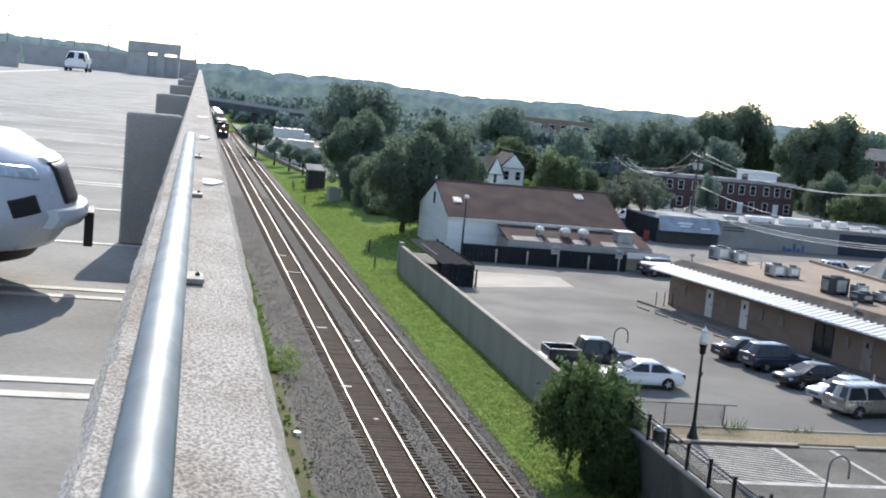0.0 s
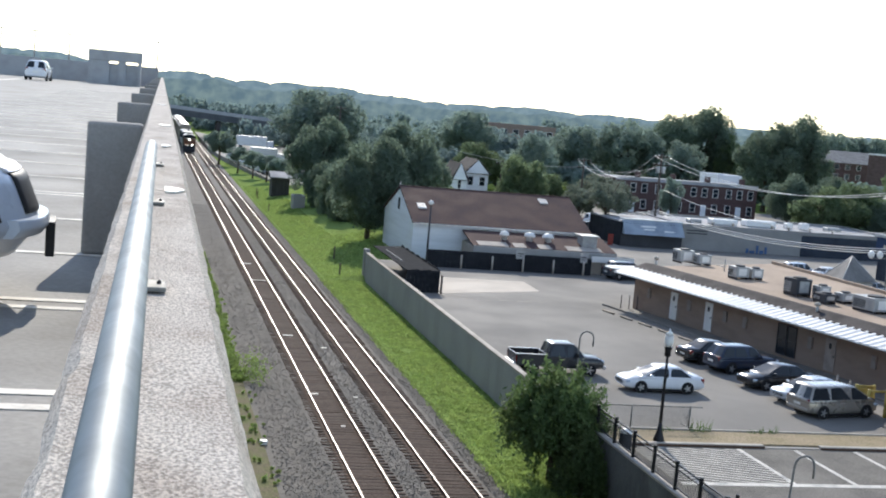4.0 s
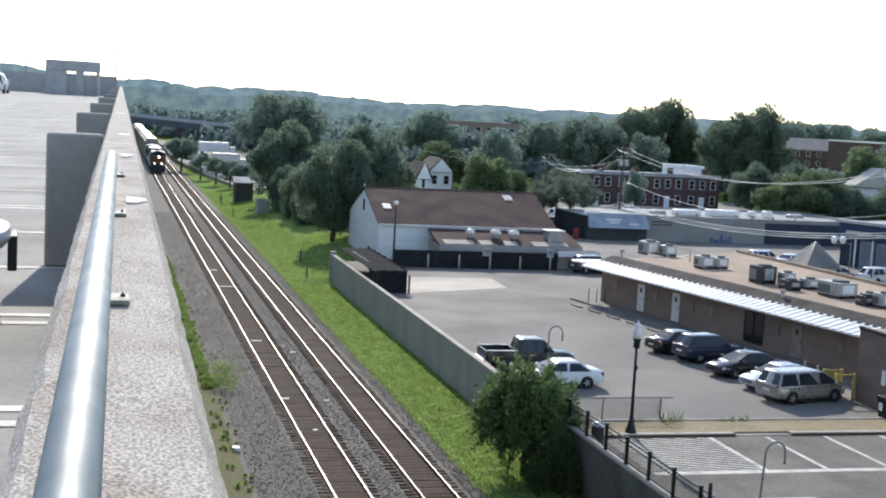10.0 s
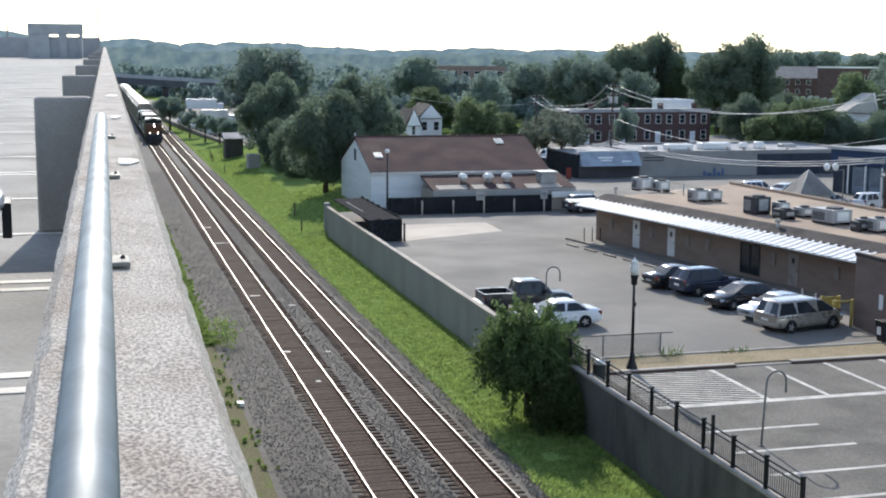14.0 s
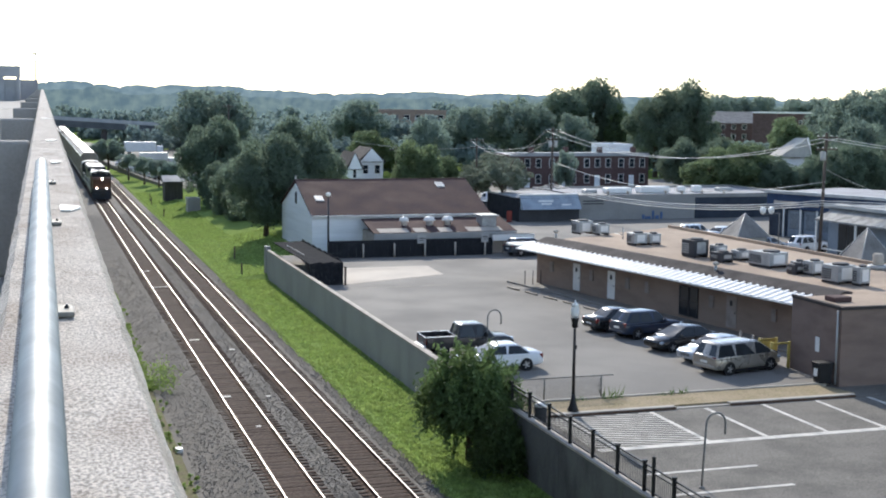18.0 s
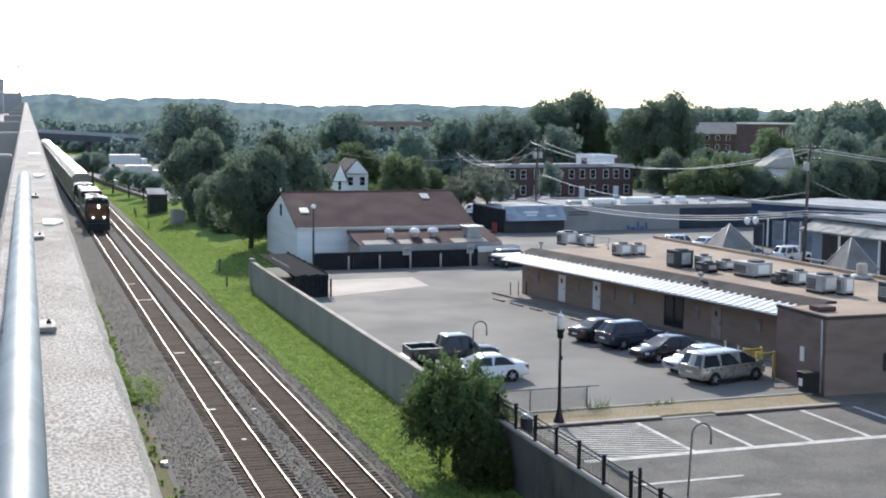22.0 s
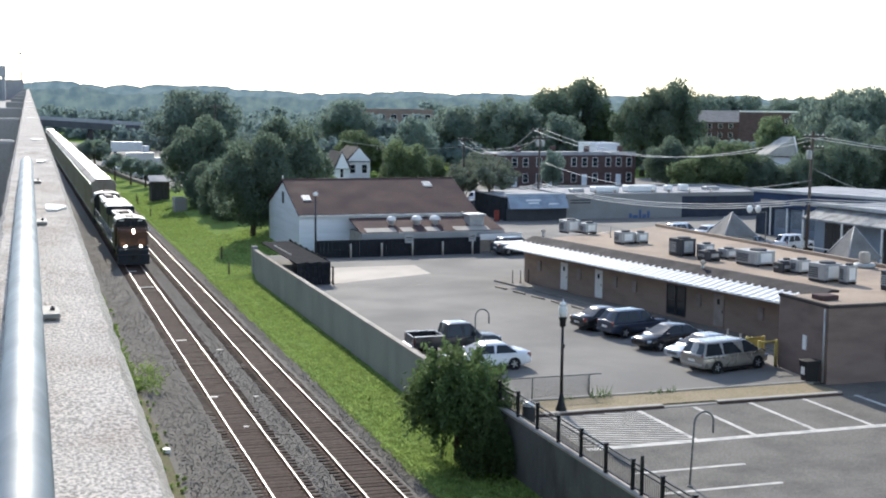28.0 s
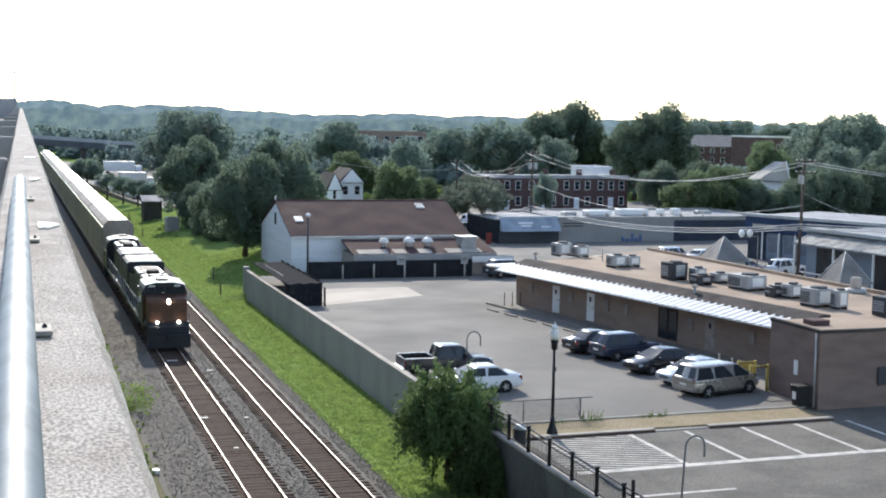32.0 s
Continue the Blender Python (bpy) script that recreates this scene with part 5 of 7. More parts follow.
    # hood, radiator and roof gear
    part("hood", boxes((-0.95, 5.81, 1.56, 0.95, 16.4, 3.95), bevel=0.06), LOCO_DARK, l)
    part("inverter_cabinet", boxes((-1.45, 5.82, 1.56, -0.952, 8.6, 3.6), bevel=0.05), LOCO_DARK, l)
    part("hood_top", boxes((-1.0, 6.25, 3.953, 1.0, 10.2, 4.22), bevel=0.08), LOCO_ROOF, l, "pale dusty hood top")
    part("hood_top", boxes((-1.0, 11.9, 3.953, 1.0, 16.3, 4.16), bevel=0.08), LOCO_ROOF, l)
    part("exhaust_stack", boxes((-0.45, 10.5, 3.953, 0.45, 11.6, 4.45), bevel=0.08), TRUCKMAT, l)
    for y in (7.0, 8.6):
        part("roof_fan", made(lathe, [(0.62, 0), (0.62, 0.13), (0.5, 0.16)], 16, (0, y, 4.223)), DARKUNIT, l)
    for y in (12.8, 14.0, 15.2):
        part("roof_grille", boxes((-0.7, y - 0.45, 4.163, 0.7, y + 0.45, 4.24), bevel=0.03), DARKUNIT, l)
    bm = bmesh.new()
    prism(bm, [(-0.95, 1.56), (0.95, 1.56), (0.95, 3.5), (1.5, 3.75), (1.5, 4.4), (1.3, 4.5), (-1.3, 4.5), (-1.5, 4.4), (-1.5, 3.75), (-0.95, 3.5)], 16.42, 21.4, "y")
    part("radiator", bm, LOCO_DARK, l, "flared radiator housing")
    for y0, y1 in ((16.5, 18.2), (19.9, 21.3)):
        part("radiator_top", boxes((-1.28, y0, 4.503, 1.28, y1, 4.58), bevel=0.02), LOCO_ROOF, l, "pale radiator roof")
    part("radiator_grille", boxes((-1.2, 18.25, 4.503, 1.2, 19.85, 4.55)), DARKUNIT, l)
    # walkway rails, steps and sill stripe
    for s in (-1, 1):
        bm = bmesh.new()
        for y in (6.2, 8.0, 9.8, 11.6, 13.4, 15.2, 17.0, 18.8, 20.6):
            tube(bm, (s * 1.45, y, 1.55), (s * 1.45, y, 2.55), 0.02, 0.02, 6)
        tube(bm, (s * 1.45, 6.0, 2.55), (s * 1.45, 21.6, 2.55), 0.022, 0.022, 6)
        part("handrail", bm, LOCO_ROOF, l)
        part("sill_stripe", boxes((s * 1.505 - 0.006, 6.5, 1.35, s * 1.505 + 0.006, 16.0, 1.5)), LOCO_ROOF, l, "pale sill stripe")
        for k in range(4):
            part("step", boxes((s * 1.35 - 0.17, 0.45, 0.3 + 0.26 * k, s * 1.35 + 0.17, 0.78, 0.34 + 0.26 * k)), LOCO_DARK, l)
        bm = bmesh.new()
        hose(bm, [(s * 1.45, 0.4, 1.5), (s * 1.45, 0.4, 2.6), (s * 1.2, 0.4, 2.7), (s * 0.5, 0.4, 2.7), (s * 0.5, 0.4, 1.6)], 0.02, 6)
        part("end_rail", bm, LOCO_DARK, l)
    return l


def rack_car(m):
    """A tall enclosed car carrier; its end looks along -y."""
    c = thing("car_carrier", m, "tall grey enclosed rail car carrier with bright metal roof", "rail car", group="rail cars of the train")
    L = 27.4
    part("underframe", boxes((-1.45, 0.3, 0.75, 1.45, L - 0.3, 1.15)), TRUCKMAT, c)
    part("body", boxes((-1.53, 0.1, 1.152, 1.53, L - 0.1, 5.1)), RACK_SIDE, c)
    bm = bmesh.new()
    prism(bm, [(-1.54, 5.103), (1.54, 5.103), (1.50, 5.35), (0.92, 5.78), (-0.92, 5.78), (-1.50, 5.35)], 0.06, L - 0.06, "y")
    part("roof_side", bm, RACK_SIDE, c)
    n = 18
    for k in range(n):
        y0 = 0.1 + (L - 0.2) * k / n
        part("roof_sheet", boxes((-0.93, y0 + 0.015, 5.783, 0.93, y0 + (L - 0.2) / n - 0.015, 5.84), bevel=0.012), RACK_ROOF, c)
    for s in (-1, 1):
        part("side_rail", boxes((s * 1.56 - 0.028, 0.1, 5.0, s * 1.56 + 0.028, L - 0.1, 5.12)), RACK_ROOF, c, "bright upper side rail")
        part("side_rail", boxes((s * 1.56 - 0.028, 0.1, 1.3, s * 1.56 + 0.028, L - 0.1, 1.45)), RACK_SIDE, c)
        for k in range(13):
            y = 0.6 + 2.18 * k
            part("side_post", boxes((s * 1.56 - 0.025, y, 1.452, s * 1.56 + 0.025, y + 0.12, 4.998)), RACK_SIDE, c)
    for s in (-1, 1):
        part("end_door", boxes((s * 0.74 - 0.70, 0.04, 1.3, s * 0.74 + 0.70, 0.098, 4.95), bevel=0.02), RACK_SIDE, c)
    wheelset_truck(c, 2.6, 2, 1.8)
    wheelset_truck(c, L - 2.6, 2, 1.8)
    part("coupler", boxes((-0.15, -0.55, 0.75, 0.15, 0.29, 1.0), bevel=0.04), TRUCKMAT, c)
    return c


TRAIN = []       # each vehicle with its place behind the leader's nose
TRAIN.append((locomotive(pose(TRACK_X[0], 95, 0), True), 0.0))
TRAIN.append((locomotive(pose(TRACK_X[0], 162, 0, 0, 0, 180), False), 44.2))     # runs cab last
first_rack = rack_car(pose(TRACK_X[0], 140, 0))
TRAIN.append((first_rack, 44.6))
for k in range(1, 10):
    TRAIN.append((copy_thing(first_rack, pose(TRACK_X[0], 140 + 28.3 * k, 0)), 44.6 + 28.3 * k))

# ---- road vehicles ----


def loft(bm, rings, smooth=True):
    rows = [[bm.verts.new(p) for p in r] for r in rings]
    n = len(rows[0])
    for a, b in zip(rows, rows[1:]):
        for k in range(n):
            bm.faces.new((a[k], a[(k + 1) % n], b[(k + 1) % n], b[k])).smooth = smooth
    bm.faces.new(rows[0][::-1])
    bm.faces.new(rows[-1])
    bmesh.ops.recalc_face_normals(bm, faces=bm.faces)


def shell(bm, stations):
    """A car body from stations (x, low, high, half width)."""
    rings = []
    for x, lo, hi, w in stations:
        h = hi - lo
        rings.append([(x, s * w * a, lo + h * b) for s, a, b in ((1, 0.0, 0), (1, 0.80, 0), (1, 0.95, 0.10), (1, 1.0, 0.35), (1, 0.985, 0.70), (1, 0.94, 0.88), (1, 0.80, 0.985), (1, 0.0, 1.0),
                                                                (-1, 0.80, 0.985), (-1, 0.94, 0.88), (-1, 0.985, 0.70), (-1, 1.0, 0.35), (-1, 0.95, 0.10), (-1, 0.80, 0))])
    loft(bm, rings)


SHAPES = {
    "sedan": dict(L=4.85, W=1.84, body=[(-2.42, 0.42, 0.80, 0.70), (-2.36, 0.30, 0.95, 0.84), (-2.0, 0.22, 1.03, 0.90), (-1.0, 0.18, 0.98, 0.92), (0.2, 0.18, 0.96, 0.92), (1.0, 0.18, 0.95, 0.92), (1.9, 0.22, 0.84, 0.90), (2.3, 0.28, 0.74, 0.82), (2.42, 0.36, 0.64, 0.66)],
                  cabin=[(-1.78, -0.95, 0.25, 1.38)], belt=0.92, roof=1.44, wb=0.86, wt=0.64, wheels=(-1.38, 1.42), r=0.33),
    "suv": dict(L=4.75, W=1.9, body=[(-2.36, 0.5, 1.0, 0.78), (-2.30, 0.36, 1.12, 0.90), (-1.8, 0.27, 1.12, 0.94), (0, 0.25, 1.08, 0.95), (0.9, 0.25, 1.08, 0.95), (1.8, 0.28, 1.02, 0.93), (2.22, 0.34, 0.95, 0.88), (2.37, 0.45, 0.80, 0.74)],
                cabin=[(-2.25, -1.75, 0.30, 1.05)], belt=1.06, roof=1.70, wb=0.88, wt=0.68, wheels=(-1.38, 1.42), r=0.37),
    "van": dict(L=5.1, W=1.97, body=[(-2.54, 0.5, 1.0, 0.82), (-2.48, 0.34, 1.1, 0.95), (-1.8, 0.24, 1.08, 0.98), (0, 0.22, 1.05, 0.985), (1.0, 0.22, 1.03, 0.985), (1.9, 0.26, 0.95, 0.95), (2.4, 0.32, 0.82, 0.86), (2.55, 0.42, 0.68, 0.7)],
                cabin=[(-2.5, -2.15, 0.72, 2.0)], belt=1.0, roof=1.72, wb=0.93, wt=0.72, wheels=(-1.5, 1.55), r=0.35),
}


def wheel(owner, x, y, r, side):
    bm = bmesh.new()
    prof = [(r * 0.62, -0.1), (r * 0.93, -0.105), (r, -0.075), (r, 0.075), (r * 0.93, 0.105), (r * 0.62, 0.1)]
    lathe(bm, prof, 22)
    m = Matrix.Translation((x, y, r)) @ Matrix.Rotation(math.pi / 2, 4, "X")
    t = part("wheel", bm, TYRE, owner, m=m)
    bm = bmesh.new()
    z = -side * 0.1
    for k in range(5):
        an = 2 * math.pi * k / 5
        box(bm, 0.03, -0.035, -0.012, r * 0.6, 0.035, 0.012, m=Matrix.Translation((0, 0, z)) @ Matrix.Rotation(an, 4, "Z"))
    tube(bm, (0, 0, z - 0.02), (0, 0, z + 0.02), r * 0.14, r * 0.14, 12)
    part("rim", bm, RIM, t, "alloy rim")
    return t


def cabin_parts(v, c, belt, roof, wb, wt, coat, split=(0.5,)):
    """Glasshouse: roof skin, pillars and panes."""
    x3, x2, x1, x0 = c            # rear foot, rear top, front top, front foot
    def at(x, z, s, out=0.0):
        f = (z - belt) / (roof - belt)
        return (x, s * (wb + (wt - wb) * f + out), z)
    bm = bmesh.new()
    def ring(z, inset, lift=0.0):
        """The glasshouse's outline at a height, with cut corners."""
        f = (min(z, roof) - belt) / (roof - belt)
        xf, xr, w, c = x0 + (x1 - x0) * f - inset, x3 + (x2 - x3) * f + inset, wb + (wt - wb) * f - inset, 0.07
        return [(xf - c, w, z + lift), (xf, w - c, z + lift), (xf + 0.02, 0, z + lift), (xf, -w + c, z + lift), (xf - c, -w, z + lift), (xr + c, -w, z + lift), (xr, -w + c, z + lift), (xr - 0.02, 0, z + lift), (xr, w - c, z + lift), (xr + c, w, z + lift)]
    loft(bm, [ring(belt - 0.12, 0), ring(belt, 0), ring(roof - 0.05, 0), ring(roof - 0.015, 0.014), ring(roof, 0.05, 0.012), ring(roof, 0.13, 0.035), ring(roof, 0.28, 0.055), ring(roof, 0.45, 0.062)])
    part("cabin", bm, coat, v)
    def pane(name, pts):
        bm = bmesh.new()
        n = (Vector(pts[1]) - Vector(pts[0])).cross(Vector(pts[2]) - Vector(pts[0])).normalized()
        mid = sum((Vector(p) for p in pts), Vector()) / len(pts)
        if n.dot(mid - Vector(((x0 + x3) / 2, 0, belt))) < 0:
            n = -n
        a = [bm.verts.new(Vector(p) + n * 0.003) for p in pts]
        b = [bm.verts.new(Vector(p) + n * 0.012) for p in pts]
        for k in range(len(pts)):
            j = (k + 1) % len(pts)
            bm.faces.new((a[k], a[j], b[j], b[k]))
        bm.faces.new(b)
        bm.faces.new(a[::-1])
        bmesh.ops.recalc_face_normals(bm, faces=bm.faces)
        part(name, bm, GLASS, v)
    lo, hi = belt + 0.03, roof - 0.07
    fx = lambda z: x0 + (x1 - x0) * (z - belt) / (roof - belt)
    rx = lambda z: x3 + (x2 - x3) * (z - belt) / (roof - belt)
    for s in (-1, 1):
        cuts = [0.0, *split, 1.0]
        for a, b in zip(cuts, cuts[1:]):
            g = 0.045
            def px(f, z):
                return rx(z) + (fx(z) - rx(z)) * f
            l0, l1, h0, h1 = px(a, lo) + g + (0.1 if a == 0 else 0), px(b, lo) - g - (0.08 if b == 1 else 0), px(a, hi) + g + (0.05 if a == 0 else 0), px(b, hi) - g - (0.04 if b == 1 else 0)
            if 0 < a < 1:
                h0 = max(h0, l0)
            pane("side_window", [at(l0, lo, s), at(l1, lo, s), at(h1, hi, s), at(h0, hi, s)])
    for f, name in ((fx, "windscreen"), (rx, "rear_window")):
        pane(name, [(f(lo), (wb - 0.08), lo), (f(lo), -(wb - 0.08), lo), (f(hi), -(wt - 0.06), hi), (f(hi), wt - 0.06, hi)])


def car(kind, m, coat, label, group="", name="car"):
    """A car that looks along +x and stands on z = 0."""
    d = SHAPES[kind]
    v = thing(name, m, label, "car", group=group)
    part("body", made(shell, d["body"]), coat, v)
    for c in d["cabin"]:
        cabin_parts(v, c, d["belt"], d["roof"], d["wb"], d["wt"], coat, (0.33, 0.66) if kind != "sedan" else (0.48,))
    hw, L = d["W"] / 2, d["L"] / 2
    for x in d["wheels"]:
        for s in (-1, 1):
            arch = bmesh.new()
            tube(arch, (x, s * (hw - 0.03), d["r"]), (x, s * (hw + 0.004), d["r"]), d["r"] * 1.14, d["r"] * 1.14, 24)
            part("wheel_arch", arch, BLACKPLASTIC, v)
            wheel(v, x, s * (hw - 0.09), d["r"], s)
    zf = d["body"][-2][2] - 0.1
    zr = d["body"][1][2] - 0.14
    for s in (-1, 1):
        part("headlight", boxes((L - 0.42, s * hw * 0.72 - 0.19, zf - 0.09, L - 0.1, s * hw * 0.72 + 0.19, zf + 0.06), bevel=0.05), HEADGLASS, v)
        part("tail_light", boxes((-L + 0.03, s * hw * 0.74 - 0.16, zr - 0.16, -L + 0.28, s * hw * 0.74 + 0.16, zr + 0.10), bevel=0.04), TAILRED, v)
        part("mirror", boxes((d["cabin"][0][3] - 0.55, s * (hw + 0.09) - 0.1, d["belt"] + 0.02, d["cabin"][0][3] - 0.38, s * (hw + 0.09) + 0.1, d["belt"] + 0.17), bevel=0.04), coat, v)
        for x in (-0.35, 0.55):
            part("door_handle", boxes((x - 0.09, s * hw - 0.02, d["belt"] - 0.14, x + 0.09, s * hw + 0.025, d["belt"] - 0.1)), coat, v)
        part("sill", boxes((d["wheels"][0] + d["r"] * 1.2, s * (hw - 0.05) - 0.06, 0.16, d["wheels"][1] - d["r"] * 1.2, s * (hw - 0.05) + 0.06, 0.27)), BLACKPLASTIC, v)
    part("grille", boxes((L - 0.12, -0.45, zf - 0.2, L - 0.005, 0.45, zf - 0.02), bevel=0.02), BLACKPLASTIC, v)
    part("number_plate_bar", boxes((-L - 0.012, -0.26, zr - 0.3, -L + 0.05, 0.26, zr - 0.17)), WHITEMETAL, v)
    part("bumper", boxes((-L - 0.03, -hw * 0.85, 0.38, -L + 0.16, hw * 0.85, 0.58), bevel=0.06), coat, v)
    return v


def pickup(m, coat):
    v = thing("pickup_truck", m, "dark pickup truck with an open empty bed", "pickup truck")
    part("body", made(shell, [(0.1, 0.42, 1.12, 0.95), (1.2, 0.42, 1.14, 0.97), (2.1, 0.42, 1.10, 0.96), (2.45, 0.48, 1.03, 0.92), (2.6, 0.58, 0.90, 0.84)]), coat, v)
    part("cab_floor", boxes((-0.88, -0.95, 0.45, 0.35, 0.95, 1.12), bevel=0.03), coat, v)
    cabin_parts(v, (-0.9, -0.7, 0.72, 1.4), 1.1, 1.82, 0.9, 0.72, coat, (0.5,))
    bed = part("bed", boxes((-2.78, -0.97, 0.55, -0.9, -0.88, 1.2), (-2.78, 0.88, 0.55, -0.9, 0.97, 1.2), (-1.0, -0.879, 0.55, -0.9, 0.879, 1.2), (-2.7, -0.879, 0.55, -1.001, 0.879, 0.68)), coat, v)
    part("tailgate", boxes((-2.86, -0.95, 0.6, -2.782, 0.95, 1.2), bevel=0.015), coat, v)
    for s in (-1, 1):
        part("bed_rail", boxes((-2.8, s * 0.925 - 0.06, 1.202, -0.95, s * 0.925 + 0.06, 1.24), bevel=0.012), RIM, bed, "bright bed rail")
        part("tail_light", boxes((-2.875, s * 0.87 - 0.08, 0.75, -2.80, s * 0.87 + 0.08, 1.12)), TAILRED, v)
        part("headlight", boxes((2.3, s * 0.68 - 0.18, 0.8, 2.58, s * 0.68 + 0.18, 1.0), bevel=0.04), HEADGLASS, v)
        part("mirror", boxes((0.75, s * 1.07 - 0.12, 1.15, 0.9, s * 1.07 + 0.12, 1.38), bevel=0.03), BLACKPLASTIC, v)
    part("bumper", boxes((-3.02, -0.92, 0.5, -2.862, 0.92, 0.68), bevel=0.04), RIM, v, "chrome rear bumper")
    part("front_bumper", boxes((2.5, -0.92, 0.45, 2.7, 0.92, 0.66), bevel=0.05), RIM, v)
    for x in (-1.8, 1.7):
        for s in (-1, 1):
            wheel(v, x, s * 0.86, 0.4, s)
    return v


PALEP = paint("pale_silver_paint", (0.50, 0.545, 0.60))
WHITEP, SILVERP = paint("white_car_paint", (0.75, 0.76, 0.78)), paint("silver_car_paint", (0.45, 0.49, 0.53), metal=0.4)
BLACKP, NAVYP = paint("black_car_paint", (0.015, 0.016, 0.018), 0.2), paint("navy_car_paint", (0.025, 0.035, 0.06), 0.2)
TANP, GREYP = paint("tan_car_paint", (0.36, 0.33, 0.29), metal=0.5), paint("dark_grey_car_paint", (0.07, 0.075, 0.08), 0.25)
LOT_CAR = "cars parked in the upper lot"
SEDAN = car("sedan", pose(28, 67, LOT_Z, 0, 0, 180), WHITEP, "white saloon car turning in the upper lot")
pickup(pose(24.33, 71.1, LOT_Z), paint("black_truck_paint", (0.035, 0.036, 0.038), 0.3))
car("van", pose(37.55, 62.75, LOT_Z, 0, 0, 13), TANP, "tan minivan parked beside the brick shops", LOT_CAR)
car("sedan", pose(37.8, 65.55, LOT_Z, 0, 0, 191), SILVERP, "silver saloon car parked beside a minivan", LOT_CAR)
car("sedan", pose(37.5, 69.2, LOT_Z, 0, 0, 191), BLACKP, "black saloon car parked before the brick shops", LOT_CAR)
car("suv", pose(37.35, 73.7, LOT_Z, 0, 0, 11), NAVYP, "dark blue estate car parked before the brick shops", LOT_CAR)
car("sedan", pose(36.7, 76.4, LOT_Z, 0, 0, 11), BLACKP, "black saloon car parked at the row's end", LOT_CAR)
car("suv", pose(46.0, 116.5, LOT_Z, 0, 0, 10), GREYP, "dark grey car parked by the gate", LOT_CAR)


SHAPES["nose_suv"] = dict(SHAPES["suv"], body=[(-2.36, 0.5, 1.0, 0.78), (-2.30, 0.36, 1.12, 0.90), (-1.8, 0.27, 1.14, 0.94), (0, 0.25, 1.12, 0.95), (0.9, 0.25, 1.12, 0.95), (1.3, 0.26, 1.10, 0.945), (1.65, 0.3, 1.04, 0.925), (1.9, 0.34, 0.97, 0.87)])


def garage_suv():
    """The white car whose nose shows on the roof deck, and a far one."""
    v = car("nose_suv", GARAGE @ pose(-3.10, 8.72, DECK_W, 0, 0, 4), PALEP, "pale silver sport utility car parked nose to the parapet", name="parked_suv")
    for o in list(v.children):
        if o.name.startswith(("headlight", "grille")):
            bpy.data.objects.remove(o)

    def front(y, z):
        """How far the nose reaches at a width and a height."""
        x = 2.40 - 0.50 * (abs(y) / 0.93) ** 2.6
        return x - (0.52 - z) * 0.75 if z < 0.52 else x - (z - 0.52) * 0.40 - 1.7 * max(0, z - 0.82) ** 1.2

    def fascia(y0, y1, z0, z1, out, depth=0.1, ny=14, nz=8, trim=0.0):
        """A skin that follows the nose."""
        bm = bmesh.new()
        rows = []
        for layer in (out, out - depth):
            for i in range(nz + 1):
                row = []
                for k in range(ny + 1):
                    f = k / ny
                    z = z0 + (z1 - z0) * i / nz + trim * (f - 0.5) * 2
                    y = y0 + (y1 - y0) * f
                    row.append(bm.verts.new((front(y, z) + layer, y, z)))
                rows.append(row)
        n = nz + 1
        for layer in (0, 1):
            for i in range(nz):
                for k in range(ny):
                    a, b = rows[layer * n + i], rows[layer * n + i + 1]
                    bm.faces.new((a[k], a[k + 1], b[k + 1], b[k])).smooth = True
        edge = [rows[0][k] for k in range(ny + 1)] + [rows[i][ny] for i in range(1, n)] + [rows[nz][k] for k in range(ny - 1, -1, -1)] + [rows[i][0] for i in range(nz - 1, 0, -1)]
        back = [rows[n][k] for k in range(ny + 1)] + [rows[n + i][ny] for i in range(1, n)] + [rows[n + nz][k] for k in range(ny - 1, -1, -1)] + [rows[n + i][0] for i in range(nz - 1, 0, -1)]
        for k in range(len(edge)):
            j = (k + 1) % len(edge)
            bm.faces.new((edge[k], edge[j], back[j], back[k]))
        bmesh.ops.recalc_face_normals(bm, faces=bm.faces)
        return bm

    part("nose", fascia(-0.92, 0.92, 0.32, 1.0, 0.0, 0.35, 28, 16), PALEP, v)
    part("upper_grille", fascia(-0.42, 0.42, 0.60, 0.85, 0.012, 0.03), BLACKPLASTIC, v, "black honeycomb grille")
    part("grille_trim", fascia(-0.44, 0.44, 0.855, 0.885, 0.02, 0.03), RIM, v, "chrome trim over the grille")
    part("lower_bumper", fascia(-0.62, 0.62, 0.46, 0.575, 0.06, 0.09), PALEP, v)
    part("lower_lip", fascia(-0.8, 0.8, 0.235, 0.315, -0.06, 0.3), BLACKPLASTIC, v)
    for s in (-1, 1):
        a, b = sorted((s * 0.60, s * 0.915))
        part("headlamp", fascia(a, b, 0.775, 0.855, 0.008, 0.03, trim=0.02 * s), HEADGLASS, v)
        a, b = sorted((s * 0.67, s * 0.83))
        part("fog_light_recess", fascia(a, b, 0.55, 0.655, 0.009, 0.03, trim=-0.015 * s), BLACKPLASTIC, v)
    part("plate_holder", boxes((2.43, -0.19, 0.30, 2.49, 0.19, 0.53), bevel=0.008), BLACKPLASTIC, v, "number plate holder")
    car("suv", GARAGE @ pose(-10.6, 119.5, DECK_W, 0, 0, 88), WHITEP, "white car parked at the deck's far end", name="parked_car")


garage_suv()


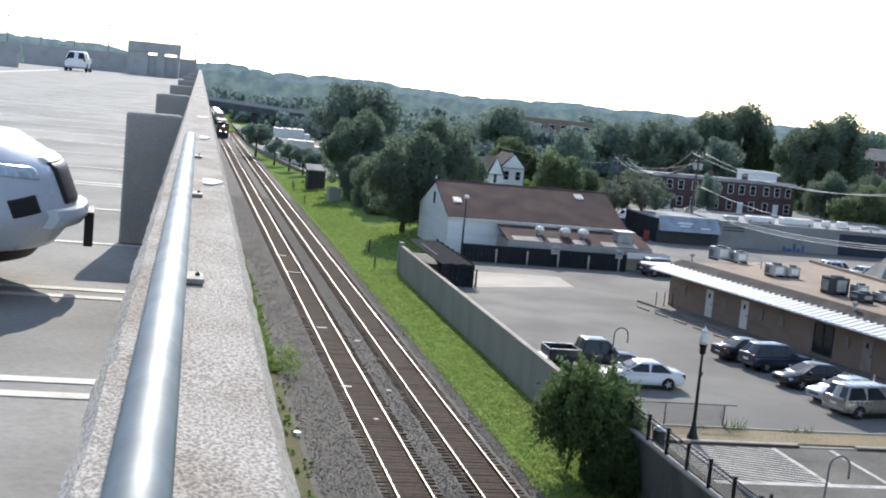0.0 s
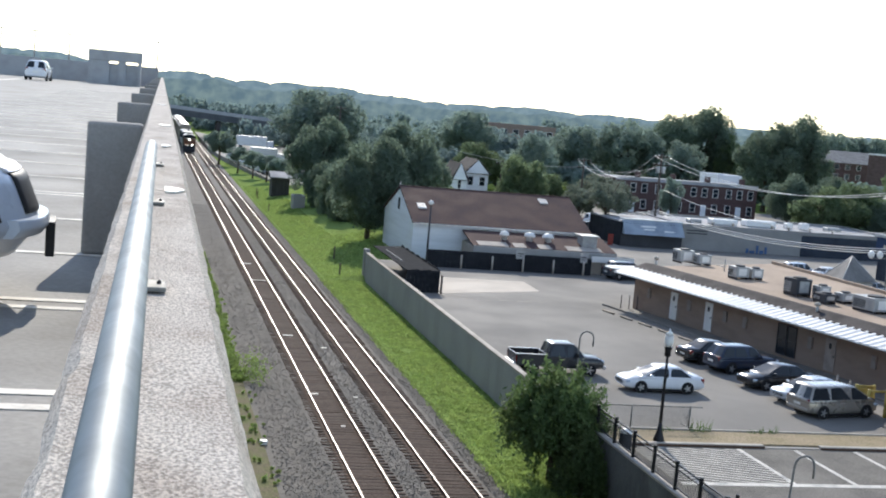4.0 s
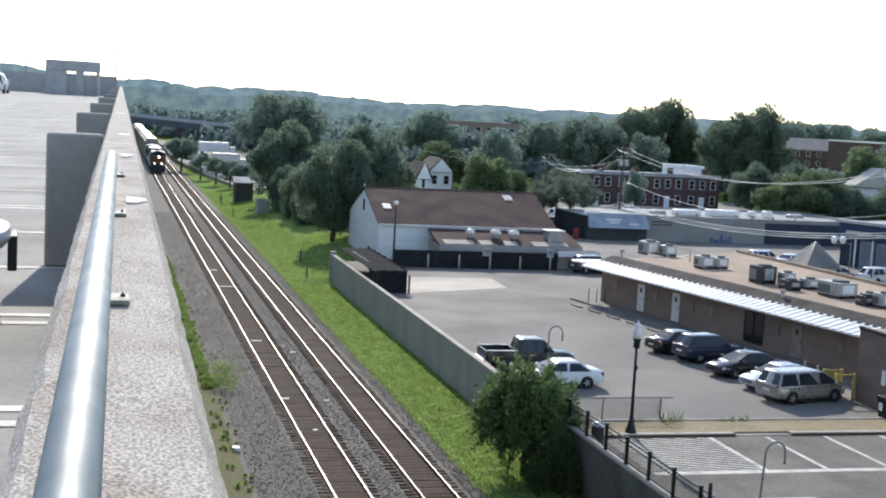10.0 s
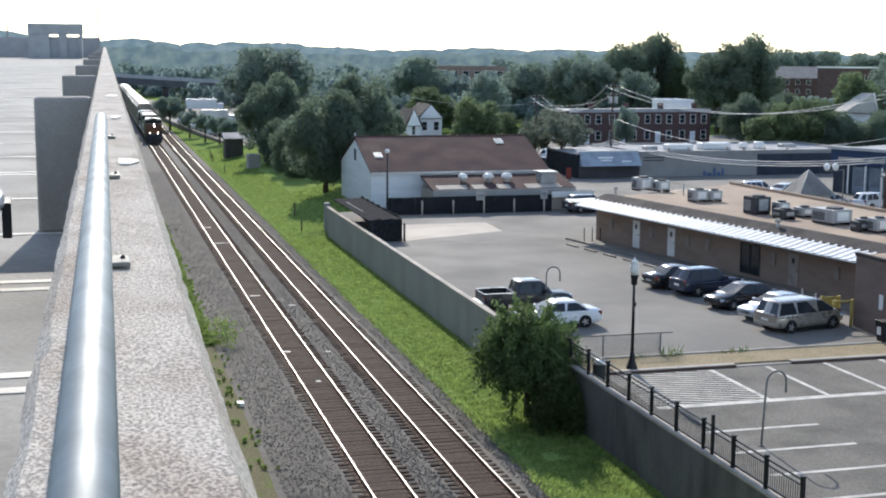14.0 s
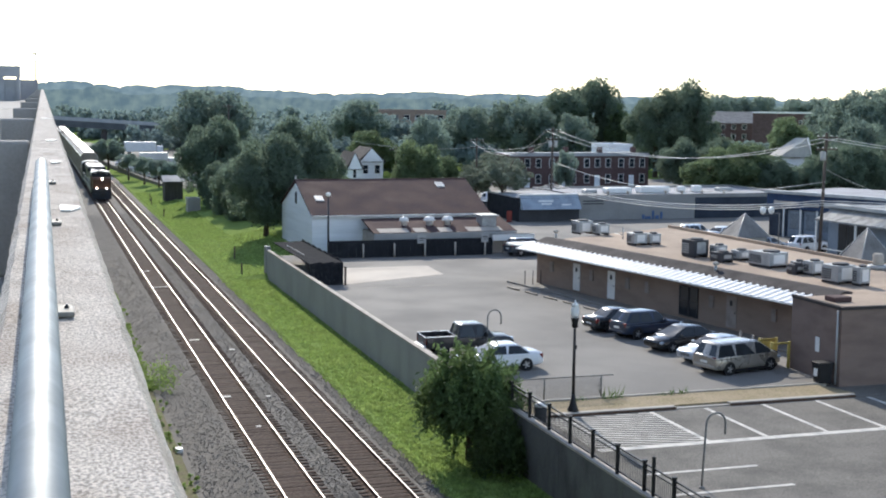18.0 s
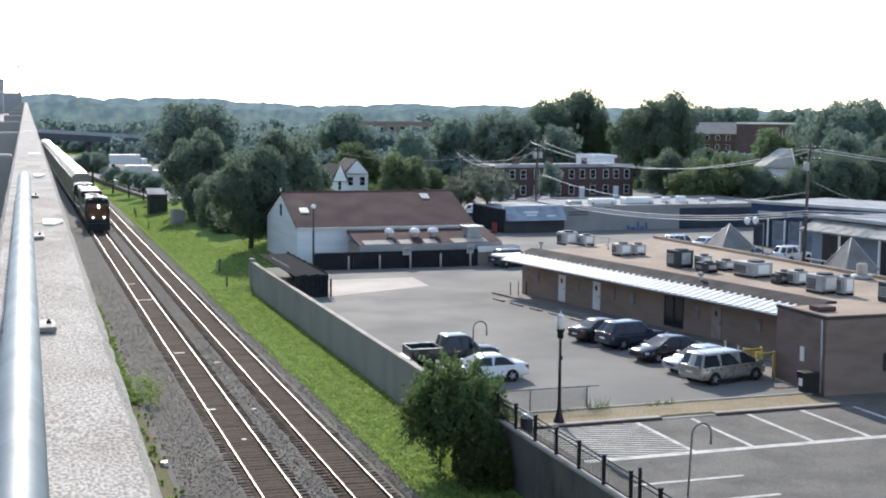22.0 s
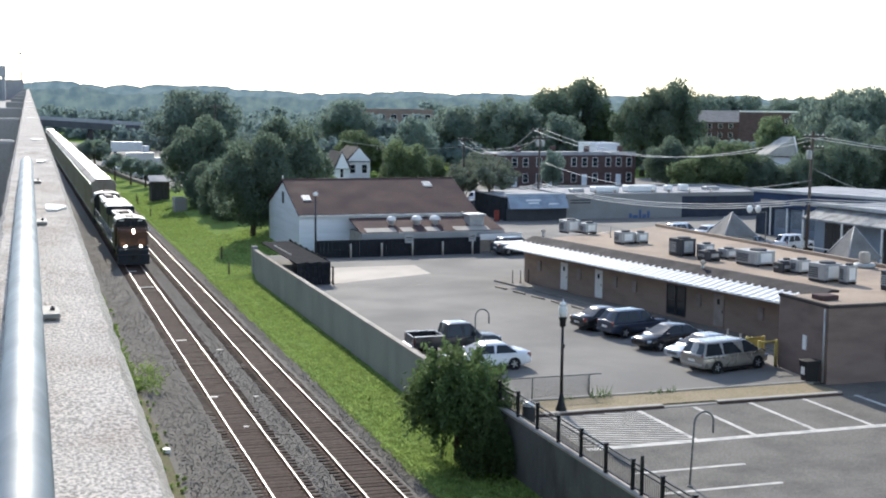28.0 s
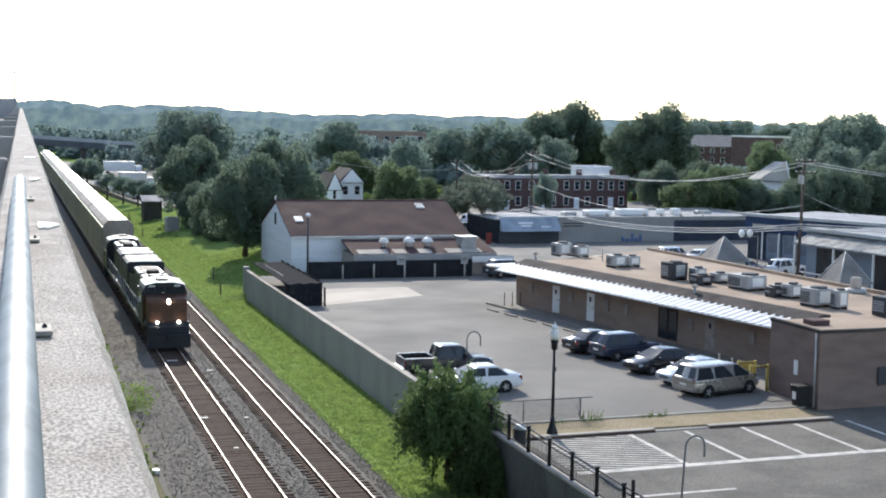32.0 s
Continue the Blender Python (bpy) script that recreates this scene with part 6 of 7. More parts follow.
def far_vehicles():
    group = "cars parked by the street trees"
    for k in range(9):
        car("sedan" if k % 2 else "suv", pose(20.2 + 0.5 * k, 298 - 5.5 * k, 0.75, 0, 0, 20), (WHITEP, SILVERP)[k % 3 == 2], "white car parked in a far lot" if k % 3 != 2 else "silver car parked in a far lot", group)
    for x, y, z, L in ((28.6, 366, 0.745, 8.4), (25.7, 292, 0.745, 6.0)):
        b = thing("box_truck", pose(x, y, z), "white box truck parked in a far lot", "truck", group="far trucks")
        part("box", boxes((-L / 2, -1.2, 0.9, L / 2, 1.2, 3.6), bevel=0.06), WHITEMETAL, b)
        part("cab", boxes((L / 2 + 0.1, -1.1, 0.6, L / 2 + 1.9, 1.1, 2.5), bevel=0.2), WHITEP, b)
        for q in (-L / 2 + 1.2, L / 2 + 1.0):
            for s in (-1, 1):
                wheel(b, q, s * 1.0, 0.45, s)
    for k, (x, y, c) in enumerate(((69.5, 126, SILVERP), (72.8, 125.5, WHITEP), (71.3, 114.5, SILVERP), (74.9, 112.5, WHITEP))):
        car("suv" if k % 3 == 0 else "sedan", pose(x, y, LOT_Z - 0.02 if y > 118 else LOT_Z, 0, 0, 20), c, "pale car parked behind the shop building", "cars behind the shops")
    for k, (x, y, c) in enumerate(((55.5, 160, WHITEP), (58.5, 163, GREYP), (50.2, 150.5, WHITEP), (52.6, 155.0, SILVERP), (47.5, 148.0, GREYP), (64, 178, WHITEP), (67.5, 181, GREYP), (71, 180, WHITEP), (74.5, 182, SILVERP))):
        car("suv" if k % 2 else "sedan", pose(x, y, 1.45, 0, 0, 60), c, "car parked on the back street", "cars on the back street")


far_vehicles()

# ---- trees ----


def leaf_crown(name, seed, blobs, count, leaf, material, tangle=0.42):
    """A crown of leaf clumps about the origin, about 1 in radius: many small folded leaves round uneven boughs."""
    rng = np.random.default_rng(seed)
    cs, rs = [], []
    for k in range(blobs):
        d = rng.normal(size=3)
        d /= np.linalg.norm(d)
        d[2] = d[2] * 0.9 + 0.08
        rr = 0.11 + 0.22 * rng.random()
        cs.append(d * (1.0 - 0.75 * rr) * (0.62 + 0.42 * rng.random()))
        rs.append(rr)
    cs += [np.array((0.05, 0, 0.1))]
    rs += [0.45]
    cs, rs = np.array(cs), np.array(rs)
    pick = rng.choice(len(cs), count, p=rs ** 2 / (rs ** 2).sum())
    d = rng.normal(size=(count, 3))
    d /= np.linalg.norm(d, axis=1)[:, None]
    rad = rs[pick] * (0.66 + 0.46 * rng.random(count) ** 1.3)
    p = cs[pick] + d * rad[:, None]
    nrm = d + tangle * rng.normal(size=(count, 3))
    nrm /= np.linalg.norm(nrm, axis=1)[:, None]
    nrm *= np.where((nrm * d).sum(1) < 0, -1, 1)[:, None]
    a = np.cross(nrm, rng.normal(size=(count, 3)))
    a /= np.linalg.norm(a, axis=1)[:, None] + 1e-9
    b = np.cross(nrm, a)
    size = leaf * (0.6 + 0.8 * rng.random(count))[:, None]
    v = np.empty((count, 4, 3))
    v[:, 0], v[:, 2] = p - a * size, p + a * size
    v[:, 1], v[:, 3] = p + b * size * 0.6 + nrm * size * 0.2, p - b * size * 0.6 + nrm * size * 0.2
    return raw(name, v.reshape(-1, 3).tolist(), [(4 * k, 4 * k + 1, 4 * k + 2, 4 * k + 3) for k in range(count)], material)


def shoot_crown(name, seed, shoots, leaves, leaf, material):
    """A loose bush about 1 in radius: arching shoots set with leaves."""
    rng = np.random.default_rng(seed)
    vs, fs = [], []
    for _ in range(shoots):
        d = rng.normal(size=3)
        d[2] = abs(d[2]) * 0.9 - 0.35
        d /= np.linalg.norm(d)
        reach = 0.5 + 0.65 * rng.random()
        for _ in range(leaves):
            f = 1 - 0.75 * rng.random() ** 1.6
            p = d * reach * f + rng.normal(size=3) * 0.05
            p[2] -= 0.22 * f * f * rng.random()
            a = d * 0.7 + rng.normal(size=3) * 0.7
            a *= leaf * (0.6 + 0.8 * rng.random()) / (np.linalg.norm(a) + 1e-9)
            b = np.cross(a, rng.normal(size=3))
            b *= 0.42 * np.linalg.norm(a) / (np.linalg.norm(b) + 1e-9)
            i = len(vs)
            vs += [tuple(p - a), tuple(p + b), tuple(p + a), tuple(p - b)]
            fs.append((i, i + 1, i + 2, i + 3))
    return raw(name, vs, fs, material)


def trunk_mesh(name, seed):
    """A tapered trunk with limbs; the trunk is 1 high, limbs reach up into the crown."""
    rng = np.random.default_rng(seed)
    bm = bmesh.new()
    hose_pts = [(0, 0, -0.1), (0.02, 0.01, 0.4), (-0.01, 0.03, 0.8), (0.02, 0.0, 1.2)]
    for (a, ra), (b, rb) in zip(zip(hose_pts, (0.075, 0.055, 0.045, 0.03)), zip(hose_pts[1:], (0.055, 0.045, 0.03, 0.015))):
        tube(bm, a, b, ra, rb, 9)
    for k in range(6):
        an = k * 1.05 + rng.random() * 0.6
        z = 0.45 + 0.1 * k
        r = 0.35 + 0.25 * rng.random()
        tube(bm, (0, 0, z), (math.cos(an) * r * 0.5, math.sin(an) * r * 0.5, z + 0.22), 0.026, 0.018, 6)
        tube(bm, (math.cos(an) * r * 0.5, math.sin(an) * r * 0.5, z + 0.22), (math.cos(an) * r, math.sin(an) * r, z + 0.5), 0.018, 0.006, 6)
    return as_mesh(name, bm, BARK)


CROWNS = {
    "near": [shoot_crown("crown", 21, 560, 70, 0.05, LEAFBUSH)],
    "mid": [leaf_crown("crown", 31 + k, 60, 26000, 0.031, LEAF) for k in range(3)],
    "light": [leaf_crown("crown", 41 + k, 40, 11000, 0.042, LEAFLIGHT) for k in range(2)],
    "grey": [leaf_crown("crown", 51, 34, 8000, 0.045, LEAFGREY)],
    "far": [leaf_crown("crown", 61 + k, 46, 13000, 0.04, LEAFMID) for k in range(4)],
}
TRUNKS = [trunk_mesh("trunk", 71 + k) for k in range(3)]


def tree(kind, x, y, z, radius, low, top, label, turn=0.0, name="tree", group="", wide=1.0):
    """A tree that stands at x, y, z; its crown reaches from low to top."""
    rng = random.Random(int(x * 13 + y * 7))
    t = thing(name, pose(x, y, z, 0, 0, turn), label, "tree", group=group)
    crown = part("crown", rng.choice(CROWNS[kind]), None, t)
    h = (top - low) / 2
    crown.matrix_basis = Matrix.Translation((0, 0, (top + low) / 2 - z)) @ pose(0, 0, 0, 0, 0, rng.random() * 360) @ Matrix.Diagonal((radius * wide, radius, h, 1))
    tr = part("trunk", rng.choice(TRUNKS), None, t)
    s = max(0.6, (low + top) / 2 - z)
    tr.matrix_basis = Matrix.Diagonal((min(s, radius), min(s, radius), s, 1))
    return t


def plant_trees():
    tree("near", 19.05, 55.3, -0.1, 2.35, -0.2, 5.25, "bushy green tree against the wall", 30)
    tree("near", 19.75, 52.8, -0.2, 1.35, -0.9, 2.4, "low green bush at the wall's foot", 70, name="bush")
    tree("mid", 24.9, 143.5, 0.9, 4.8, 0.6, 12.6, "large dark green tree beside the verge")
    tree("mid", 30.3, 150, 0.9, 5.2, 0.2, 14.3, "large dark green tree behind the white house")
    tree("mid", 30.5, 168, 0.6, 4.6, -0.5, 11.0, "dark green tree in a dense row beside the verge")
    # added shrubs stand in for the shade and low crowns between the trees
    for x, y, r, top in ((25.6, 163, 3.0, 6.6), (25.2, 173, 3.4, 8.2), (25.0, 183, 3.4, 7.4)):
        tree("mid", x, y, 0.2, r, -0.6, top, "dark green shrub added to fill and shade the verge", name="bush", group="shrubs beside the verge")
    tree("mid", 26.0, 196, 0.4, 6.3, -0.6, 14.2, "tall dark green tree with lighter top beside the verge")
    tree("far", 31, 215, 0.8, 5.0, 0.8, 9.5, "dark green tree behind others")
    tree("far", 37, 280, 0.5, 11.5, 2, 19.2, "broad green tree beyond the verge")
    for k, (x, y, r) in enumerate(((15.9, 292, 3.8), (18.4, 266, 2.8), (20.2, 250, 2.7), (21.9, 239, 2.8), (23.4, 228, 2.9))):
        tree("far", x, y, 0.2, r, 1.9, 5.4 + (k == 0) * 2.2, "small round street tree beside the parking", group="young street trees")
    tree("grey", 70.5, 190, 1.4, 5.6, 2.2, 8.8, "greyish green tree in the back lot")
    tree("grey", 58.6, 158, 1.4, 3.5, 4.2, 9.0, "greyish green tree in the dim back lot")
    tree("grey", 56.0, 161, 1.4, 2.4, 4.0, 7.6, "greyish green tree in the dim back lot")
    tree("grey", 64.5, 186, 1.4, 3.0, 1.4, 7.0, "bushy greyish green tree beside a pole")
    tree("light", 55.0, 186, 1.4, 4.4, 1.0, 10.8, "light green bushy tree before the far house")
    tree("far", 84.2, 197, 1.4, 2.2, 1.4, 8.8, "small dark green tree before the brick row")
    for x, y, r, top in ((109, 204, 4.5, 10.4), (114, 200, 4.6, 10.6), (119, 197, 4.6, 9.8), (105.5, 167.5, 4.2, 8.7), (110.5, 166.5, 4.2, 8.9), (115, 165, 4.6, 10.6)):
        tree("mid", x, y, 1.5, r, 0.8, top, "dense dark green tree behind the shops", group="dense trees behind the shops")
    tree("light", 59, 200, 1.4, 4.6, 1.2, 7.0, "light green bushy tree behind the white house")
    tree("light", 65, 205, 1.4, 4.0, 1.2, 7.6, "light green bushy tree behind the white house")
    tree("light", 38.5, 172, 1.4, 3.6, 1.0, 7.2, "bushy green tree behind the white house")
    tree("far", 71, 232, 1.4, 4.6, 2, 13.8, "dark green tree in the back gardens")
    tree("light", 63, 240, 1.4, 6.0, 2, 11.0, "green tree in the back gardens")
    tree("far", 74, 300, 3, 8.0, 4, 17.2, "broad green tree on the rise")
    tree("far", 92, 272, 2, 7.5, 2, 16.0, "large green tree behind the brick row")
    tree("far", 103, 268, 2, 8.0, 2, 17.6, "large green tree behind the brick row")
    tree("far", 111, 256, 2, 5.5, 2, 14.5, "large green tree behind the brick row")
    tree("mid", 118, 280, 2, 9.0, 3, 19.5, "tall green tree with uneven crown")
    tree("mid", 128, 282, 2, 9.5, 3, 22.2, "tall green tree with uneven crown")
    tree("light", 132, 276, 2, 4.5, 3, 17.0, "narrow lighter green tree")
    tree("mid", 122.5, 240, 1.5, 7.5, 2, 20.0, "very large round dark green tree")
    tree("mid", 130.5, 241, 1.5, 7.5, 2, 21.3, "very large round dark green tree")
    tree("far", 199, 352, 2, 7.0, 3, 20.5, "dark green tree behind the apartment block")
    tree("far", 212, 360, 2, 7.0, 3, 20.0, "dark green tree behind the apartment block")
    for x, y, r, top in ((219, 358, 7.0, 20.2), (228, 352, 6.5, 19.4), (236, 350, 6.5, 19.9)):
        tree("far", x, y, 2, r, 3, top, "dark green tree behind the apartment block")
    tree("light", 95.5, 170, 1.4, 4.6, 1.6, 10.4, "lush light green tree behind the shops")
    tree("light", 101, 170, 1.4, 5.0, 1.2, 11.0, "lush light green tree behind the shops")
    tree("light", 107, 176, 1.4, 4.5, 1.6, 9.4, "lush light green tree behind the shops")
    tree("light", 122.7, 190, 1.5, 4.6, 6, 14.7, "light green tree top behind the hall")
    for x, y, r, top in ((119, 166, 5, 10.8), (126, 168, 5.5, 11.2), (133, 170, 5.5, 11.0), (140, 168, 6, 11.4), (148, 166, 6, 10.2)):
        tree("mid", x, y, 1.5, r, 1.0, top, "dense dark green tree behind the shops", group="dense trees behind the shops")
    for x, y, r, top in ((157, 232, 6, 16.5), (157, 222, 7, 20), (166, 226, 7, 21), (176, 236, 8, 20), (147, 205, 6, 14.5), (157, 200, 6, 15.5), (176, 252, 8, 18.5)):
        tree("far", x, y, 1.5, r, 2, top, "large leafy green tree on the skyline", group="skyline trees")
    # far woods
    rng = np.random.default_rng(77)
    base = [leaf_crown("wood", 81 + k, 24, 460, 0.13, LEAF, 0.25) for k in range(3)]
    co = [np.array([v.co[:] for v in m.vertices]) for m in base]
    vs, n = [], 0
    def stand(x, y, r, z0, top):
        c = co[rng.integers(3)] * (r, r, (top - z0) / 2) + (x, y, (top + z0) / 2)
        vs.append(c)
    for k in range(300):
        y = 400 + 190 * rng.random()
        x = -150 + rng.random() * (y * 0.95 + 150)
        if abs(x - 12) < 9 and y < 500:
            continue
        ratio = x / y
        rise = (y - 400) / 190
        top = 7.5 + 6.0 * rise + 2.5 * rng.random() + (3.0 if ratio > 0.3 else 0.0)
        stand(x, y, 5 + 4 * rng.random(), top - 12 - 4 * rng.random(), top)
    for k in range(90):
        y = 300 + 100 * rng.random()
        x = 44 + rng.random() * 120
        if 0.23 < x / y < 0.34 or 0.53 < x / y < 0.66:
            continue
        stand(x, y, 4 + 4 * rng.random(), 1, 9 + 4.5 * rng.random())
    for k in range(80):
        y = 236 + 64 * rng.random()
        x = 62 + rng.random() * 130
        stand(x, y, 3 + 2.5 * rng.random(), 1, 6 + 3.5 * rng.random())
    for k in range(40):
        stand(19 + 26 * rng.random(), 476 + 50 * rng.random(), 3.5 + 2 * rng.random(), 0, 5 + 3 * rng.random())
    for k in range(30):
        stand(-24 + 28 * rng.random(), 440 + 80 * rng.random(), 3.5 + 2 * rng.random(), 0, 5 + 3 * rng.random())
    for k in range(26):
        stand(76 + 30 * rng.random(), 312 + 12 * rng.random(), 4 + 2 * rng.random(), 2, 11 + 3.0 * rng.random())
    for k in range(30):
        stand(34 + 60 * rng.random(), 385 + 34 * rng.random(), 4 + 2 * rng.random(), 0, 6 + 2.5 * rng.random())
    for k in range(60):
        y = 170 + 220 * rng.random()
        x = -160 + 100 * rng.random()
        stand(x, y, 6 + 4 * rng.random(), 1, 15 + 6 * rng.random())
    for k in range(70):
        stand(-130 + rng.random() * 125, 150 + 120 * rng.random(), 5 + 3 * rng.random(), 2, 15.5 + 4.0 * rng.random())
    v = np.concatenate(vs)
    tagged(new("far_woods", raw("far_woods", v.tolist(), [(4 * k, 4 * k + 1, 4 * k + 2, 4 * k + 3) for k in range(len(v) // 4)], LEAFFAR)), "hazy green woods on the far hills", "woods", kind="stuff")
    for m in base:
        bpy.data.meshes.remove(m)
    # wooded ridges on the horizon, one behind the other; their haze is a painted glow
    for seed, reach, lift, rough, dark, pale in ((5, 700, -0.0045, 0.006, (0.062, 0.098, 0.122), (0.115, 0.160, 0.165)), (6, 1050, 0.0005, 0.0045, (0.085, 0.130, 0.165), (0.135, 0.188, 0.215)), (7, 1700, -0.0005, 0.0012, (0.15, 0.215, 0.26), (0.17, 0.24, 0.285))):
        ridge(seed, reach, lift, rough, dark, pale)


def ridge(seed, reach, lift, rough, dark, pale):
    """One hazy ridge: a long bank whose top is made of rounded tree crowns. lift and rough are shares of the distance."""
    rng = np.random.default_rng(seed)
    n = 2400
    an = np.radians(np.linspace(-16, 52, n))
    slope = np.interp(np.tan(an), (-0.2, -0.065, -0.03, 0.04, 0.06, 0.085, 0.13, 0.165, 0.22, 0.30, 0.6), (0.0185, 0.0165, 0.0095, 0.011, 0.0075, 0.0075, 0.0105, 0.007, 0.0035, 0.005, 0.0035)) + lift
    bump = np.zeros(n)
    for width, share in ((0.026, 1.0), (0.010, 0.6), (0.004, 0.35)):
        mid = radians(-16) + radians(68) * rng.random(int(2.6 * radians(68) / width))
        half, high = width * (0.6 + 0.8 * rng.random(len(mid))), 0.4 + 0.6 * rng.random(len(mid))
        layer = np.zeros(n)
        for c, h, z in zip(mid, half, high):
            layer = np.maximum(layer, z * np.sqrt(np.maximum(0, 1 - ((an - c) / h) ** 2)))
        bump += share * layer
    top = 16.3 + reach * (slope + rough * (bump - 1.3))
    vs, fs = [], []
    for k in range(n):
        for r, z in ((reach, -5), (reach + 6, top[k] - 6), (reach + 12, top[k]), (reach + 60, top[k] - 14)):
            vs.append((math.sin(an[k]) * r, math.cos(an[k]) * r, z))
        if k:
            i = 4 * k
            fs += [(i - 4 + q, i + q, i + q + 1, i - 3 + q) for q in range(3)]
    haze = bpy.data.materials.new("haze_glow_ridge")
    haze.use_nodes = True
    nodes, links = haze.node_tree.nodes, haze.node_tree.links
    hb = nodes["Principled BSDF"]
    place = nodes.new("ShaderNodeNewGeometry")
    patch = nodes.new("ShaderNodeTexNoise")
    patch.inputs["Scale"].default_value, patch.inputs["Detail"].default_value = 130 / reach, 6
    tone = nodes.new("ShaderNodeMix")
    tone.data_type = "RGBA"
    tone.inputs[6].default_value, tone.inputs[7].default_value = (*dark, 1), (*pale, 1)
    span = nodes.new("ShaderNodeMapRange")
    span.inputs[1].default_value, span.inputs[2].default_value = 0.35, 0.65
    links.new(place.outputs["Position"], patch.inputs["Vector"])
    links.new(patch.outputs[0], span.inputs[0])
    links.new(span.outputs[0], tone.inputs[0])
    # the ridge glows in the blue of the distance haze
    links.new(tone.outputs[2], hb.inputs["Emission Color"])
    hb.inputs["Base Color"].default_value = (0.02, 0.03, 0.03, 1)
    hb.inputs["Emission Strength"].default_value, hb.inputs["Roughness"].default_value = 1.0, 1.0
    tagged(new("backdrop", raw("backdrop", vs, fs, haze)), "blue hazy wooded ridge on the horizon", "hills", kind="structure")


plant_trees()

# ---- lamps, fences, poles and wires ----


def small_things():
    # lamp post of the lot
    l = thing("lamp_post", pose(24.56, 55.95, LOT_Z), "black iron lamp post with a pale glass lantern", "lamp post")
    part("base", made(lathe, [(0.27, 0), (0.27, 0.12), (0.2, 0.3), (0.13, 0.55), (0.09, 0.9)], 12), BLACKIRON, l)
    part("shaft", made(tube, (0, 0, 0.9), (0, 0, 4.25), 0.085, 0.06, 10), BLACKIRON, l)
    part("collar", made(lathe, [(0.06, 0), (0.15, 0.05), (0.15, 0.3), (0.2, 0.45), (0.22, 0.5)], 12, (0, 0, 4.1)), BLACKIRON, l)
    part("lantern", made(lathe, [(0.15, 0), (0.21, 0.18), (0.21, 0.42), (0.17, 0.55)], 12, (0, 0, 4.6)), LAMPGLASS, l, "pale frosted lantern")
    part("cap", made(lathe, [(0.2, 0), (0.12, 0.14), (0.04, 0.2), (0.02, 0.34)], 12, (0, 0, 5.151)), LAMPGLASS, l)
    part("banner_bracket", boxes((-0.06, -0.16, 3.1, 0.06, -0.08, 3.3)), BLACKIRON, l)
    # bent hook poles
    for x, y, h, lean in ((25.17, 70.0, 2.75, 0.0), (24.63, 43.5, 2.9, 0.08)):
        k = thing("hook_pole", pose(x, y, LOT_Z - 0.1), "thin grey pole bent over like a hook", "pole", group="hook poles")
        pts = [(0, 0, 0), (lean, 0, h * 0.6), (lean * 1.5, 0, h - 0.4)]
        for q in range(9):
            a = math.pi - math.pi * q / 8
            pts.append((lean * 1.5 + 0.42 + 0.42 * math.cos(a), 0, h - 0.35 + 0.42 * math.sin(a)))
        pts.append((lean * 1.5 + 0.84, 0, h - 0.8))
        bm = bmesh.new()
        hose(bm, pts, 0.045, 8)
        part("shaft", bm, STEEL, k)
        part("foot", made(lathe, [(0.12, 0), (0.12, 0.04), (0.06, 0.08)], 10), STEEL, k)
    # black railing on the wall
    r = thing("iron_railing", pose(WALL_X + 0.15, 0, 2.43), "black iron railing with mesh panels on the wall", "railing")
    ys = [34.0 + 2.25 * k for k in range(11)]
    for y in ys:
        part("post", boxes((-0.06, y - 0.06, 0, 0.06, y + 0.06, 1.12), (-0.075, y - 0.075, 1.121, 0.075, y + 0.075, 1.16)), BLACKIRON, r)
    infill = as_mesh("bar", boxes((-0.008, -0.008, 0.151, 0.008, 0.008, 0.819)), BLACKIRON)
    for a, b in zip(ys, ys[1:]):
        part("rail", boxes((-0.025, a + 0.061, 1.0, 0.025, b - 0.061, 1.05)), BLACKIRON, r)
        part("rail", boxes((-0.025, a + 0.061, 0.1, 0.025, b - 0.061, 0.15)), BLACKIRON, r)
        part("rail", boxes((-0.02, a + 0.061, 0.82, 0.02, b - 0.061, 0.86)), BLACKIRON, r)
        n = 16
        for k in range(1, n):
            y = a + (b - a) * k / n
            part("bar", infill, None, r, m=pose(0, y, 0))
    part("sign_post", boxes((-0.05, 40.0, 0, 0.05, 40.1, 1.45)), BLACKIRON, r)
    # wire mesh fence by the strip
    f = thing("mesh_fence", pose(0, 0, LOT_Z), "low rusty wire mesh fence beside the dry strip", "fence")
    for x in (21.1, 24.14, 27.25):
        part("post", made(tube, (x, 58.6, 0), (x, 58.6, 1.15), 0.04, 0.04, 8), STEEL, f)
    part("top_rail", made(tube, (20.95, 58.6, 1.1), (27.9, 58.6, 1.1), 0.03, 0.03, 8), STEEL, f)
    bm = bmesh.new()
    for k in range(70):
        x = 21 + 0.09 * k
        tube(bm, (x, 58.6, 0.05), (min(x + 0.5, 27.25), 58.6, 1.08), 0.006, 0.006, 4)
        tube(bm, (x + 0.5 if x + 0.5 < 27.25 else 27.25, 58.62, 0.05), (x, 58.62, 1.08), 0.006, 0.006, 4)
    part("mesh", bm, STEEL, f, "rusty wire mesh")
    # litter bin, white post and things by the railing
    t = thing("litter_bin", pose(22.2, 54.3, LOT_Z - 0.1), "dark litter bin beside the railing", "litter bin")
    part("drum", made(lathe, [(0.26, 0), (0.3, 0.05), (0.3, 0.85), (0.27, 0.9)], 14), DARKUNIT, t)
    part("lid", made(lathe, [(0.31, 0), (0.28, 0.1), (0.1, 0.2)], 14, (0, 0, 0.905)), LAMPGLASS, t, "pale domed lid")
    # yellow bollard frame and wheelie bin by the block
    y = thing("yellow_guard", pose(40.0, 62.9, LOT_Z), "yellow steel guard frame round a meter", "guard frame")
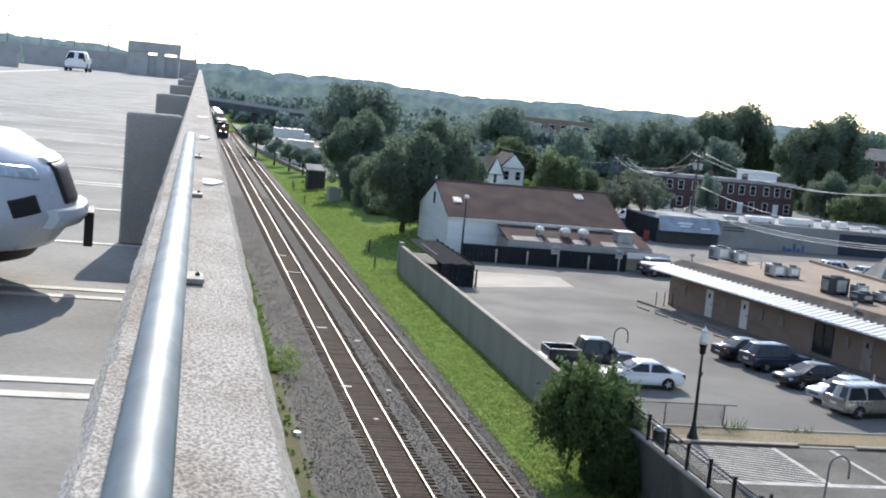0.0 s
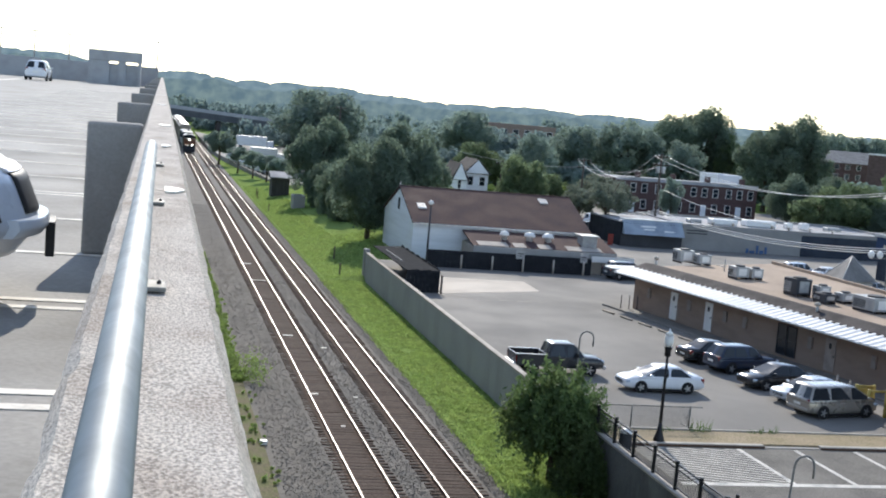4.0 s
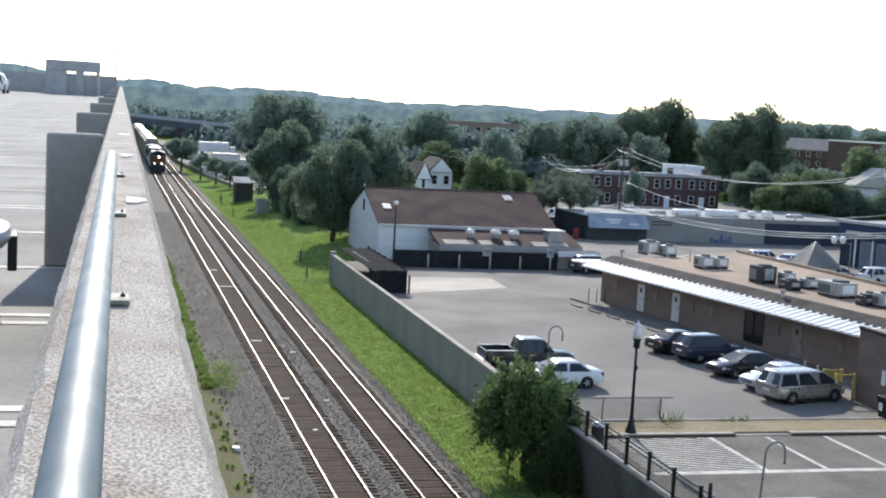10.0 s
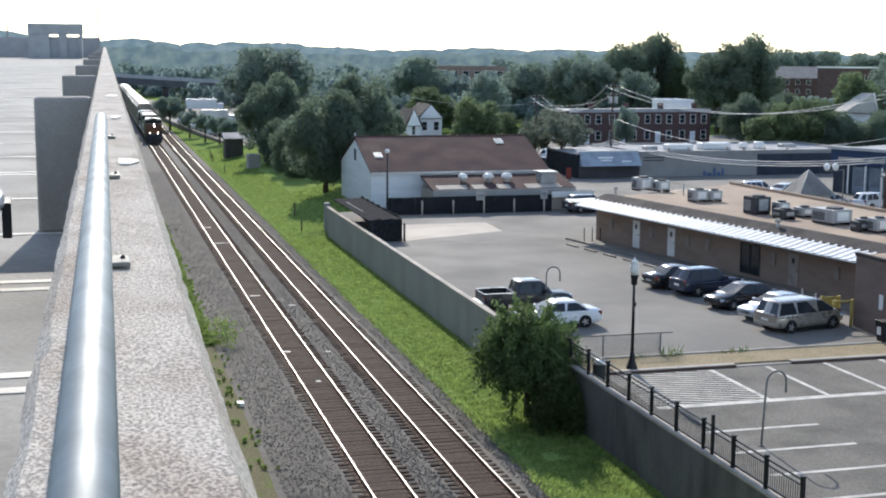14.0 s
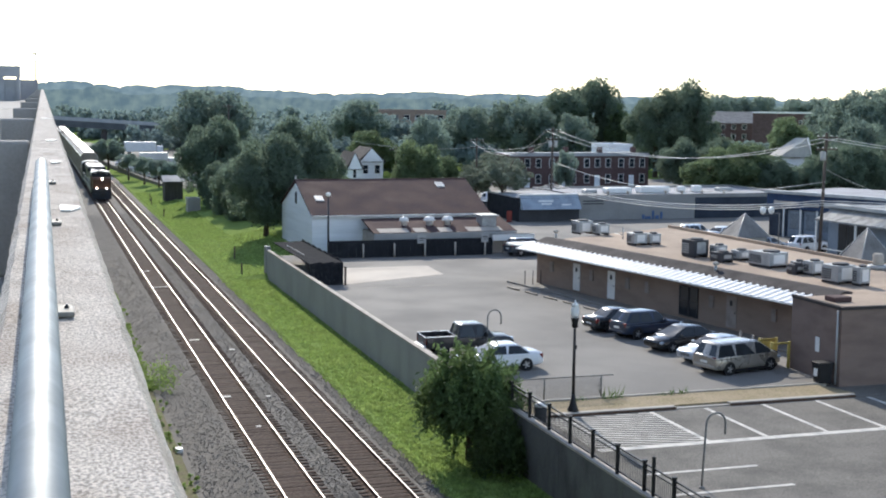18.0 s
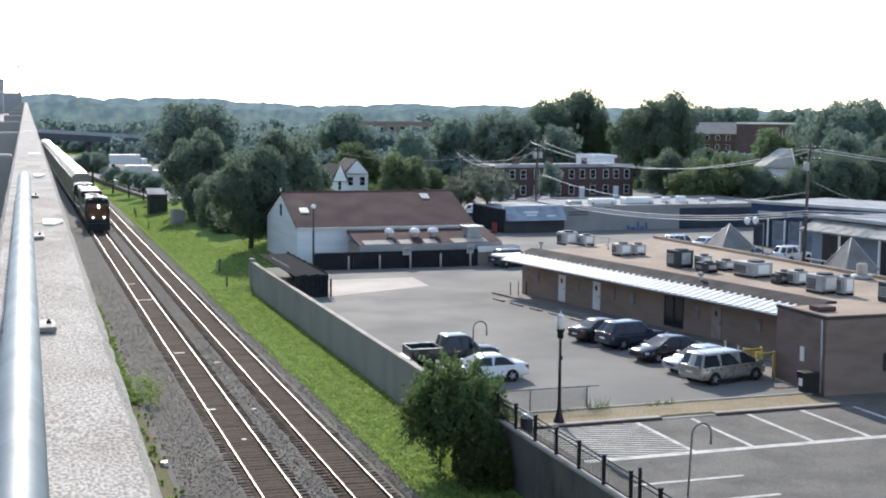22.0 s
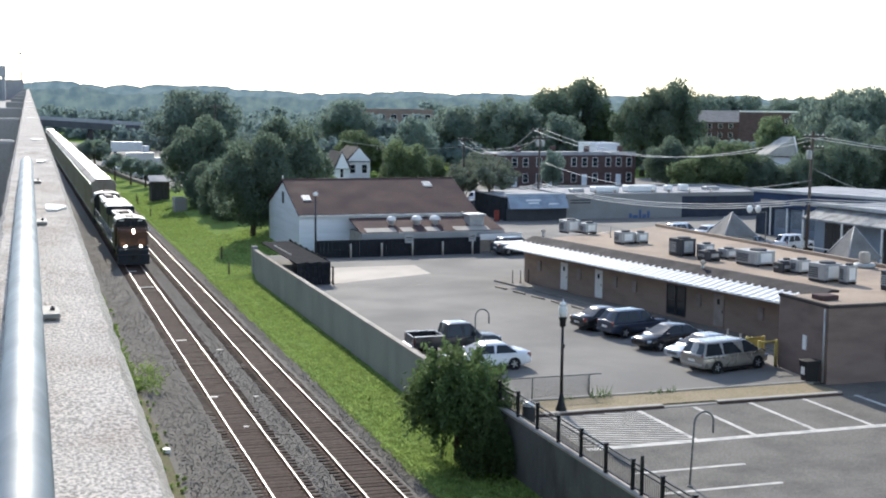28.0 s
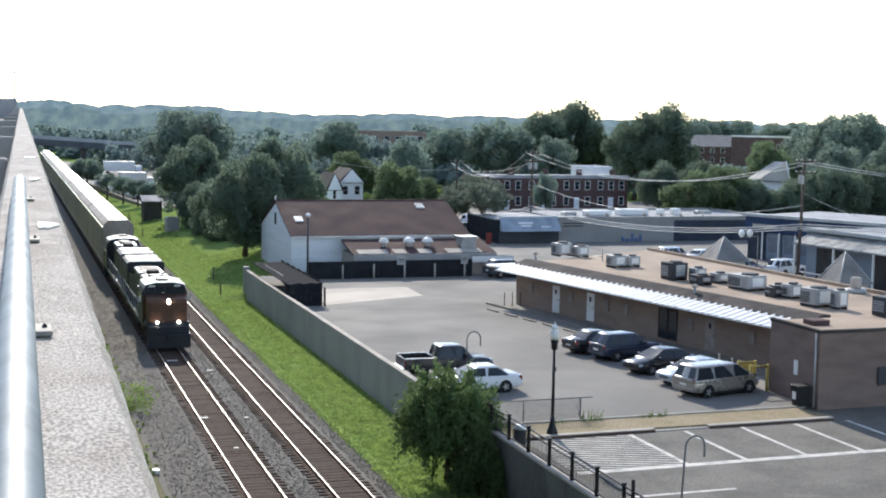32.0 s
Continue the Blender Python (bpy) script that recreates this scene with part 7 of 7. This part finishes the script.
    YEL = surface("yellow_paint", (0.45, 0.34, 0.09), 0.6, grain=10, spread=0.15, stain=3, blotch=0.2)
    for a, b in ((-0.55, -0.55), (0.55, -0.55), (-0.55, 0.75), (0.55, 0.75)):
        part("bollard", made(tube, (a, b, 0), (a, b, 1.55), 0.09, 0.09, 10), YEL, y)
    for b in (-0.55, 0.75):
        part("bar", made(tube, (-0.55, b, 1.45), (0.55, b, 1.45), 0.06, 0.06, 8), YEL, y)
    part("guard_panel", boxes((-0.46, 0.71, 0.25, 0.46, 0.74, 1.38), bevel=0.008), YEL, y, "solid yellow panel")
    part("meter_cabinet", boxes((-0.2, 0.05, 0, 0.25, 0.45, 0.9), bevel=0.03), DARKUNIT, y)
    for x, yy in ((39.0, 66.2), (38.9, 64.6)):
        b = thing("bollard", pose(x + 1.2, yy + 0.8, LOT_Z), "slim pale steel bollard", "bollard", group="pale bollards")
        part("post", made(tube, (0, 0, 0), (0, 0, 1.35), 0.07, 0.07, 10), KERB, b)
        part("cap", made(lathe, [(0.07, 0), (0.05, 0.04), (0.01, 0.06)], 10, (0, 0, 1.351)), KERB, b)
    b = thing("wheelie_bin", pose(40.05, 58.3, LOT_Z, 0, 0, 90) @ Matrix.Diagonal((0.72, 0.72, 1.0, 1)), "black wheeled rubbish bin with a pale label", "rubbish bin")
    bm = bmesh.new()
    loft(bm, [[(-0.4, -0.45, 0.08), (0.4, -0.45, 0.08), (0.4, 0.45, 0.08), (-0.4, 0.45, 0.08)], [(-0.5, -0.6, 1.1), (0.5, -0.6, 1.1), (0.5, 0.6, 1.1), (-0.5, 0.6, 1.1)]], smooth=False)
    part("body", bm, BLACKPLASTIC, b)
    part("lid", boxes((-0.54, -0.65, 1.102, 0.54, 0.65, 1.2), bevel=0.03), BLACKPLASTIC, b)
    part("label_plate", boxes((-0.2, 0.56, 0.45, 0.2, 0.63, 0.85)), WHITEMETAL, b, "pale label")
    for s in (-1, 1):
        part("wheel", made(tube, (s * 0.3 - 0.04, -0.45, 0.1), (s * 0.3 + 0.04, -0.45, 0.1), 0.1, 0.1, 10), TYRE, b)
    # rails at the shop corner
    c = thing("corner_rail", pose(38.3, 97.6, LOT_Z), "short dark hand rails at the shop corner", "railing")
    for x in (0, 0.7, 1.4):
        part("post", made(tube, (x, 0, 0), (x, 0, 1.1), 0.04, 0.04, 8), DARKSTEEL, c)
        part("foot", made(lathe, [(0.12, 0), (0.06, 0.05)], 8, (x, 0, 0)), DARKSTEEL, c)
    # gate beside the wing
    g = thing("chain_gate", pose(42.6, 118.0, LOT_Z), "chain link gate with grey posts", "gate")
    for x in (0, 1.3, 2.7, 4.0):
        part("post", made(tube, (x, 0, 0), (x, 0, 2.0), 0.05, 0.05, 8), STEEL, g)
    part("top_rail", made(tube, (0, 0, 1.95), (4.0, 0, 1.95), 0.03, 0.03, 8), STEEL, g)
    part("white_sheet", boxes((0.2, -0.06, 1.3, 4.6, -0.03, 1.9)), WHITEMETAL, g, "pale cloth along the gate")
    # posts and sign on the verge
    for x, yy, h in ((19.5, 131, 1.3), (18.6, 120.5, 1.0), (17.6, 205, 1.2), (17.9, 211, 1.2), (17.4, 183, 1.1)):
        p = thing("marker_post", pose(x, yy, ground_height(x, yy)), "short dark wooden marker post on the grass", "post", group="verge posts")
        part("stake", boxes((-0.07, -0.07, -0.2, 0.07, 0.07, h)), WOODPOLE, p)
        part("cap", boxes((-0.09, -0.09, h + 0.001, 0.09, 0.09, h + 0.05)), WOODPOLE, p)
    # tufts of weed along the strip
    rng = np.random.default_rng(15)
    vs, fs = [], []
    for cx, cy, n, h in ((31.3, 58.0, 20, 0.4), (27.6, 58.1, 26, 0.6), (30.5, 58.0, 12, 0.25), (25.6, 57.9, 12, 0.3), (22.6, 57.6, 30, 0.4)):
        for _ in range(n):
            x, y2 = cx + rng.normal() * 0.3, cy + rng.normal() * 0.12
            a, b2 = rng.normal(size=2) * 0.15
            i = len(vs)
            vs += [(x - 0.03, y2, LOT_Z), (x + 0.03, y2, LOT_Z), (x + a, y2 + b2, LOT_Z + h * (0.5 + 0.7 * rng.random()))]
            fs.append((i, i + 1, i + 2))
    tagged(new("strip_weeds", raw("strip_weeds", vs, fs, LEAFBUSH)), "scruffy green weeds on the dry strip", "weeds", kind="stuff")


def utility_pole(x, y, z, h, lean=0.0, arms=2, cans=0, label="dark wooden utility pole with cross arms"):
    p = thing("utility_pole", pose(x, y, z), label, "utility pole", group="utility poles")
    part("shaft", made(tube, (0, 0, -0.5), (lean, 0, h), 0.17, 0.12, 10), WOODPOLE, p)
    for k in range(arms):
        zz = h - 0.5 - 1.1 * k
        arm = part("cross_arm", boxes((lean - 1.15, -0.2, zz, lean + 1.15, -0.08, zz + 0.14)), WOODPOLE, p)
        for q in (-1.0, -0.45, 0.45, 1.0):
            part("insulator", made(lathe, [(0.04, 0), (0.06, 0.08), (0.03, 0.16)], 8, (lean + q, -0.14, zz + 0.141)), LAMPGLASS, arm)
    for k in range(cans):
        s = 0.38 if k else -0.38
        part("transformer", made(lathe, [(0.24, 0), (0.26, 0.05), (0.26, 0.75), (0.2, 0.85)], 12, (lean + s, -0.1, h - 2.6)), UNIT, p, "grey transformer can")
    return p


def street_pole(x, y, z, h):
    p = thing("street_lamp", pose(x, y, z), "tall thin street lamp pole behind the wall", "street lamp")
    part("shaft", made(tube, (0, 0, 0), (0, 0, h), 0.11, 0.07, 10), DARKSTEEL, p)
    part("head", made(lathe, [(0.12, 0), (0.26, 0.12), (0.22, 0.3), (0.05, 0.4)], 12, (0, 0, h)), LAMPGLASS, p)


def wires():
    def span(pts, sag, r=0.02, n=14):
        bm = bmesh.new()
        for a, b in zip(pts, pts[1:]):
            a, b = Vector(a), Vector(b)
            hose(bm, [a.lerp(b, k / n) - Vector((0, 0, sag * 4 * (k / n) * (1 - k / n))) for k in range(n + 1)], r, 5)
        return bm
    P0, P1, P2, P3 = (66.1, 190, 10.6), (66.3, 160, 12.8), (71.75, 105.1, 13.53), (120, 60, 13.6)
    s = thing("overhead_wire", pose(0, 0, 0), "sagging overhead power wires between the poles", "overhead wire")
    for k, off in enumerate((-0.9, 0.9)):
        part("power_wire", span([(P0[0] + off, P0[1], P0[2] - 0.3), (P1[0] + off, P1[1], P1[2] - 0.2), (P2[0] + off, P2[1], P2[2] - 0.3), P3], 2.7, 0.035), SUNLITWIRE, s)
    part("power_wire", span([(45, 192, 10.5), (P0[0], P0[1], P0[2] - 1.3), (P1[0], P1[1], P1[2] - 1.5)], 0.8, 0.03), SUNLITWIRE, s)
    part("power_wire", span([(67.2, 160, 8.2), (71.5, 105.1, 9.14)], 2.1, 0.035), SUNLITWIRE, s)
    for k in range(3):
        part("cable", span([(62, 176, 6.0), (66.3, 160, 5.5 - 0.25 * k), (71.2 + 0.1 * k, 105.1, 7.35 - 0.22 * k), (118, 60, 12.5)], 1.4, 0.05), SUNLITWIRE, s, "thick cable bundle, paled for sunlight")
    part("service_wire", span([(71.6, 105.1, 10.3), (86, 112, 6.9)], 0.4), SUNLITWIRE, s)


small_things()
utility_pole(66.1, 190, 1.4, 9.4, 0.0, 2)
utility_pole(66.3, 160, 1.4, 11.6, 0.1, 2, 2, "wooden utility pole with two grey transformers")
utility_pole(71.35, 105.3, 1.5, 12.25, 0.3, 2, 1, "tall dark utility pole with a transformer and cables")
utility_pole(52.3, 188, 1.4, 8.0, 0.2, 1)
utility_pole(37.0, 255, 0.8, 14.5, 0.0, 1)
street_pole(26.2, 117.2, LOT_Z, 5.9)
for x, y, h in ((71.0, 111.8, 4.6),):
    p = thing("twin_lamp_post", pose(x, y, LOT_Z), "slim post with twin pale lanterns", "street lamp")
    part("shaft", made(tube, (0, 0, 0), (0, 0, h - 0.5), 0.07, 0.05, 8), STEEL, p)
    part("arm", made(tube, (-2.0, 0, h - 0.6), (0.0, 0, h - 0.5), 0.04, 0.04, 6), STEEL, p)
    for dx in (-1.9, -0.95):
        part("lantern", made(lathe, [(0.12, 0), (0.3, 0.25), (0.3, 0.55), (0.1, 0.75)], 12, (dx, 0, h - 0.58)), LAMPGLASS, p)
wires()

# ---- tracks with their ties, last because of their many pieces ----
make_tracks()


def motions():
    """The train comes down the near track; the white car backs out, then drives on and stops."""
    nose = ((0.0, 366.5), (8.0, 298.8), (12.0, 264.2), (16.0, 229.2), (20.0, 196.0), (24.0, 163.0), (28.0, 127.9), (32.0, 91.4))
    for vehicle, behind in TRAIN:
        walk(vehicle, [(t, pose(TRACK_X[0] + 0.1, y + behind, 0, 0, 0, 180 if behind == 44.2 else 0)) for t, y in nose])
    steps = ((0.0, 28.3, 67.1), (0.5, 28.85, 67.15), (1.0, 29.3, 67.2), (2.0, 30.15, 67.3), (3.0, 30.75, 67.2), (4.0, 31.6, 67.3), (4.6, 31.85, 67.3), (5.3, 31.75, 67.25), (6.5, 30.95, 67.15), (7.0, 30.3, 67.1),
             (7.5, 29.55, 66.9), (8.0, 28.85, 66.75), (8.5, 28.15, 66.65), (9.0, 27.5, 66.5), (9.8, 27.05, 66.45), (11.0, 26.95, 66.45), (13.0, 26.95, 66.45), (32.0, 26.95, 66.45))
    walk(SEDAN, [(t, pose(x - 2.42, y, LOT_Z, 0, 0, 180)) for t, x, y in steps])


motions()
